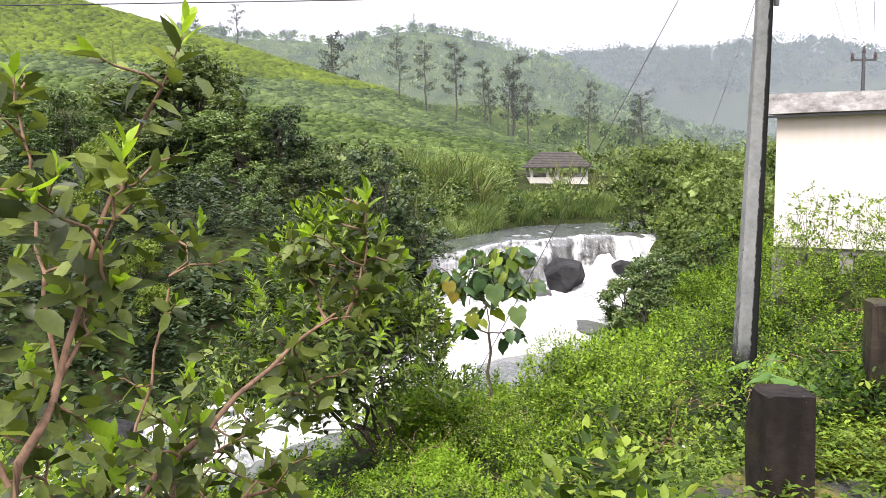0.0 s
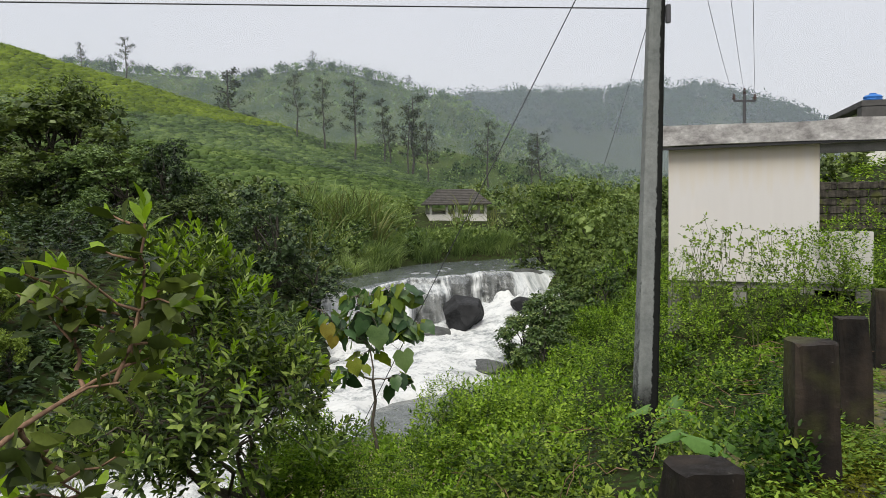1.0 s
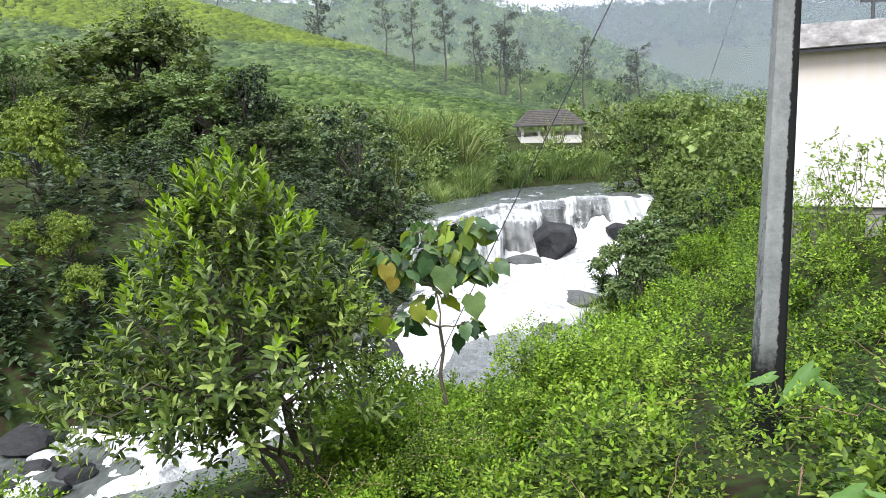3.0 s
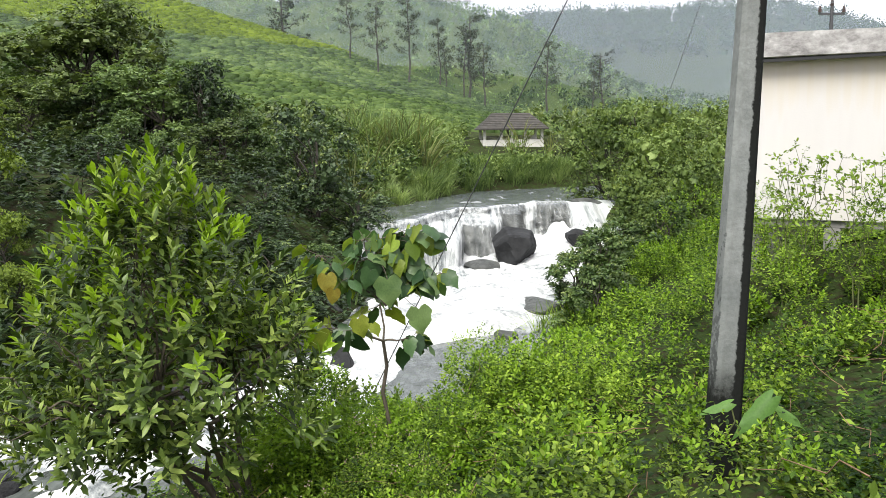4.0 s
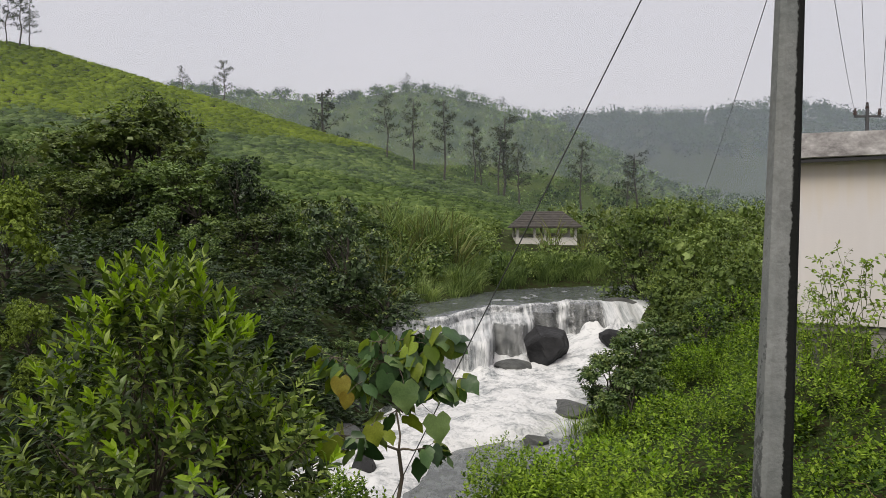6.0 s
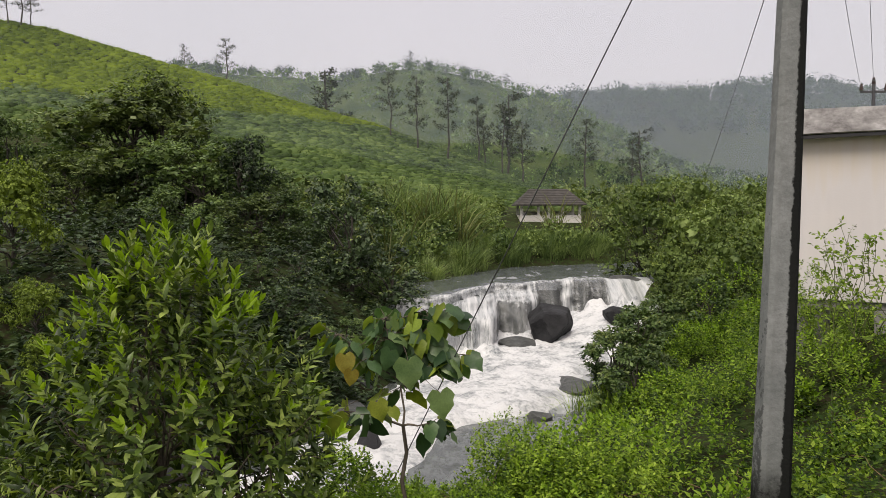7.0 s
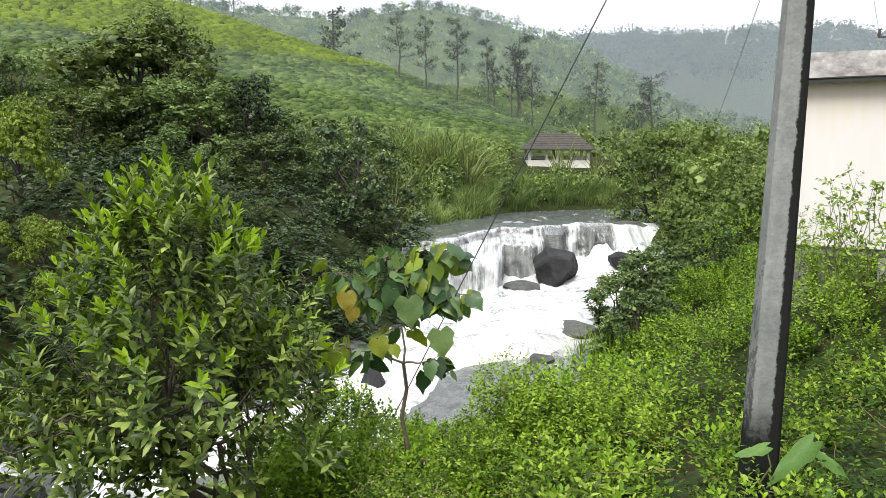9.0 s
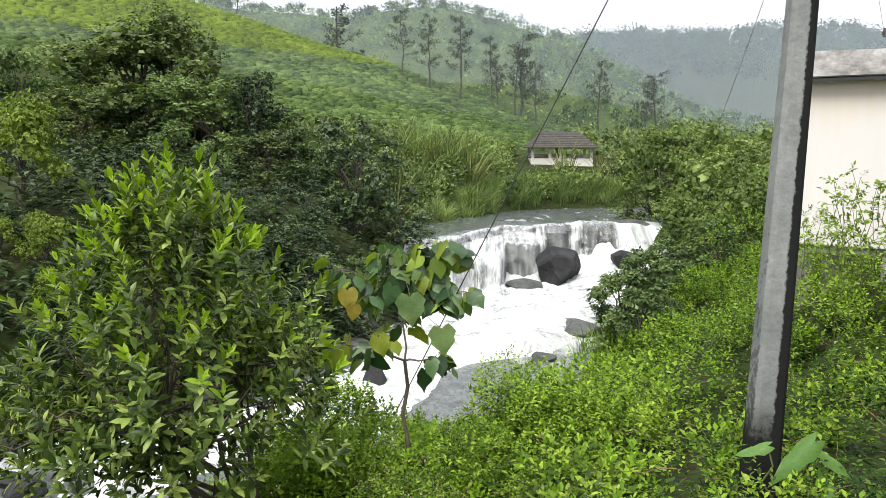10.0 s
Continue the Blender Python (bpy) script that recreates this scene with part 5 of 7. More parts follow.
# tall thin trees on the tea slopes
def slim_tree(seed, h):
    rng = np.random.default_rng(seed)
    trunk = bend((0, 0, -0.3), (rng.normal(0, 0.03) * h, 0, h), rng, 0.012, 9)
    wood = [tube(trunk, np.linspace(h * 0.015, h * 0.005, 9), 6)]
    ps = []
    for k in range(20):
        z = 0.36 + 0.62 * k / 20 + rng.normal(0, 0.02)
        ang = k * 2.399 + rng.normal(0, 0.5)
        ln = h * (0.15 * (1.1 - z) + 0.08) * rng.uniform(0.45, 1.5)
        st = np.array([np.interp(z, np.linspace(0, 1, 9), trunk[:, c]) for c in range(3)])
        en = st + np.array((math.cos(ang) * ln, math.sin(ang) * ln, ln * rng.uniform(0.1, 0.6)))
        wood.append(tube(bend(st, en, rng, 0.06, 4), np.linspace(h * 0.004, h * 0.0012, 4), 4))
        for q in (0.5, 0.75, 1.0):
            ps.append((st + (en - st) * q, 0.046 * h * rng.uniform(0.3, 1.15)))
    cs, rr = np.array([p for p, _ in ps]), np.array([r for _, r in ps])
    n = 1300
    w = rng.integers(0, len(cs), n)
    d = unit(rng.normal(0, 1, (n, 3)))
    pos = cs[w] + d * (rr[w] * rng.uniform(0.2, 1, n))[:, None]
    ln = h * 0.022 * rng.uniform(0.7, 1.3, n)
    return join(*wood), leaves(pos, unit(d + rng.normal(0, 0.5, (n, 3))), unit(rng.normal(0, 1, (n, 3)) + np.array((0, 0, 1))), ln, ln * 0.55)


SLIM = [(-7.6, 89.9, 16.8), (-4.4, 87.0, 15.8), (-1.05, 84.0, 15.2), (2.5, 97.1, 15.0), (5.0, 91.0, 13.9), (7.3, 90.0, 11.3), (6.7, 110, 16.0), (14.0, 88.0, 10.9), (26.9, 118.0, 14.0), (-20.4, 122.5, 23.2),
        (-28.1, 96.5, 21.9), (-33.2, 96.5, 21.6), (-53.2, 93.8, 30.4), (-50.9, 94.6, 29.0), (-51.8, 94.2, 29.6), (3.3, 102.0, 12.6), (16.5, 143.0, 20.3), (20.5, 95.0, 9.5)]
slim = []
for k in range(4):
    x, y, top = SLIM[k]
    g = hgt(x, y)
    slim.append(tree("silver_oak", (x, y, g), "tall slender shade tree with sparse crown on the tea slope", "tree", "shade trees", M_TREEBARK, L_PINE, slim_tree(100 + k, 8.0), k, (top - g) / 8.0))
for n, (x, y, top) in enumerate(SLIM[4:]):
    place_tree(slim[n % 4], x, y, top, 8.0, rng, rng.uniform(0.85, 1.2))
ridge_rng = np.random.default_rng(17)
for n in range(9):
    x = ridge_rng.uniform(-75, 40)
    y = ridge_rng.uniform(160, 172)
    place_tree(slim[n % 4], x, y, hgt(x, y) + ridge_rng.uniform(2.0, 5), 8.0, ridge_rng, 1.3)


# tea bushes in rows along the slope
def domes(xs, ys, rad, hgts, rng):
    seg, rings = 5, 2
    prof = [(1.0, 0.0), (0.94, 0.84)]
    n = len(xs)
    th = np.linspace(0, 2 * np.pi, seg, endpoint=False) + rng.uniform(0, 6.28, (n, 1))
    base = height(xs, ys)
    v = np.zeros((n, seg * rings + 1, 3))
    for k, (r, z) in enumerate(prof):
        wob = 1 + rng.normal(0, 0.12, (n, seg))
        v[:, k * seg:(k + 1) * seg, 0] = xs[:, None] + np.cos(th) * r * rad[:, None] * 1.75 * wob
        v[:, k * seg:(k + 1) * seg, 1] = ys[:, None] + np.sin(th) * r * rad[:, None] * wob
        v[:, k * seg:(k + 1) * seg, 2] = base[:, None] - 0.15 + hgts[:, None] * z * (1 + rng.normal(0, 0.06, (n, seg)))
    v[:, -1] = np.stack([xs, ys, base + hgts * 0.8], -1)
    f = []
    for j in range(seg):
        a, b = j, (j + 1) % seg
        f += [(a, b, b + seg), (a, b + seg, a + seg), (a + seg, b + seg, seg * rings)]
    f = np.array(f)[None] + (np.arange(n) * (seg * rings + 1))[:, None, None]
    return v.reshape(-1, 3), f.reshape(-1, 3)


rng = np.random.default_rng(21)
rows_y = np.arange(53, 99, 0.8)
px, py = [], []
for k, yy in enumerate(rows_y):
    xx = np.arange(-74, 36, 0.56)
    xx = xx + rng.uniform(-0.3, 0.3, len(xx))
    px.append(xx)
    py.append(yy + 2.2 * np.sin(xx / 9.0) + 1.2 * np.sin(xx / 4.1 + k * 0.05) + rng.uniform(-0.2, 0.2, len(xx)))
px, py = np.concatenate(px), np.concatenate(py)
keepm = (rng.random(len(px)) > 0.1) & ~((px > 2.5) & (px < 9) & (py < 55.5)) & ~((px < -0.28 * py) & (py < 66))
px, py = px[keepm], py[keepm]
edge_y = np.interp(px, [-80, -50, -30, -20, -12, -6], [69, 74, 80, 85, 89, 99])
flush = py + 1.2 * np.sin(px / 5.0) + 2.5 * fbm(px, py, 6.0, 3, 2) + rng.normal(0, 0.7, len(px)) > edge_y
for sel, mat, lab, nm in ((flush, L_TEAFLUSH, "clipped tea bushes in bright yellow-green flush below the ridge", "tea_bushes"), (~flush, L_TEA, "rows of dark green tea bushes down the slope", "tea_bushes")):
    v, f = domes(px[sel], py[sel], rng.uniform(0.28, 0.42, sel.sum()), rng.uniform(0.32, 0.46, sel.sum()), rng)
    tagged(new(nm, fast_mesh(nm, v, f, mat, True)), lab, "tea bushes", kind="stuff")
    n = int(sel.sum()) * 6
    w = rng.integers(0, sel.sum(), n)
    lx, ly = px[sel][w] + rng.normal(0, 0.42, n), py[sel][w] + rng.normal(0, 0.34, n)
    pos = np.stack([lx, ly, height(lx, ly) + rng.uniform(0.2, 0.56, n)], -1)
    up = unit(np.array((0, -0.3, 1.0)) + rng.normal(0, 0.35, (n, 3)))
    v, f = leaves(pos, unit(rng.normal(0, 1, (n, 3)) * np.array((1, 1, 0.4))), up, rng.uniform(0.1, 0.2, n), 0.1)
    tagged(new("tea_shoots", fast_mesh("tea_shoots", v, f, mat)), lab, "tea bushes", kind="stuff")

# woods and scrub on the hills behind
def woods(name, n, xr, yr, size, per, mat, label, seed, keep=None, grain=0.27):
    rng = np.random.default_rng(seed)
    x, y = rng.uniform(*xr, n), rng.uniform(*yr, n)
    if keep is not None:
        ok = keep(x, y)
        x, y = x[ok], y[ok]
    n = len(x)
    r = size * rng.uniform(0.5, 1.3, n)
    z = height(x, y)
    w = np.repeat(np.arange(n), per)
    d = unit(rng.normal(0, 1, (n * per, 3)) + np.array((0, 0, 0.4)))
    heart = rng.random(n * per) < 0.2
    pos = np.stack([x, y, z + r * 0.75], -1)[w] + d * (r[w] * np.where(heart, 0.45, 1.0) * rng.uniform(0.35, 1.0, n * per) ** 0.7)[:, None] * np.array((1, 1, 1.1))
    ln = size * grain * rng.uniform(0.6, 1.3, n * per) * np.where(heart, 2.2, 1.0)
    v, f = leaves(pos, unit(d * 0.5 + rng.normal(0, 0.7, (n * per, 3))), unit(d + rng.normal(0, 0.4, (n * per, 3))), ln, ln * 0.6)
    return tagged(new(name, fast_mesh(name, v, f, mat)), label, "woods", kind="stuff")


woods("far_woods", 850, (-60, 260), (300, 362), 4.2, 80, L_FAR, "misty wooded hill on the skyline", 5, grain=0.24)
woods("hill_scrub", 1200, (-90, 60), (118, 166), 1.3, 44, L_FAR, "scattered scrub and bushes on the hill behind", 6, lambda x, y: fbm(x, y, 18, 3, 2) > 0.0, grain=0.2)
woods("ridge_woods", 70, (-75, 12), (160, 168), 1.1, 200, L_FAR, "clumps of trees on the hill top", 7, lambda x, y: fbm(x, y, 14, 2, 4) > -0.1, grain=0.27)
woods("valley_scrub", 420, (8, 48), (42, 70), 0.9, 45, L_OLIVE, "low scrub in the valley behind the falls", 8)
woods("river_scrub", 400, (-6, 11), (34, 47.5), 0.75, 110, L_FALLTREE, "low scrub among the reeds by the upper river", 12, lambda x, y: (river_at(x, y)[0] > 0.6) & ~((x > 2.0) & (x < 9) & (y > 46)), grain=0.2)
woods("river_scrub", 130, (-5, 2.6), (44, 54), 0.7, 90, L_FALLTREE, "low scrub beside the shed", 14, grain=0.22)
woods("river_scrub", 95, (-7, 4), (31, 46), 0.75, 110, L_MID, "dark green scrub by the upper river", 13, lambda x, y: (river_at(x, y)[0] > 0.6))
woods("slope_scrub", 260, (-60, -4), (40, 56), 1.1, 60, L_OLIVE, "rough scrub at the foot of the tea slope", 9)
woods("roadside_scrub", 200, (13, 40), (20, 42), 0.8, 90, L_OLIVE, "green scrub on the slope above the road", 10, lambda x, y: (road_side(x, y) < -4) & ~((x > 22) & (y > 34)))

# upright see-through sheets added between the hills to imitate haze
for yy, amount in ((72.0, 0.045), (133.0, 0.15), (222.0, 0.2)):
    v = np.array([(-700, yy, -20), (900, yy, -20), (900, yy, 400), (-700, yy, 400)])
    tagged(new("backdrop", fast_mesh("backdrop", v, np.array([(0, 1, 2, 3)]), haze_sheet_mat(amount))), "flat see-through sheet imitating haze between the hills", "mist", kind="structure")


# reeds and tall grass
def reeds(name, n, xr, yr, h, mat, label, seed, keep=None, cap=None):
    rng = np.random.default_rng(seed)
    tufts = max(3, n // 22)
    tx, ty = rng.uniform(*xr, tufts), rng.uniform(*yr, tufts)
    if keep is not None:
        ok = keep(tx, ty)
        tx, ty = tx[ok], ty[ok]
    w = rng.integers(0, len(tx), n)
    off = rng.normal(0, 0.13, (n, 2))
    x, y = tx[w] + off[:, 0], ty[w] + off[:, 1]
    z = height(x, y)
    hh = rng.uniform(0.7, 1.15, len(tx))[w] * h * rng.uniform(0.55, 1.15, n)
    if cap is not None:
        hh = np.clip(cap * rng.uniform(0.6, 1.1, n) - z, 0.3, hh)
    lean = off / 0.13 * rng.uniform(0.25, 0.75, (n, 1)) + rng.normal(0, 0.2, (n, 2))
    k = np.array([0, 0.4, 0.75, 1.0])
    wd = np.array([0.022, 0.026, 0.018, 0.002]) * h * 0.34
    side = unit(np.stack([rng.normal(0, 1, n), rng.normal(0, 1, n) * 0.4, np.zeros(n)], -1))
    v = np.zeros((n, 8, 3))
    for j in range(4):
        c = np.stack([x + lean[:, 0] * hh * k[j] ** 2, y + lean[:, 1] * hh * k[j] ** 2, z + hh * (k[j] - 0.35 * np.linalg.norm(lean, axis=1) * k[j] ** 3)], -1)
        v[:, 2 * j], v[:, 2 * j + 1] = c - side * wd[j], c + side * wd[j]
    f = np.array([(0, 1, 3, 2), (2, 3, 5, 4), (4, 5, 7, 6)])[None] + (np.arange(n) * 8)[:, None, None]
    return tagged(new(name, fast_mesh(name, v.reshape(-1, 3), f.reshape(-1, 4), mat)), label, "grass", kind="stuff")


reeds("reeds", 7500, (0.0, 9.5), (37.5, 46.5), 1.5, L_REED, "tall green reeds along the upper river", 31, lambda x, y: river_at(x, y)[0] > 0.1, 0.3)
reeds("reeds", 3200, (-3.0, 9.5), (33.5, 46.0), 0.95, L_REED, "low reeds hanging over the upper river's edge", 36, lambda x, y: (river_at(x, y)[0] > -0.1) & (river_at(x, y)[0] < 1.5) & (river_at(x, y)[2] < 0))
reeds("tall_grass", 420, (-4.5, 1.0), (31, 41), 1.5, L_REED, "tall pale grass and canes by the ledge", 32, lambda x, y: river_at(x, y)[0] > 0.2)
reeds("tall_grass", 70, (3.2, 8.2), (46.6, 48.6), 2.4, L_CANE, "tall pale grass in front of the shed", 33)
reeds("canes", 110, (-4.5, 0.5), (32, 41), 3.4, L_CANE, "pale dry canes by the ledge", 35, lambda x, y: river_at(x, y)[0] > 0.4)
reeds("canes", 1300, (-4.2, 0.8), (40.5, 45.5), 2.9, L_REED, "tall feathery green canes at the foot of the tea slope", 37)
reeds("canes", 260, (-4.0, 0.6), (40.0, 45.0), 3.3, L_CANE, "tall pale dry canes at the foot of the tea slope", 38)
reeds("pool_grass", 160, (2.9, 3.7), (17.6, 19.6), 0.9, L_WEED, "tuft of long grass above the pool", 34)


# weeds on the bank: upright stems with pairs of leaves
def weeds(name, n, area, keep, h, leaf, shape, mat, label, seed, pairs=7, tall=None):
    rng = np.random.default_rng(seed)
    if len(area) == 2:
        a, s = rng.uniform(-6, 13, n), rng.uniform(area[0], area[1], n)
        x, y = LINE_O[0] + LINE_D[0] * a + LINE_N[0] * s, LINE_O[1] + LINE_D[1] * a + LINE_N[1] * s
    else:
        x, y = rng.uniform(area[0], area[1], n), rng.uniform(area[2], area[3], n)
    ok = keep(x, y)
    x, y = x[ok], y[ok]
    n = len(x)
    z = height(x, y)
    hh = h * rng.uniform(0.5, 1.2, n) * np.clip(1 + 1.1 * fbm(x, y, 1.1, 3, 1), 0.25, 2.2) * (0.45 + 0.55 * smooth(0, 3, river_at(x, y)[0]))
    if tall is not None:
        hh = hh * tall(x, y)
    lean = rng.normal(0, 0.22, (n, 2))
    pos, axis, up, ln = [], [], [], []
    for k in range(pairs):
        q = 0.25 + 0.75 * (k + rng.random(n) * 0.6) / pairs
        c = np.stack([x + lean[:, 0] * hh * q, y + lean[:, 1] * hh * q, z + hh * q], -1)
        for m in range(2):
            ang = k * 1.57 + m * math.pi + rng.normal(0, 0.5, n)
            rise = -0.25 + 0.9 * q**3 + rng.normal(0, 0.25, n)
            a = unit(np.stack([np.cos(ang), np.sin(ang), rise], -1))
            pos.append(c)
            axis.append(a)
            up.append(unit(np.array((0, 0, 1.0)) + rng.normal(0, 0.3, (n, 3))))
            ln.append(leaf * (1.15 - 0.55 * q**2) * rng.uniform(0.7, 1.3, n))
    ln = np.concatenate(ln)
    v, f = leaves(np.concatenate(pos), np.concatenate(axis), np.concatenate(up), ln, ln * 0.46, shape)
    return tagged(new(name, fast_mesh(name, v, f, mat)), label, "weeds", kind="stuff")


def bank(x, y):
    d, _, side = river_at(x, y)
    return (side > 0) & (d > 0.25) & (road_side(x, y) < -0.12)


def inside_shelter(x, y):
    u, w = (x - 5.445) * 0.838 - (y - 12.92) * 0.545, (x - 5.445) * 0.545 + (y - 12.92) * 0.838
    return (u > -0.3) & (u < 4.0) & (w > -0.12) & (w < 3)


STONES = ((0.62, 0.53), (1.585, 1.51), (2.36, 2.37), (3.56, 3.82), (4.95, 5.55))


def clear_pole(x, y):
    ok = np.hypot(x - 2.2, y - 5.3) > 0.22
    for sx, sy in STONES:
        ok = ok & (np.hypot(x - sx, y - sy) > 0.27)
    return ok


hump = lambda x, y: 1 + 0.75 * np.exp(-(((x - 4.4) / 2.2) ** 2 + ((y - 9.2) / 2.0) ** 2)) - 0.45 * np.exp(-(((x - 0.2) / 1.6) ** 2 + ((y - 10.5) / 3.0) ** 2))
def mounds(name, n, area, keep, rad, leaf, per, shape, mat, label, seed, tall=None, young=None, fresh=0.6):
    """Bushy hummocks of weeds: leaves over low domes that run into one another."""
    rng = np.random.default_rng(seed)
    x, y = rng.uniform(area[0], area[1], n), rng.uniform(area[2], area[3], n)
    ok = keep(x, y)
    x, y = x[ok], y[ok]
    n = len(x)
    r0 = rad * rng.choice([0.45, 0.6, 0.8, 1.1, 1.6], n) * rng.uniform(0.8, 1.2, n) * (0.6 + 0.4 * smooth(0, 2.5, river_at(x, y)[0])) * (1 - 0.22 * np.exp(-(((x - 0.6) / 1.3) ** 2 + ((y - 9.6) / 2.6) ** 2))) * (1 - 0.45 * np.exp(-(((x + 2.6) / 1.3) ** 2 + ((y - 5.0) / 2.0) ** 2))) * (1 - 0.6 * (1 - smooth(-2.5, -1.6, x)) * smooth(6.2, 7.2, y))
    lift = rng.uniform(-0.5, 0.95, n) * r0 * (tall(x, y) if tall is not None else 1.0)
    c = np.stack([x, y, height(x, y) + lift], -1)
    kind = rng.choice([0.7, 0.85, 1.0, 1.2], n)
    bright = fresh * rng.uniform(0.15, 1.7, n)
    m = n * per
    w = np.sort(rng.choice(n, m, p=r0**2 / (r0**2).sum()))
    d = unit(rng.normal(0, 1, (m, 3)) + np.array((0, 0, 0.35)))
    d[:, 2] = np.abs(d[:, 2]) - 0.15
    tip = c[w] + d * np.array((1, 1, 0.8)) * (r0[w] * rng.uniform(0.8, 1.1, m))[:, None] + np.stack([0 * d[:, 0], 0 * d[:, 0], rng.uniform(0, 0.5, m) ** 2 * r0[w]], -1)
    go = d * np.array((0.55, 0.55, 0.4)) + np.array((0, 0, 0.7)) + rng.normal(0, 0.2, (m, 3))
    v, f = sprays(tip, go, leaf * kind[w] * rng.uniform(1.8, 3.4, m), leaf * kind[w] * rng.uniform(0.75, 1.25, m), 8, rng, shape, 0.1, 0.62, level=0.3)
    # tips on the upper side go paler, painting light onto each hummock
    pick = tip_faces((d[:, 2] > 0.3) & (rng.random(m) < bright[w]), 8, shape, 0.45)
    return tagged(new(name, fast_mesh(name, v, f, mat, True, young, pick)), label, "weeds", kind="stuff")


clear_taro = lambda x, y: (np.hypot(x - 2.0, y - 4.75) > 0.5) & (np.hypot(x - 1.75, y - 4.1) > 0.35) & (np.hypot(x - 1.03, y - 1.35) > 0.3)
# random patches and the ground right of the pole, where weeds are coloured as shaded
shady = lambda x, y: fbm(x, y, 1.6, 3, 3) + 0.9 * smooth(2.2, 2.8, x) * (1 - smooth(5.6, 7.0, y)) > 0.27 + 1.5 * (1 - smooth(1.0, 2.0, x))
ring = lambda lo, hi: (lambda x, y: bank(x, y) & clear_pole(x, y) & ~inside_shelter(x, y) & (np.hypot(x - 0.3, y - 0.3) >= lo) & (np.hypot(x - 0.3, y - 0.3) < hi))
mounds("weed_hummocks", 330, (-2.6, 1.7, -1.6, 5.0), lambda x, y: ring(0.5, 4.3)(x, y) & (x < 1.6) & clear_taro(x, y), 0.25, 0.078, 15, OVATE, L_WEEDNEAR, "lush broad-leaved green weeds covering the bank", 51, young=L_WEED, fresh=0.35)
# under-layer coloured dark to paint the shade between the taller weeds
weeds("bank_weeds", 1200, (-3.5, 5, -4.5, 4.6), lambda x, y: ring(0.0, 4.2)(x, y) & (x < 1.5), 0.24, 0.06, DIAMOND, L_WEEDSHADE, "low weeds below the taller ones, dark green to paint shade", 68, 5)
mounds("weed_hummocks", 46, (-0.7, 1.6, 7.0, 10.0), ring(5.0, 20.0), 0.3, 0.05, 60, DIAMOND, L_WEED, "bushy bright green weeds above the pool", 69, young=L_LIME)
weeds("bank_weeds", 3000, (1.3, 6, -1, 6), lambda x, y: ring(0.0, 5.0)(x, y) & (x >= 1.5) & clear_taro(x, y), 0.34, 0.052, DIAMOND, L_WEEDSHADE, "weeds behind the guard stones, deep green to paint shade", 67, 7)
mounds("weed_hummocks", 230, (-3.5, 2.8, 1.5, 7), lambda x, y: ring(2.6, 6.6)(x, y) & ~shady(x, y) & clear_taro(x, y), 0.3, 0.052, 68, OVATE, L_WEEDNEAR, "bushy hummocks of broad-leaved weeds on the bank", 58, hump, L_LIME, 0.65)
mounds("weed_hummocks", 260, (-4.5, 6.5, -4, 7.5), lambda x, y: ring(2.2, 5.6)(x, y) & shady(x, y) & clear_taro(x, y), 0.26, 0.041, 66, OVATE, L_WEEDSHADE, "broad-leaved weeds on the bank, deep green to paint shade", 66, hump, L_WEEDNEAR, 0.18)
mounds("weed_hummocks", 520, (-6, 11, 3, 26), lambda x, y: ring(5.7, 40.0)(x, y) & ~shady(x, y), 0.52, 0.08, 66, DIAMOND, L_WEED, "bushy bright green hummocks of weeds on the bank", 59, hump, L_LIME, 0.6)
mounds("weed_hummocks", 460, (-7, 12, 3, 27), lambda x, y: ring(5.5, 40.0)(x, y) & shady(x, y), 0.48, 0.084, 56, DIAMOND, L_WEEDSHADE, "leafy weeds on the bank in deep green patches coloured as shade", 63, hump, L_WEED, 0.5)
weeds("bank_weeds", 3200, (-8, 12, 3, 27), ring(2.5, 40.0), 0.34, 0.085, DIAMOND, L_WEEDSHADE, "low weeds between the hummocks, dark green to paint shade", 65, 4)
weeds("bank_weeds", 1600, (-8, 12, 3, 27), ring(4.0, 40.0), 0.66, 0.07, DIAMOND, L_WEED, "upright bright green weeds on the bank", 52, 8, hump)
mounds("weed_hummocks", 150, (-5.2, -1.7, -1.4, 3.2), lambda x, y: (x + 0.3 < -0.85 * (y + 1.1)) & (x < -1.75), 0.5, 0.09, 45, DIAMOND, L_WEEDNEAR, "bushy weeds on the bank below the roadside shrub", 60, lambda x, y: 1.7 + 0 * x, L_WEED, 0.4)
mounds("weed_hummocks", 70, (-2.6, 0.6, 4.6, 8.2), lambda x, y: bank(x, y) & clear_pole(x, y) & (np.hypot(x + 2.3, y - 6.75) > 0.7), 0.24, 0.056, 44, OVATE, L_LIME, "pale green leafy weeds round the foot of the bush", 72, None, L_YELLOW, 0.7)
mounds("weed_hummocks", 60, (-2.4, -0.9, 6.5, 11.0), lambda x, y: bank(x, y) & (river_at(x, y)[0] < 2.6) & (np.hypot(x + 2.3, y - 6.75) > 1.0), 0.5, 0.064, 56, DIAMOND, L_WEED, "bushy green weeds along the near water's edge", 73, lambda x, y: 2.2 + 0 * x, L_LIME, 0.45)
mounds("weed_hummocks", 40, (4.0, 8.2, 9.2, 12.7), lambda x, y: bank(x, y) & ~inside_shelter(x, y) & (road_side(x, y) < -0.9), 0.56, 0.058, 90, DIAMOND, L_WEED, "tall bushy weeds before the shelter's wall", 74, lambda x, y: 2.2 + 0 * x, L_LIME, 0.55)
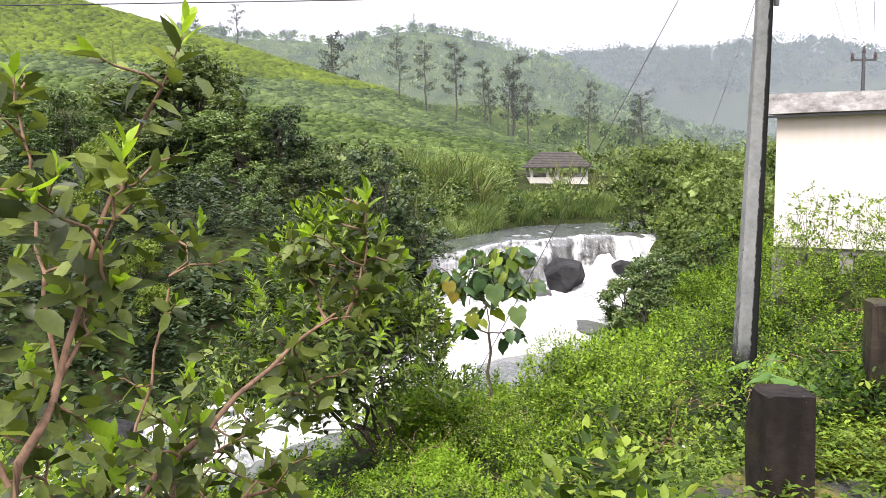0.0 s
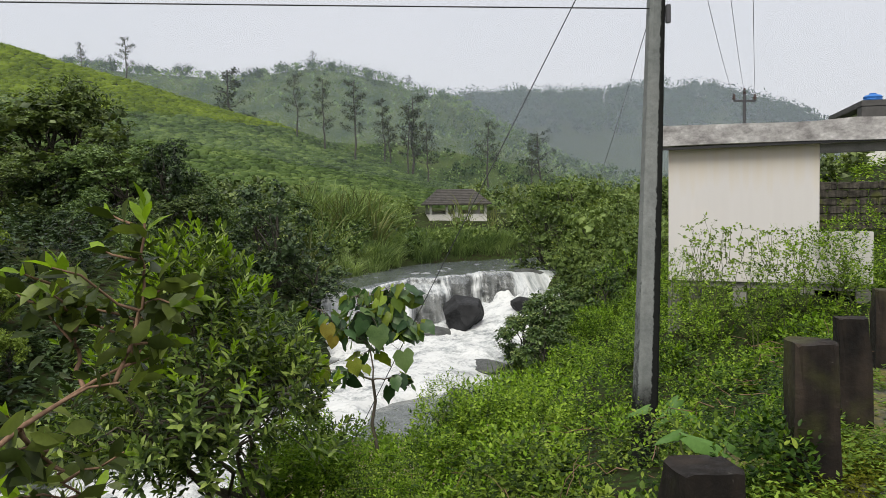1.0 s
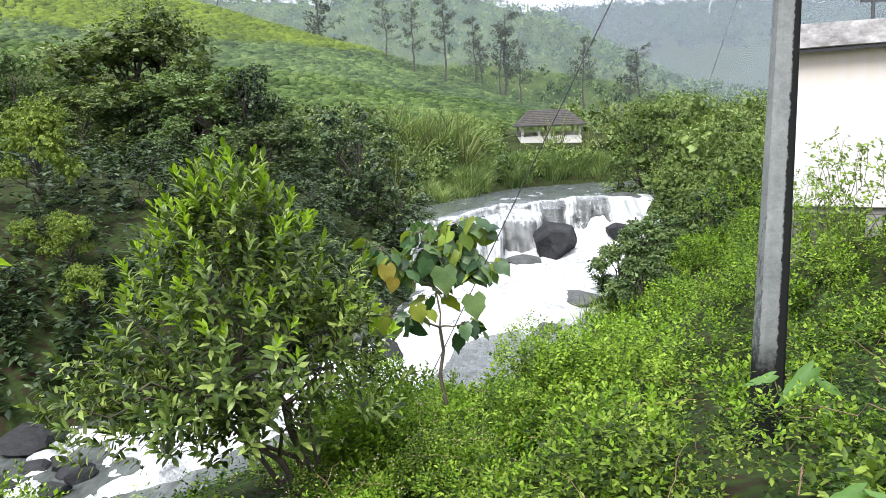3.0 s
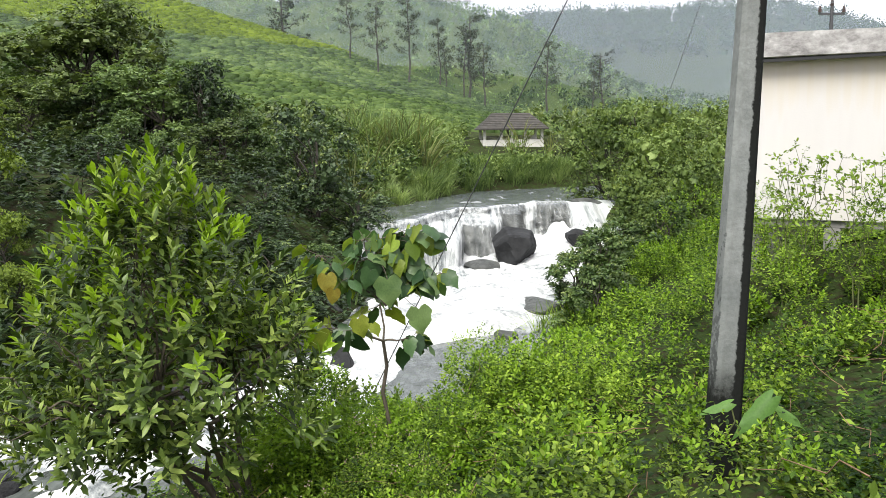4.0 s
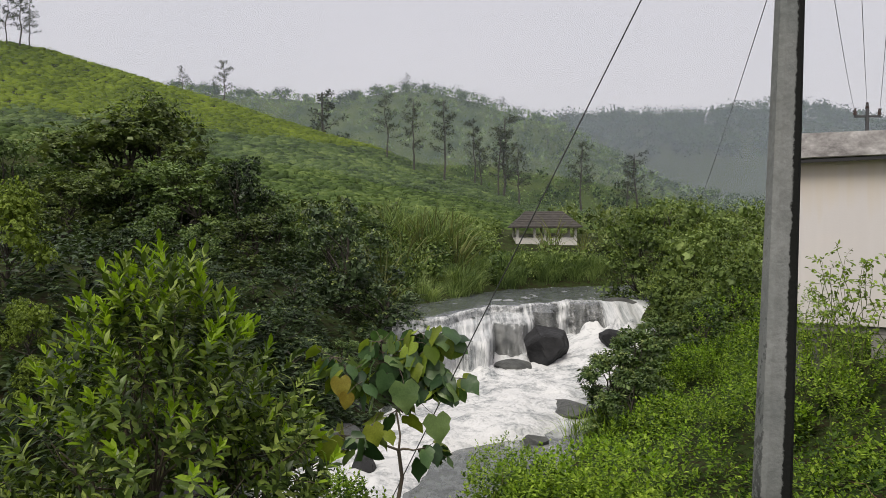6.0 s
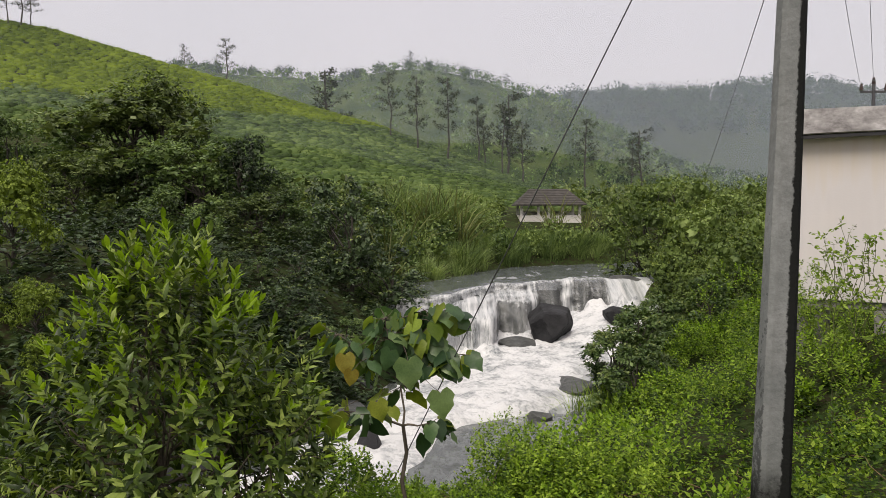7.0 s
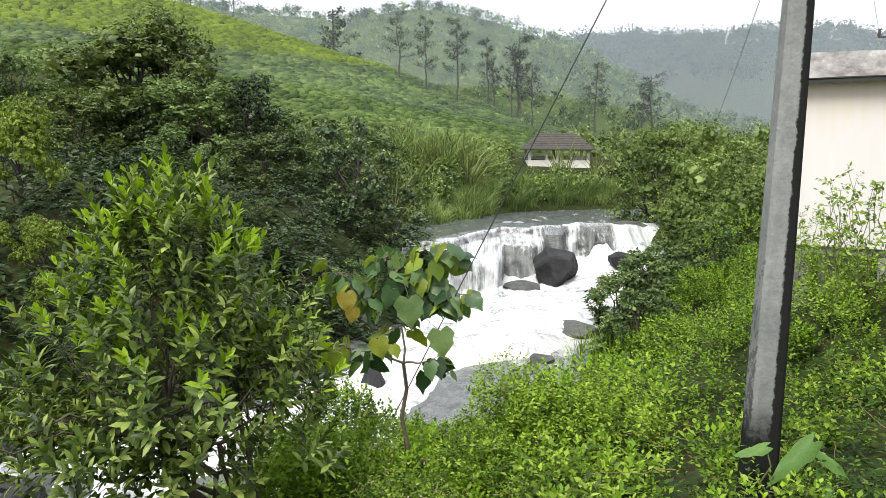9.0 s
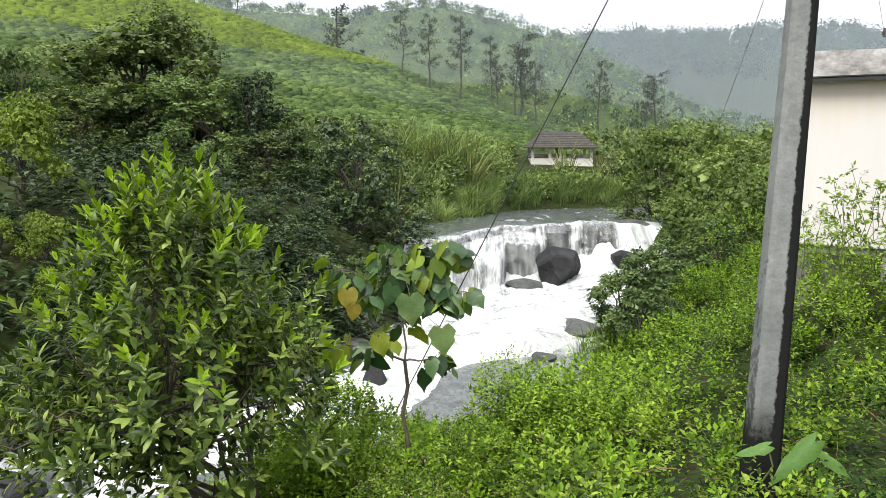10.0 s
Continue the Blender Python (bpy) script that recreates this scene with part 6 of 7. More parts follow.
mounds("weed_hummocks", 80, (-2.4, 1.0, 4.2, 8.0), lambda x, y: bank(x, y) & clear_pole(x, y) & (np.hypot(x + 2.3, y - 6.75) > 0.6), 0.2, 0.052, 40, OVATE, L_WEED, "pale yellow-green weeds on the bank below the sapling", 75, None, L_LIME, 0.5)
mounds("weed_hummocks", 110, (0.7, 2.3, 0.6, 2.4), lambda x, y: (road_side(x, y) > -0.6) & (road_side(x, y) < 0.02) & clear_pole(x, y) & (np.min([np.hypot(x - sx, y - sy) for sx, sy in STONES], axis=0) > 0.24), 0.14, 0.048, 30, OVATE, L_WEEDSHADE, "low leafy weeds between the guard stones", 76, None, L_WEEDNEAR, 0.5)
mounds("weed_hummocks", 26, (0.5, 2.0, 8.0, 9.6), lambda x, y: bank(x, y), 0.6, 0.056, 120, DIAMOND, L_WEED, "bushy bright weeds overhanging the pool", 77, lambda x, y: 2.2 + 0 * x, L_LIME, 0.6)
mounds("weed_hummocks", 24, (-1.9, 0.1, 6.5, 8.2), lambda x, y: bank(x, y) & (np.hypot(x + 0.3, y - 7.8) > 0.25), 0.46, 0.058, 80, DIAMOND, L_LIME, "pale bushy weeds hiding the river's edge", 78, lambda x, y: 1.6 + 0 * x, L_YELLOW, 0.75)
mounds("weed_hummocks", 26, (-1.7, -0.45, 7.3, 8.5), lambda x, y: bank(x, y), 0.42, 0.056, 74, DIAMOND, L_LIME, "tall straggling weeds between the bush and the sapling", 82, lambda x, y: 1.5 + 0 * x, L_YELLOW, 0.7)
weeds("verge_tufts", 5000, (0.02, 0.75), lambda x, y: (x > 0.75) & (x < 2.7) & (fbm(x, y, 0.5, 3, 1) > -0.25) & clear_pole(x, y), 0.15, 0.042, DIAMOND, L_YELLOW, "yellow-green tufts on the mossy shoulder of the road", 79, 5)
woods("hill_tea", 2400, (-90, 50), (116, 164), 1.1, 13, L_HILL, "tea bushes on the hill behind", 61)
weeds("verge_moss", 2600, (0.75, 2.1, 0.6, 2.1), lambda x, y: (road_side(x, y) > -0.35) & (road_side(x, y) < 0.4) & (np.min([np.hypot(x - sx, y - sy) for sx, sy in STONES], axis=0) > 0.12), 0.1, 0.032, DIAMOND, L_MOSS, "golden grass and moss round the guard stones", 83, 4)
weeds("verge_tufts", 420, (0.75, 2.1, 0.6, 2.1), lambda x, y: (road_side(x, y) > -0.5) & (road_side(x, y) < 0.25) & (np.min([np.hypot(x - sx, y - sy) for sx, sy in STONES], axis=0) > 0.14), 0.2, 0.045, DIAMOND, L_YELLOW, "yellow-green weeds round the guard stones", 84, 6)
verge = lambda lo: (lambda x, y: (np.min([np.hypot(x - sx, y - sy) for sx, sy in STONES], axis=0) > 0.12) & (fbm(x, y, 0.7, 3, 3) - 0.6 * smooth(0.0, 0.75, road_side(x, y)) > lo))
weeds("verge_weeds", 3600, (-0.5, 0.9), verge(-0.2), 0.13, 0.046, DIAMOND, L_YELLOW, "low yellow-green weeds at the road's edge", 53, 4)
weeds("verge_moss", 8500, (-0.35, 0.85), verge(-0.4), 0.06, 0.034, DIAMOND, L_MOSS, "golden moss and fine grass at the road's edge", 71, 2)
weeds("verge_tufts", 2400, (-0.6, 0.4), lambda x, y: clear_pole(x, y) & (fbm(x, y, 0.8, 3, 5) - 0.5 * smooth(-0.1, 0.4, road_side(x, y)) > -0.25), 0.2, 0.045, DIAMOND, L_YELLOW, "tufts of weeds between the guard stones", 62, 6)
weeds("far_verge_weeds", 3200, (2, 34, -8, 30), lambda x, y: (road_side(x, y) > 5.0) & (road_side(x, y) < 8.5), 0.5, 0.14, DIAMOND, L_WEED, "green weeds on the road's far side", 54, 6)
weeds("slope_weeds", 2200, (9, 34, 12, 40), lambda x, y: (road_side(x, y) < -0.3) & (river_at(x, y)[0] > 0.4), 0.6, 0.2, DIAMOND, L_WEED, "green weeds on the rising ground", 55, 6)
weeds("far_bank_weeds", 3000, (-20, -1, 8, 24), lambda x, y: (river_at(x, y)[2] < 0) & (river_at(x, y)[0] > -0.1) & (river_at(x, y)[0] < 3.0), 0.9, 0.2, DIAMOND, L_DARK, "dark undergrowth along the far water's edge", 64, 7)
weeds("far_bank_weeds", 1600, (-24, 0, 8, 30), lambda x, y: (river_at(x, y)[2] < 0) & (river_at(x, y)[0] > 0.1), 1.2, 0.24, DIAMOND, L_DARK, "dark undergrowth beneath the far bank's trees", 56, 6)
rng = np.random.default_rng(57)
n = 55
x, y = rng.normal(-0.9, 0.9, n), rng.normal(6.6, 0.8, n)
cl = np.repeat(np.stack([x, y, height(x, y) + rng.uniform(0.45, 0.75, n)], -1), 7, 0) + rng.normal(0, 0.02, (n * 7, 3))
v, f = leaves(cl, unit(rng.normal(0, 1, (n * 7, 3))), unit(rng.normal(0, 1, (n * 7, 3)) + np.array((0, 0, 1))), 0.018, 0.016)
tagged(new("wild_flowers", fast_mesh("wild_flowers", v, f, L_PINK)), "tiny pale pink wild flowers among the weeds", "flowers", kind="stuff")

rng = np.random.default_rng(70)
dry = []
for k in range(120):
    x, y = rng.uniform(-1.6, 4.5), rng.uniform(0.8, 9.0)
    if not bool(ring(0.8, 9.5)(np.array([x]), np.array([y]))[0]):
        continue
    p = np.array((x, y, hgt(x, y) + rng.uniform(0.25, 0.55)))
    q = p + unit(rng.normal(0, 1, 3) * np.array((1, 1, 0.45))) * rng.uniform(0.25, 0.7)
    dry.append(tube(bend(p, q, rng, 0.06, 6), np.linspace(0.0035, 0.0015, 6), 4))
v, f = join(*dry)
tagged(new("dry_stems", fast_mesh("dry_stems", v, f, M_TWIG, True)), "thin dry brown stems lying through the weeds", "weeds", kind="stuff")


# a scrap of plastic caught in dry brush on the bank
rng = np.random.default_rng(81)
SC = np.array((1.0, 3.2, hgt(1.0, 3.2) + 0.34))
scrap = thing("plastic_scrap", tuple(SC), "crumpled white plastic scrap caught in the weeds", "litter")
bm = bmesh.new()
bmesh.ops.create_grid(bm, x_segments=7, y_segments=9, size=0.5)
for vert in bm.verts:
    p = vert.co.copy()
    vert.co = Vector((p.x * 0.05 + 0.012 * math.sin(p.y * 9), 0.018 * noise.noise(p * 4.0) + 0.02 * math.sin(p.x * 8), p.y * 0.1 - 0.02 * p.x))
bmesh.ops.solidify(bm, geom=bm.faces[:], thickness=0.002)
part("film", bm, M_WHITE, scrap)
brush = []
for k in range(26):
    a = SC + np.array((rng.normal(0, 0.06), rng.normal(0, 0.06), rng.uniform(-0.16, 0.03)))
    b = a + unit(rng.normal(0, 1, 3) * np.array((1.3, 0.8, 0.35))) * rng.uniform(0.1, 0.28)
    brush.append(tube(bend(a, b, rng, 0.07, 5), np.linspace(0.003, 0.0012, 5), 4))
v, f = join(*brush)
tagged(new("dry_brush", fast_mesh("dry_brush", v, f, M_TWIG, True)), "tangle of dry brown twigs lying in the weeds", "brushwood", kind="stuff")


# ---- plants close to the camera, leaf by leaf ----
def leaf_piece(shape, mat):
    v, f = shape
    return fast_mesh("leaf", v, f, mat, True)


def hang_leaves(ob, rows, young, old, cut, rest_name, label):
    """Leaves of a plant: the first 300 as parts of their own, the others joined. rows: pos, axis, up, length, width, is young."""
    base = Vector(ob.matrix_basis.translation)
    order = sorted(range(len(rows)), key=lambda i: rows[i][0][1])
    for i in order[:cut]:
        p, a, u, ln, w, y = rows[i]
        lf = child("leaf", young if y else old, ob)
        lf.matrix_basis = leaf_pose(np.asarray(p) - np.array(base), a, u, ln, w)
    for y, src in ((True, young), (False, old)):
        sel = [rows[i] for i in order[cut:] if bool(rows[i][5]) == y]
        if sel:
            v, f = leaves(np.array([r[0] for r in sel]) - np.array(base), np.array([r[1] for r in sel]), np.array([r[2] for r in sel]), np.array([r[3] for r in sel]), np.array([r[4] for r in sel]), BLADE)
            tagged(child(rest_name, fast_mesh(rest_name, v, f, src.materials[0], True), ob, label), kind="stuff")


def shoot(rows, rng, tip, direction, length, count, leaf, young_from, spread=0.75, wide=0.3):
    """A leafy shoot: leaves in a spiral, crowding and rising towards the tip."""
    d = unit(np.asarray(direction, float))
    s1 = unit(np.cross(d, (0.3, 0.8, 0.1)))
    s2 = np.cross(d, s1)
    for k in range(count):
        q = k / (count - 1)
        ang = k * 2.4 + rng.normal(0, 0.25)
        out = s1 * math.cos(ang) + s2 * math.sin(ang)
        a = unit(out * spread * (1.15 - 0.75 * q) + d * (0.25 + 1.0 * q) + rng.normal(0, 0.12, 3) + np.array((0, 0, -0.12 * (1 - q))))
        p = np.asarray(tip) - d * length * (1 - q)
        u = unit(np.cross(np.cross(a, d), a) + 0.25 * np.array((0, 0, 1)))
        ln = leaf * rng.uniform(0.75, 1.2) * (1.0 if q < 0.8 else 0.8)
        rows.append((p, a, u, ln, ln * wide * rng.uniform(0.85, 1.2), q > young_from))


# the rounded bush on the near bank
rng = np.random.default_rng(201)
BX, BY = -2.28, 6.75
HX, HY = -1.62, 6.95
bz = hgt(HX, HY)
bush = thing("bush", (HX, HY, bz), "bushy evergreen shrub with olive leaves and bright fresh shoots", "bush")
rows, wood, tips = [], [], []
hub = np.array((HX, HY, bz - 0.1))
for k in range(7):
    ang = k * 0.9 + 0.3
    mid = hub + np.array((BX - HX + math.cos(ang) * 0.5, math.sin(ang) * 0.45, rng.uniform(0.8, 1.5)))
    wood.append(tube(bend(hub, mid, rng, 0.05, 6) - hub, np.linspace(0.035, 0.02, 6), 6))
    tips.append(mid)
for k in range(440):
    z = -1.25 + 2.3 * ((k + 0.5) / 440) ** 1.0 + rng.normal(0, 0.1)
    full = 1.58 * max(0.03, 1 - (z + 1.0) / 2.25) ** 0.55 if z > -1.0 else 1.4
    r = full * (rng.uniform(0.15, 1.0) ** 0.45) * rng.uniform(0.75, 1.2) * (1 + 0.2 * math.sin(k * 2.399 * 3 + z * 4))
    ang = k * 2.399 + rng.normal(0, 0.3)
    tip = np.array((BX + r * math.cos(ang), BY + 0.85 * r * math.sin(ang), z + 0.02))
    d = np.array((math.cos(ang) * 0.6 * r, math.sin(ang) * 0.55 * r, 0.75 + 0.3 * (z + 1))) + rng.normal(0, 0.15, 3)
    fresh = rng.random()
    if z < -0.55 and tip[0] > -1.95 and fresh < 0.35:
        continue
    shoot(rows, rng, tip, d, 0.28 if z < 0.4 else 0.36, 15, 0.138, (0.5 if fresh < 0.4 else 0.8 if fresh < 0.65 else 2.0) if z > -0.5 else 2.0, 1.15, 0.35)
    if k % 8 == 0:
        st = min(tips, key=lambda m: np.linalg.norm(m - tip))
        wood.append(tube(bend(st, tip - unit(d) * 0.25, rng, 0.06, 5) - hub, np.linspace(0.013, 0.004, 5), 5))
for tip, d in (((-2.34, 6.8, 1.08), (0, 0, 1)), ((-2.2, 6.75, 0.9), (0.3, 0, 1)), ((-1.93, 6.7, 0.86), (0.6, 0, 1)), ((-1.55, 6.7, 0.62), (0.9, 0, 0.8)), ((-2.6, 6.7, 0.9), (-0.3, 0, 1)), ((-1.75, 6.6, 0.45), (0.7, -0.3, 0.8)), ((-2.95, 6.6, 0.6), (-0.5, 0, 1))):
    shoot(rows, rng, np.array(tip), d, 0.42, 18, 0.12, 0.45, 0.85, 0.42)
    wood.append(tube(bend(np.array((BX, BY, 0.0)), np.array(tip) - 0.1 * unit(np.array(d, float)), rng, 0.04, 5) - hub, np.linspace(0.014, 0.004, 5), 5))
for k in range(170):
    tip = np.array((BX - rng.uniform(-0.5, 1.75), BY + rng.uniform(-0.7, 0.6), rng.uniform(-1.5, -0.75)))
    shoot(rows, rng, tip, np.array((tip[0] - BX, tip[1] - BY, 0.7)), 0.28, 12, 0.12, 2.0, 1.05, 0.42)
    if k % 9 == 0:
        wood.append(tube(bend(tips[k % 7], tip, rng, 0.08, 6) - hub, np.linspace(0.016, 0.004, 6), 5))
for k in range(60):
    tip = np.array((rng.uniform(-1.6, -0.9), BY + rng.uniform(-0.5, 0.5), rng.uniform(-1.0, 0.05)))
    shoot(rows, rng, tip, np.array((0.7, rng.normal(0, 0.3), 0.6)), 0.28, 13, 0.12, 0.86 if k % 4 == 0 else 2.0, 1.3, 0.4)
    if k % 6 == 0:
        wood.append(tube(bend(tips[k % 7], tip, rng, 0.08, 6) - hub, np.linspace(0.016, 0.004, 6), 5))
for v, f in wood:
    child("branch", fast_mesh("branch", v + np.array((0, 0, -0.1)), f, M_BARK, True), bush)
hang_leaves(bush, rows, leaf_piece(BLADE, L_SHOOT), leaf_piece(BLADE, L_BUSH), 300, "foliage", "dense leaves of the bush")

# the leggy shrub beside the road, close by
rng = np.random.default_rng(202)
NB = np.array((-2.0, -0.1, hgt(-2.0, -0.1)))
near_shrub = thing("roadside_shrub", tuple(NB), "leggy roadside shrub with broad glossy leaves and reddish stems", "shrub")
rows, wood = [], []
STEMS = [[(-2.0, -0.1, -0.9), (-1.8, -0.45, 0.38), (-1.46, 0.42, 0.7), (-1.18, 0.92, 0.82)],
         [(-1.27, 0.7, 0.74), (-1.19, 0.75, 0.92), (-1.17, 0.76, 1.1), (-1.16, 0.76, 1.28)],
         [(-1.25, 0.88, 0.8), (-1.25, 0.93, 0.92), (-1.22, 0.92, 1.02)],
         [(-1.35, 0.7, 0.76), (-1.43, 0.85, 0.92), (-1.47, 0.9, 1.08)],
         [(-2.0, -0.1, -0.9), (-1.82, -1.0, 0.68), (-1.86, -0.66, 0.85), (-1.8, -0.4, 1.34), (-1.6, -0.3, 1.84)],
         [(-1.86, -0.66, 0.85), (-2.1, -0.3, 1.3), (-2.25, -0.1, 1.75)],
         [(-2.0, -0.1, -0.9), (-2.1, 0.3, 0.3), (-2.0, 0.55, 0.9), (-1.9, 0.65, 1.15)],
         [(-1.8, -0.45, 0.38), (-1.6, -0.1, 0.2), (-1.45, 0.4, 0.15)],
         [(-2.1, 0.3, 0.3), (-2.0, 0.5, 0.0), (-1.7, 0.9, 0.25)],
         [(-1.44, 0.44, 0.7), (-1.45, 0.65, 0.55), (-1.4, 0.8, 0.35)],
         [(-1.86, -0.66, 0.85), (-1.8, -0.5, 1.1), (-1.72, -0.5, 1.45)],
         [(-1.82, -1.0, 0.68), (-1.95, -0.9, 1.1), (-2.05, -0.8, 1.6)],
         [(-2.0, -0.1, -0.9), (-1.95, -0.25, 0.1), (-1.9, -0.28, 0.5)],
         [(-2.0, -0.1, -0.9), (-2.1, -0.3, 0.3), (-2.15, -0.28, 0.75)],
         [(-2.0, -0.1, -0.9), (-1.75, -0.2, 0.1), (-1.68, -0.27, 0.55)],
         [(-2.0, -0.1, -0.9), (-1.9, 0.4, -0.1), (-1.85, 0.7, 0.35)],
         [(-2.0, -0.1, -0.9), (-2.1, 0.7, -0.1), (-2.1, 1.0, 0.4)],
         [(-2.0, -0.1, -0.9), (-1.75, 0.5, -0.2), (-1.6, 0.8, 0.0)]]
for k, pts in enumerate(STEMS):
    pts = np.array(pts)
    t = np.linspace(0, len(pts) - 1, 14)
    p = np.stack([np.interp(t, np.arange(len(pts)), pts[:, c]) for c in range(3)], -1)
    p[1:-1] += rng.normal(0, 0.012, (12, 3))
    r0 = 0.017 if k in (0, 4, 7) else 0.008
    wood.append(tube(p - NB, np.linspace(r0, 0.004, 14), 7))
    end = p[-1]
    d = unit(p[-1] - p[-4]) * 0.6 + np.array((0, 0, 0.6))
    shoot(rows, rng, end + unit(d) * 0.05, d, 0.22, 12, 0.115, 0.6, 0.9, 0.44)
    for q in range(5 if k in (0, 4, 7) else 3, 13, 1):
        for m in range(4 if k in (4, 5, 10, 11, 12, 13) else 2):
            ang = rng.uniform(0, 6.28)
            a = unit(np.array((math.cos(ang), math.sin(ang), rng.uniform(-0.8, 0.4))))
            ln = rng.uniform(0.075, 0.12)
            rows.append((p[q] + rng.normal(0, 0.07, 3), a, unit(np.array((0, 0, 1.0)) + rng.normal(0, 0.5, 3)), ln, ln * rng.uniform(0.44, 0.58), rng.random() < 0.08))
        if q % 2 == 0:
            side = unit(rng.normal(0, 1, 3) * np.array((1, 1, 0.4))) * rng.uniform(0.12, 0.3) + np.array((0, 0, 0.1))
            wood.append(tube(bend(p[q], p[q] + side, rng, 0.05, 4) - NB, np.linspace(0.006, 0.003, 4), 5))
            shoot(rows, rng, p[q] + side, side, 0.17, 9, 0.1, 0.8, 0.9, 0.46)
for v, f in wood:
    child("branch", fast_mesh("branch", v, f, M_TWIG, True), near_shrub, "reddish brown branch")
hang_leaves(near_shrub, rows, leaf_piece(BLADE, L_SHOOT), leaf_piece(BLADE, L_NEAR), 300, "foliage", "glossy leaves")

# the sapling with heart-shaped leaves
rng = np.random.default_rng(203)
SB = np.array((-0.3, 7.8, hgt(-0.3, 7.8)))
sap = thing("sapling", tuple(SB), "young sapling with large drooping lobed and heart-shaped leaves", "sapling")
fork = np.array((-0.37, 7.8, -0.78))
wood = [tube(bend(SB - np.array((0, 0, 0.2)), fork, rng, 0.015, 7) - SB, np.linspace(0.026, 0.018, 7), 7)]
BOUGHS = [(-1.05, 7.7, -0.62), (-1.0, 7.9, 0.1), (-0.55, 7.95, 0.25), (-0.25, 8.0, 0.28), (0.02, 8.0, 0.34), (0.1, 7.85, -0.1), (-0.1, 7.7, -0.72)]
heart, autumn = leaf_piece(HEART, L_HEART), leaf_piece(HEART, L_AUTUMN)
lobed, pale, palest = leaf_piece(LOBED, L_HEART), leaf_piece(LOBED, L_HEARTPALE), leaf_piece(HEART, L_WEEDNEAR)
for k, en in enumerate(BOUGHS):
    en = np.array(en)
    st = fork if k in (0, 6, 3) else fork + (np.array(BOUGHS[3]) - fork) * (0.25 + 0.08 * k)
    p = bend(st, en, rng, 0.04, 7)
    wood.append(tube(p - SB, np.linspace(0.013, 0.004, 7), 6))
    for q in range((17, 38, 38, 32, 40, 36, 11)[k]):
        at = p[rng.integers(2, 7)]
        ang = rng.uniform(0, 6.28)
        out = np.array((math.cos(ang), math.sin(ang) * 0.7, rng.uniform(-0.9, 0.5)))
        foot = at + unit(out) * rng.uniform(0.06, 0.24)
        wood.append(tube(bend(at, foot, rng, 0.05, 3) - SB, np.array((0.004, 0.003, 0.003)), 4))
        a = unit(out * np.array((0.8, 0.8, 0.3)) + np.array((0, -0.1, -0.7)) + rng.normal(0, 0.3, 3))
        u = unit(out * 1.4 + np.array((0, -0.2, 0.75)) + rng.normal(0, 1.0, 3))
        ln = rng.uniform(0.11, 0.22)
        lf = child("leaf", (pale, heart, lobed, lobed, heart, palest)[int(rng.random() * 6)], sap)
        lf.matrix_basis = leaf_pose(foot - SB, a, u, ln, ln * rng.uniform(0.85, 1.0))
for at, a, ln, me in (((-0.9, 7.62, -0.06), (0.1, -0.15, -1), 0.2, autumn), ((-0.83, 7.58, -0.2), (-0.15, -0.1, -1), 0.15, autumn), ((-1.0, 7.6, -0.62), (-0.1, -0.1, -1), 0.27, pale),
                      ((-0.6, 7.6, -0.5), (0.3, -0.1, -1), 0.2, pale), ((0.0, 7.55, -0.4), (0.15, -0.1, -1), 0.26, lobed), ((-0.3, 7.55, -0.1), (0.1, -0.1, -1), 0.28, lobed)):
    lf = child("leaf", me, sap, "yellow withering leaf" if me is autumn else "")
    lf.matrix_basis = leaf_pose(np.array(at) - SB, a, (0.1, -0.8, 0.4), ln, ln * 0.95)
    wood.append(tube(bend((at[0] * 0.6 - 0.18, 7.8, at[2] + 0.1), at, rng, 0.05, 3) - SB, np.array((0.004, 0.003, 0.003)), 4))
for k, (v, f) in enumerate(wood):
    child("stem" if k == 0 else "twig", fast_mesh("twig", v, f, M_BARK, True), sap)


# taro plants by the pole and the stones
def taro(at, leafs, label):
    base = np.array((at[0], at[1], hgt(at[0], at[1])))
    ob = thing("taro_plant", tuple(base), label, "plant", "taro plants")
    big = leaf_piece(LOBED, L_TARO)
    rng = np.random.default_rng(int(at[0] * 100))
    for dx, dy, dz, ax, ay, az, ln in leafs:
        top = np.array((at[0] + dx, at[1] + dy, base[2] + dz))
        v, f = tube(bend(base, top, rng, 0.05, 6) - base, np.linspace(0.009, 0.005, 6), 6)
        child("stalk", fast_mesh("stalk", v, f, M_GREENSTEM, True), ob)
        lf = child("leaf", big, ob)
        lf.matrix_basis = leaf_pose(top - base, (ax, ay, az), (0.1 * dx, -0.65, 0.8), ln, ln * 0.34)


taro((2.2, 4.95), [(0.11, -0.1, -0.44 - hgt(2.2, 4.95), -0.42, -0.12, -0.34, 0.36), (0.22, 0.02, 0.53, 0.75, -0.2, -0.5, 0.24), (-0.1, 0.05, 0.56, -0.75, 0.1, -0.25, 0.22), (0.25, 0.05, 0.40, 0.3, -0.4, -0.8, 0.24)], "bright green taro plant at the foot of the pole")
taro((1.05, 1.45), [(-0.08, 0.0, 0.38, 0.88, -0.1, -0.3, 0.25), (-0.1, 0.05, 0.39, -0.6, -0.1, -0.15, 0.13), (0.1, 0.0, 0.35, 0.7, -0.1, -0.55, 0.13)], "bright green taro plant beside the guard stones")


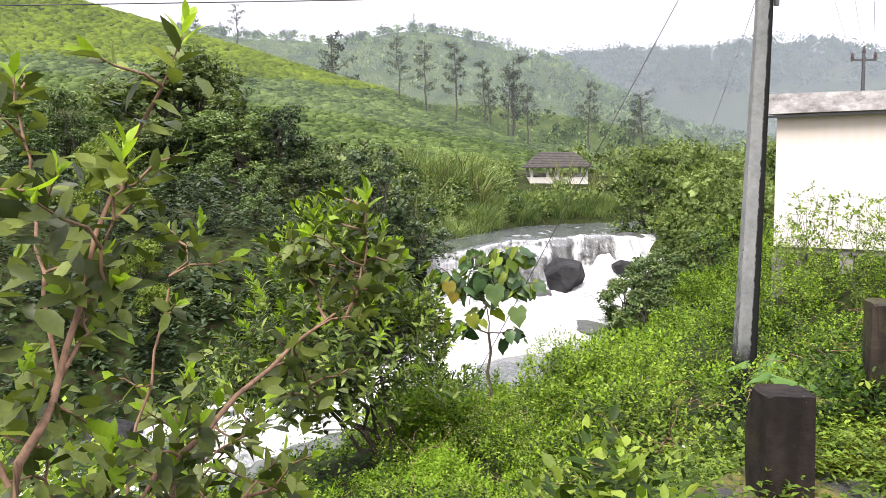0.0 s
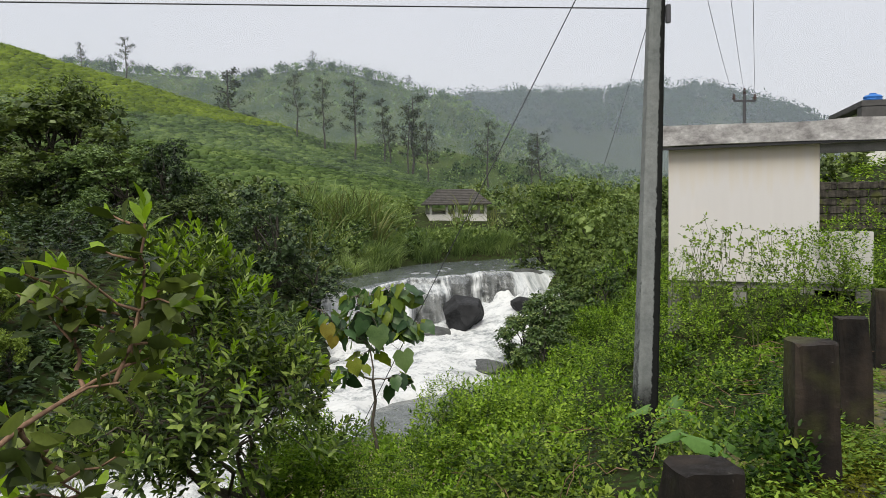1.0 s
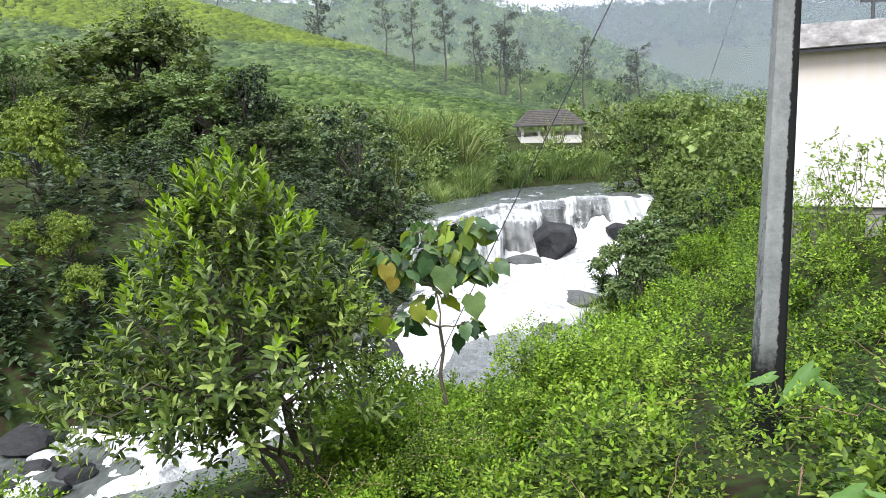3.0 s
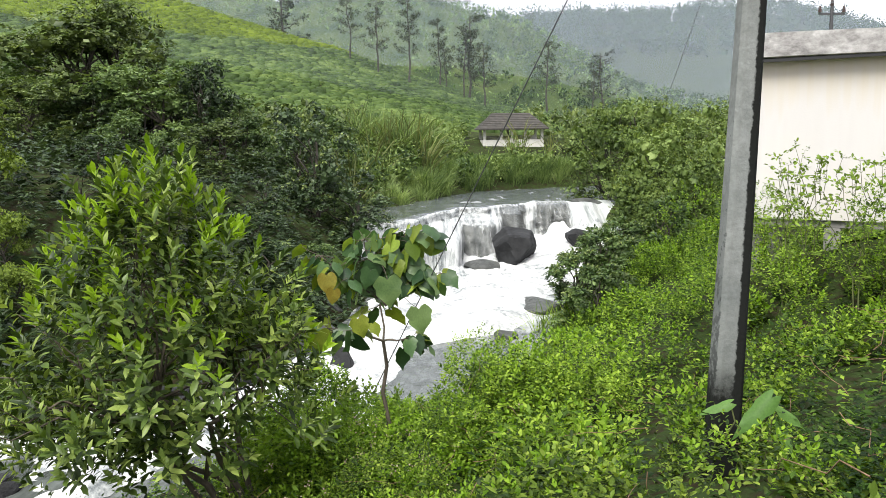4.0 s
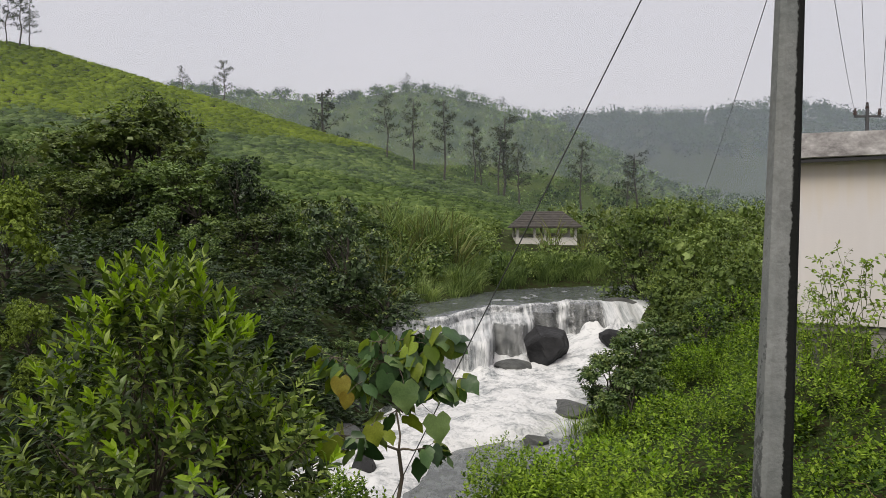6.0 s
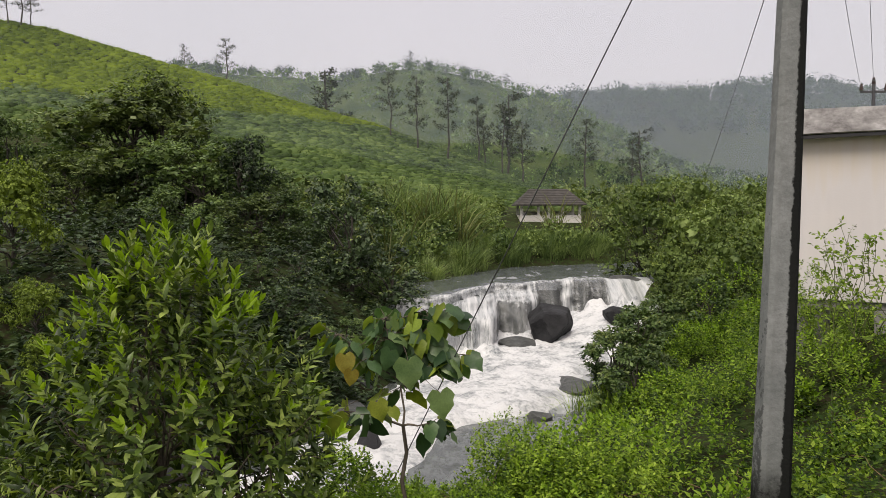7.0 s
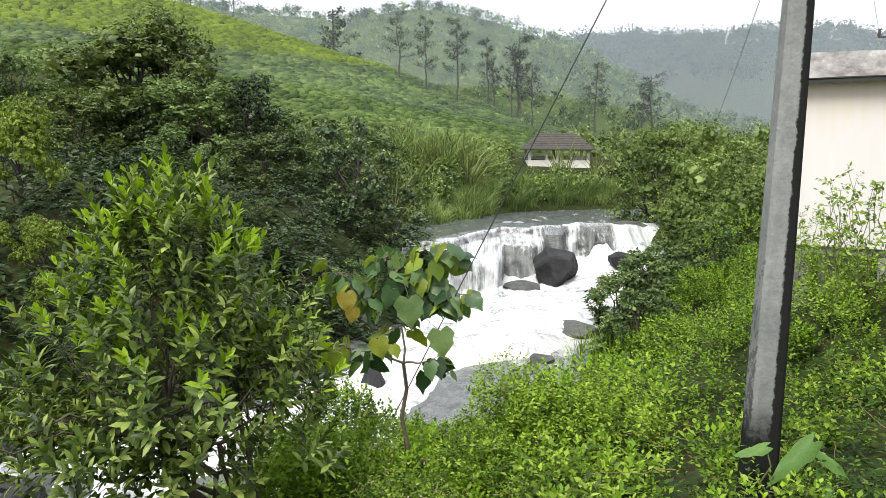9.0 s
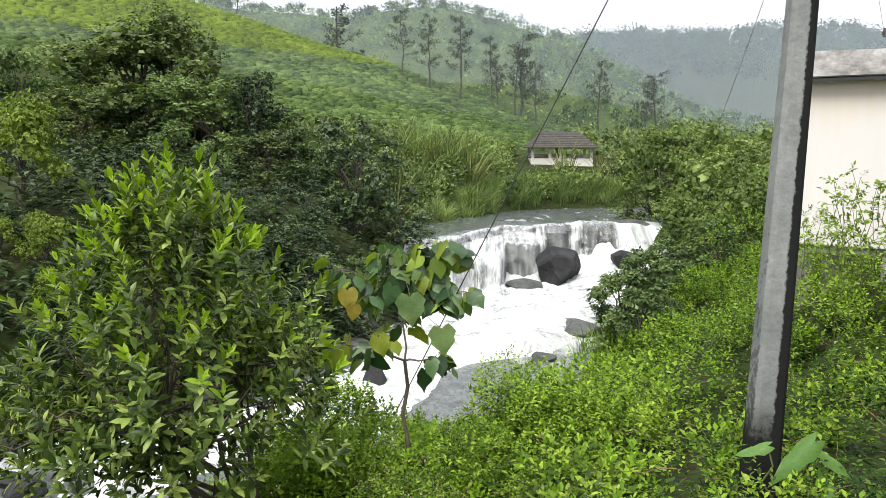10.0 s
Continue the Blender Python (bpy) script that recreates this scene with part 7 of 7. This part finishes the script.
# tall weeds standing in front of the shelter's wall
def tall_weed(x, y, top, seed, wide=0.4):
    rng = np.random.default_rng(seed)
    g = hgt(x, y)
    ob = thing("tall_weed", (x, y, g), "tall thin weed with small pale green leaves by the shelter", "weed", "tall weeds by the shelter")
    h = top - g
    wood, pos, ax = [], [], []
    for k in range(3):
        en = np.array((rng.normal(0, wide * 0.6), rng.normal(0, wide * 0.4), h * rng.uniform(0.75, 1.0)))
        p = bend((0, 0, 0), en, rng, 0.04, 9)
        wood.append(tube(p, np.linspace(0.01, 0.003, 9), 5))
        for q in range(3, 9):
            for _ in range(2):
                twig = unit(rng.normal(0, 1, 3) * np.array((1, 1, 0.4)) + np.array((0, 0, 0.35))) * rng.uniform(0.1, 0.24) * (1.25 - q * 0.07)
                wood.append(tube(bend(p[q], p[q] + twig, rng, 0.06, 3), np.array((0.003, 0.002, 0.0015)), 4))
                for z in np.linspace(0.25, 1.0, 6):
                    pos.append(p[q] + twig * z + rng.normal(0, 0.015, 3))
                    ax.append(unit(twig + rng.normal(0, 0.1, 3)))
    pos, ax = np.array(pos), np.array(ax)
    for v, f in wood:
        child("stem", fast_mesh("stem", v, f, M_GREENSTEM, True), ob)
    n = len(pos)
    v, f = leaves(pos, ax, unit(np.array((0, -0.5, 1.0)) + rng.normal(0, 0.5, (n, 3))), rng.uniform(0.045, 0.085, n), 0.034, BLADE)
    child("foliage", fast_mesh("foliage", v, f, L_YELLOW), ob)


for n, (x, y, top) in enumerate([(5.45, 11.5, 1.14), (4.9, 11.0, 0.5), (5.6, 11.0, 0.85), (4.75, 9.9, 0.9), (5.5, 9.6, 0.95), (6.6, 10.4, 0.9), (7.2, 9.9, 0.75), (6.3, 10.9, 1.0), (5.2, 10.6, 0.9), (5.9, 11.3, 1.05), (6.9, 10.6, 0.95), (6.0, 9.9, 0.7), (7.5, 10.6, 0.9)]):
    tall_weed(x, y, top, 300 + n)

# rough stone wall on the slope behind the shelter
WZ = 0.55
wall = thing("stone_wall", (13.2, 24.2, WZ), "rough dark stone wall above the road", "wall", turn=math.atan2(-0.55, 0.84))
rng = np.random.default_rng(9)
blocks = []
for k in range(5):
    bm = box_bm(-0.3, 0.3, -0.17, 0.17, -0.13, 0.13, 0.03)
    for vert in bm.verts:
        vert.co += Vector(rng.normal(0, 0.014, 3))
    me = bpy.data.meshes.new("stone")
    bm.to_mesh(me)
    bm.free()
    me.materials.append(M_STONEWALL)
    blocks.append(me)
for row in range(6):
    for k in range(11):
        st = child("stone", blocks[int(rng.integers(0, 5))], wall)
        st.matrix_basis = pose(k * 0.6 + (row % 2) * 0.3 + rng.uniform(-0.02, 0.02), rng.uniform(-0.03, 0.03), row * 0.262, 0, rng.uniform(-2, 2), rng.uniform(-4, 4)) @ Matrix.Diagonal((rng.uniform(0.9, 1.02), 1, rng.uniform(0.92, 1.02), 1))
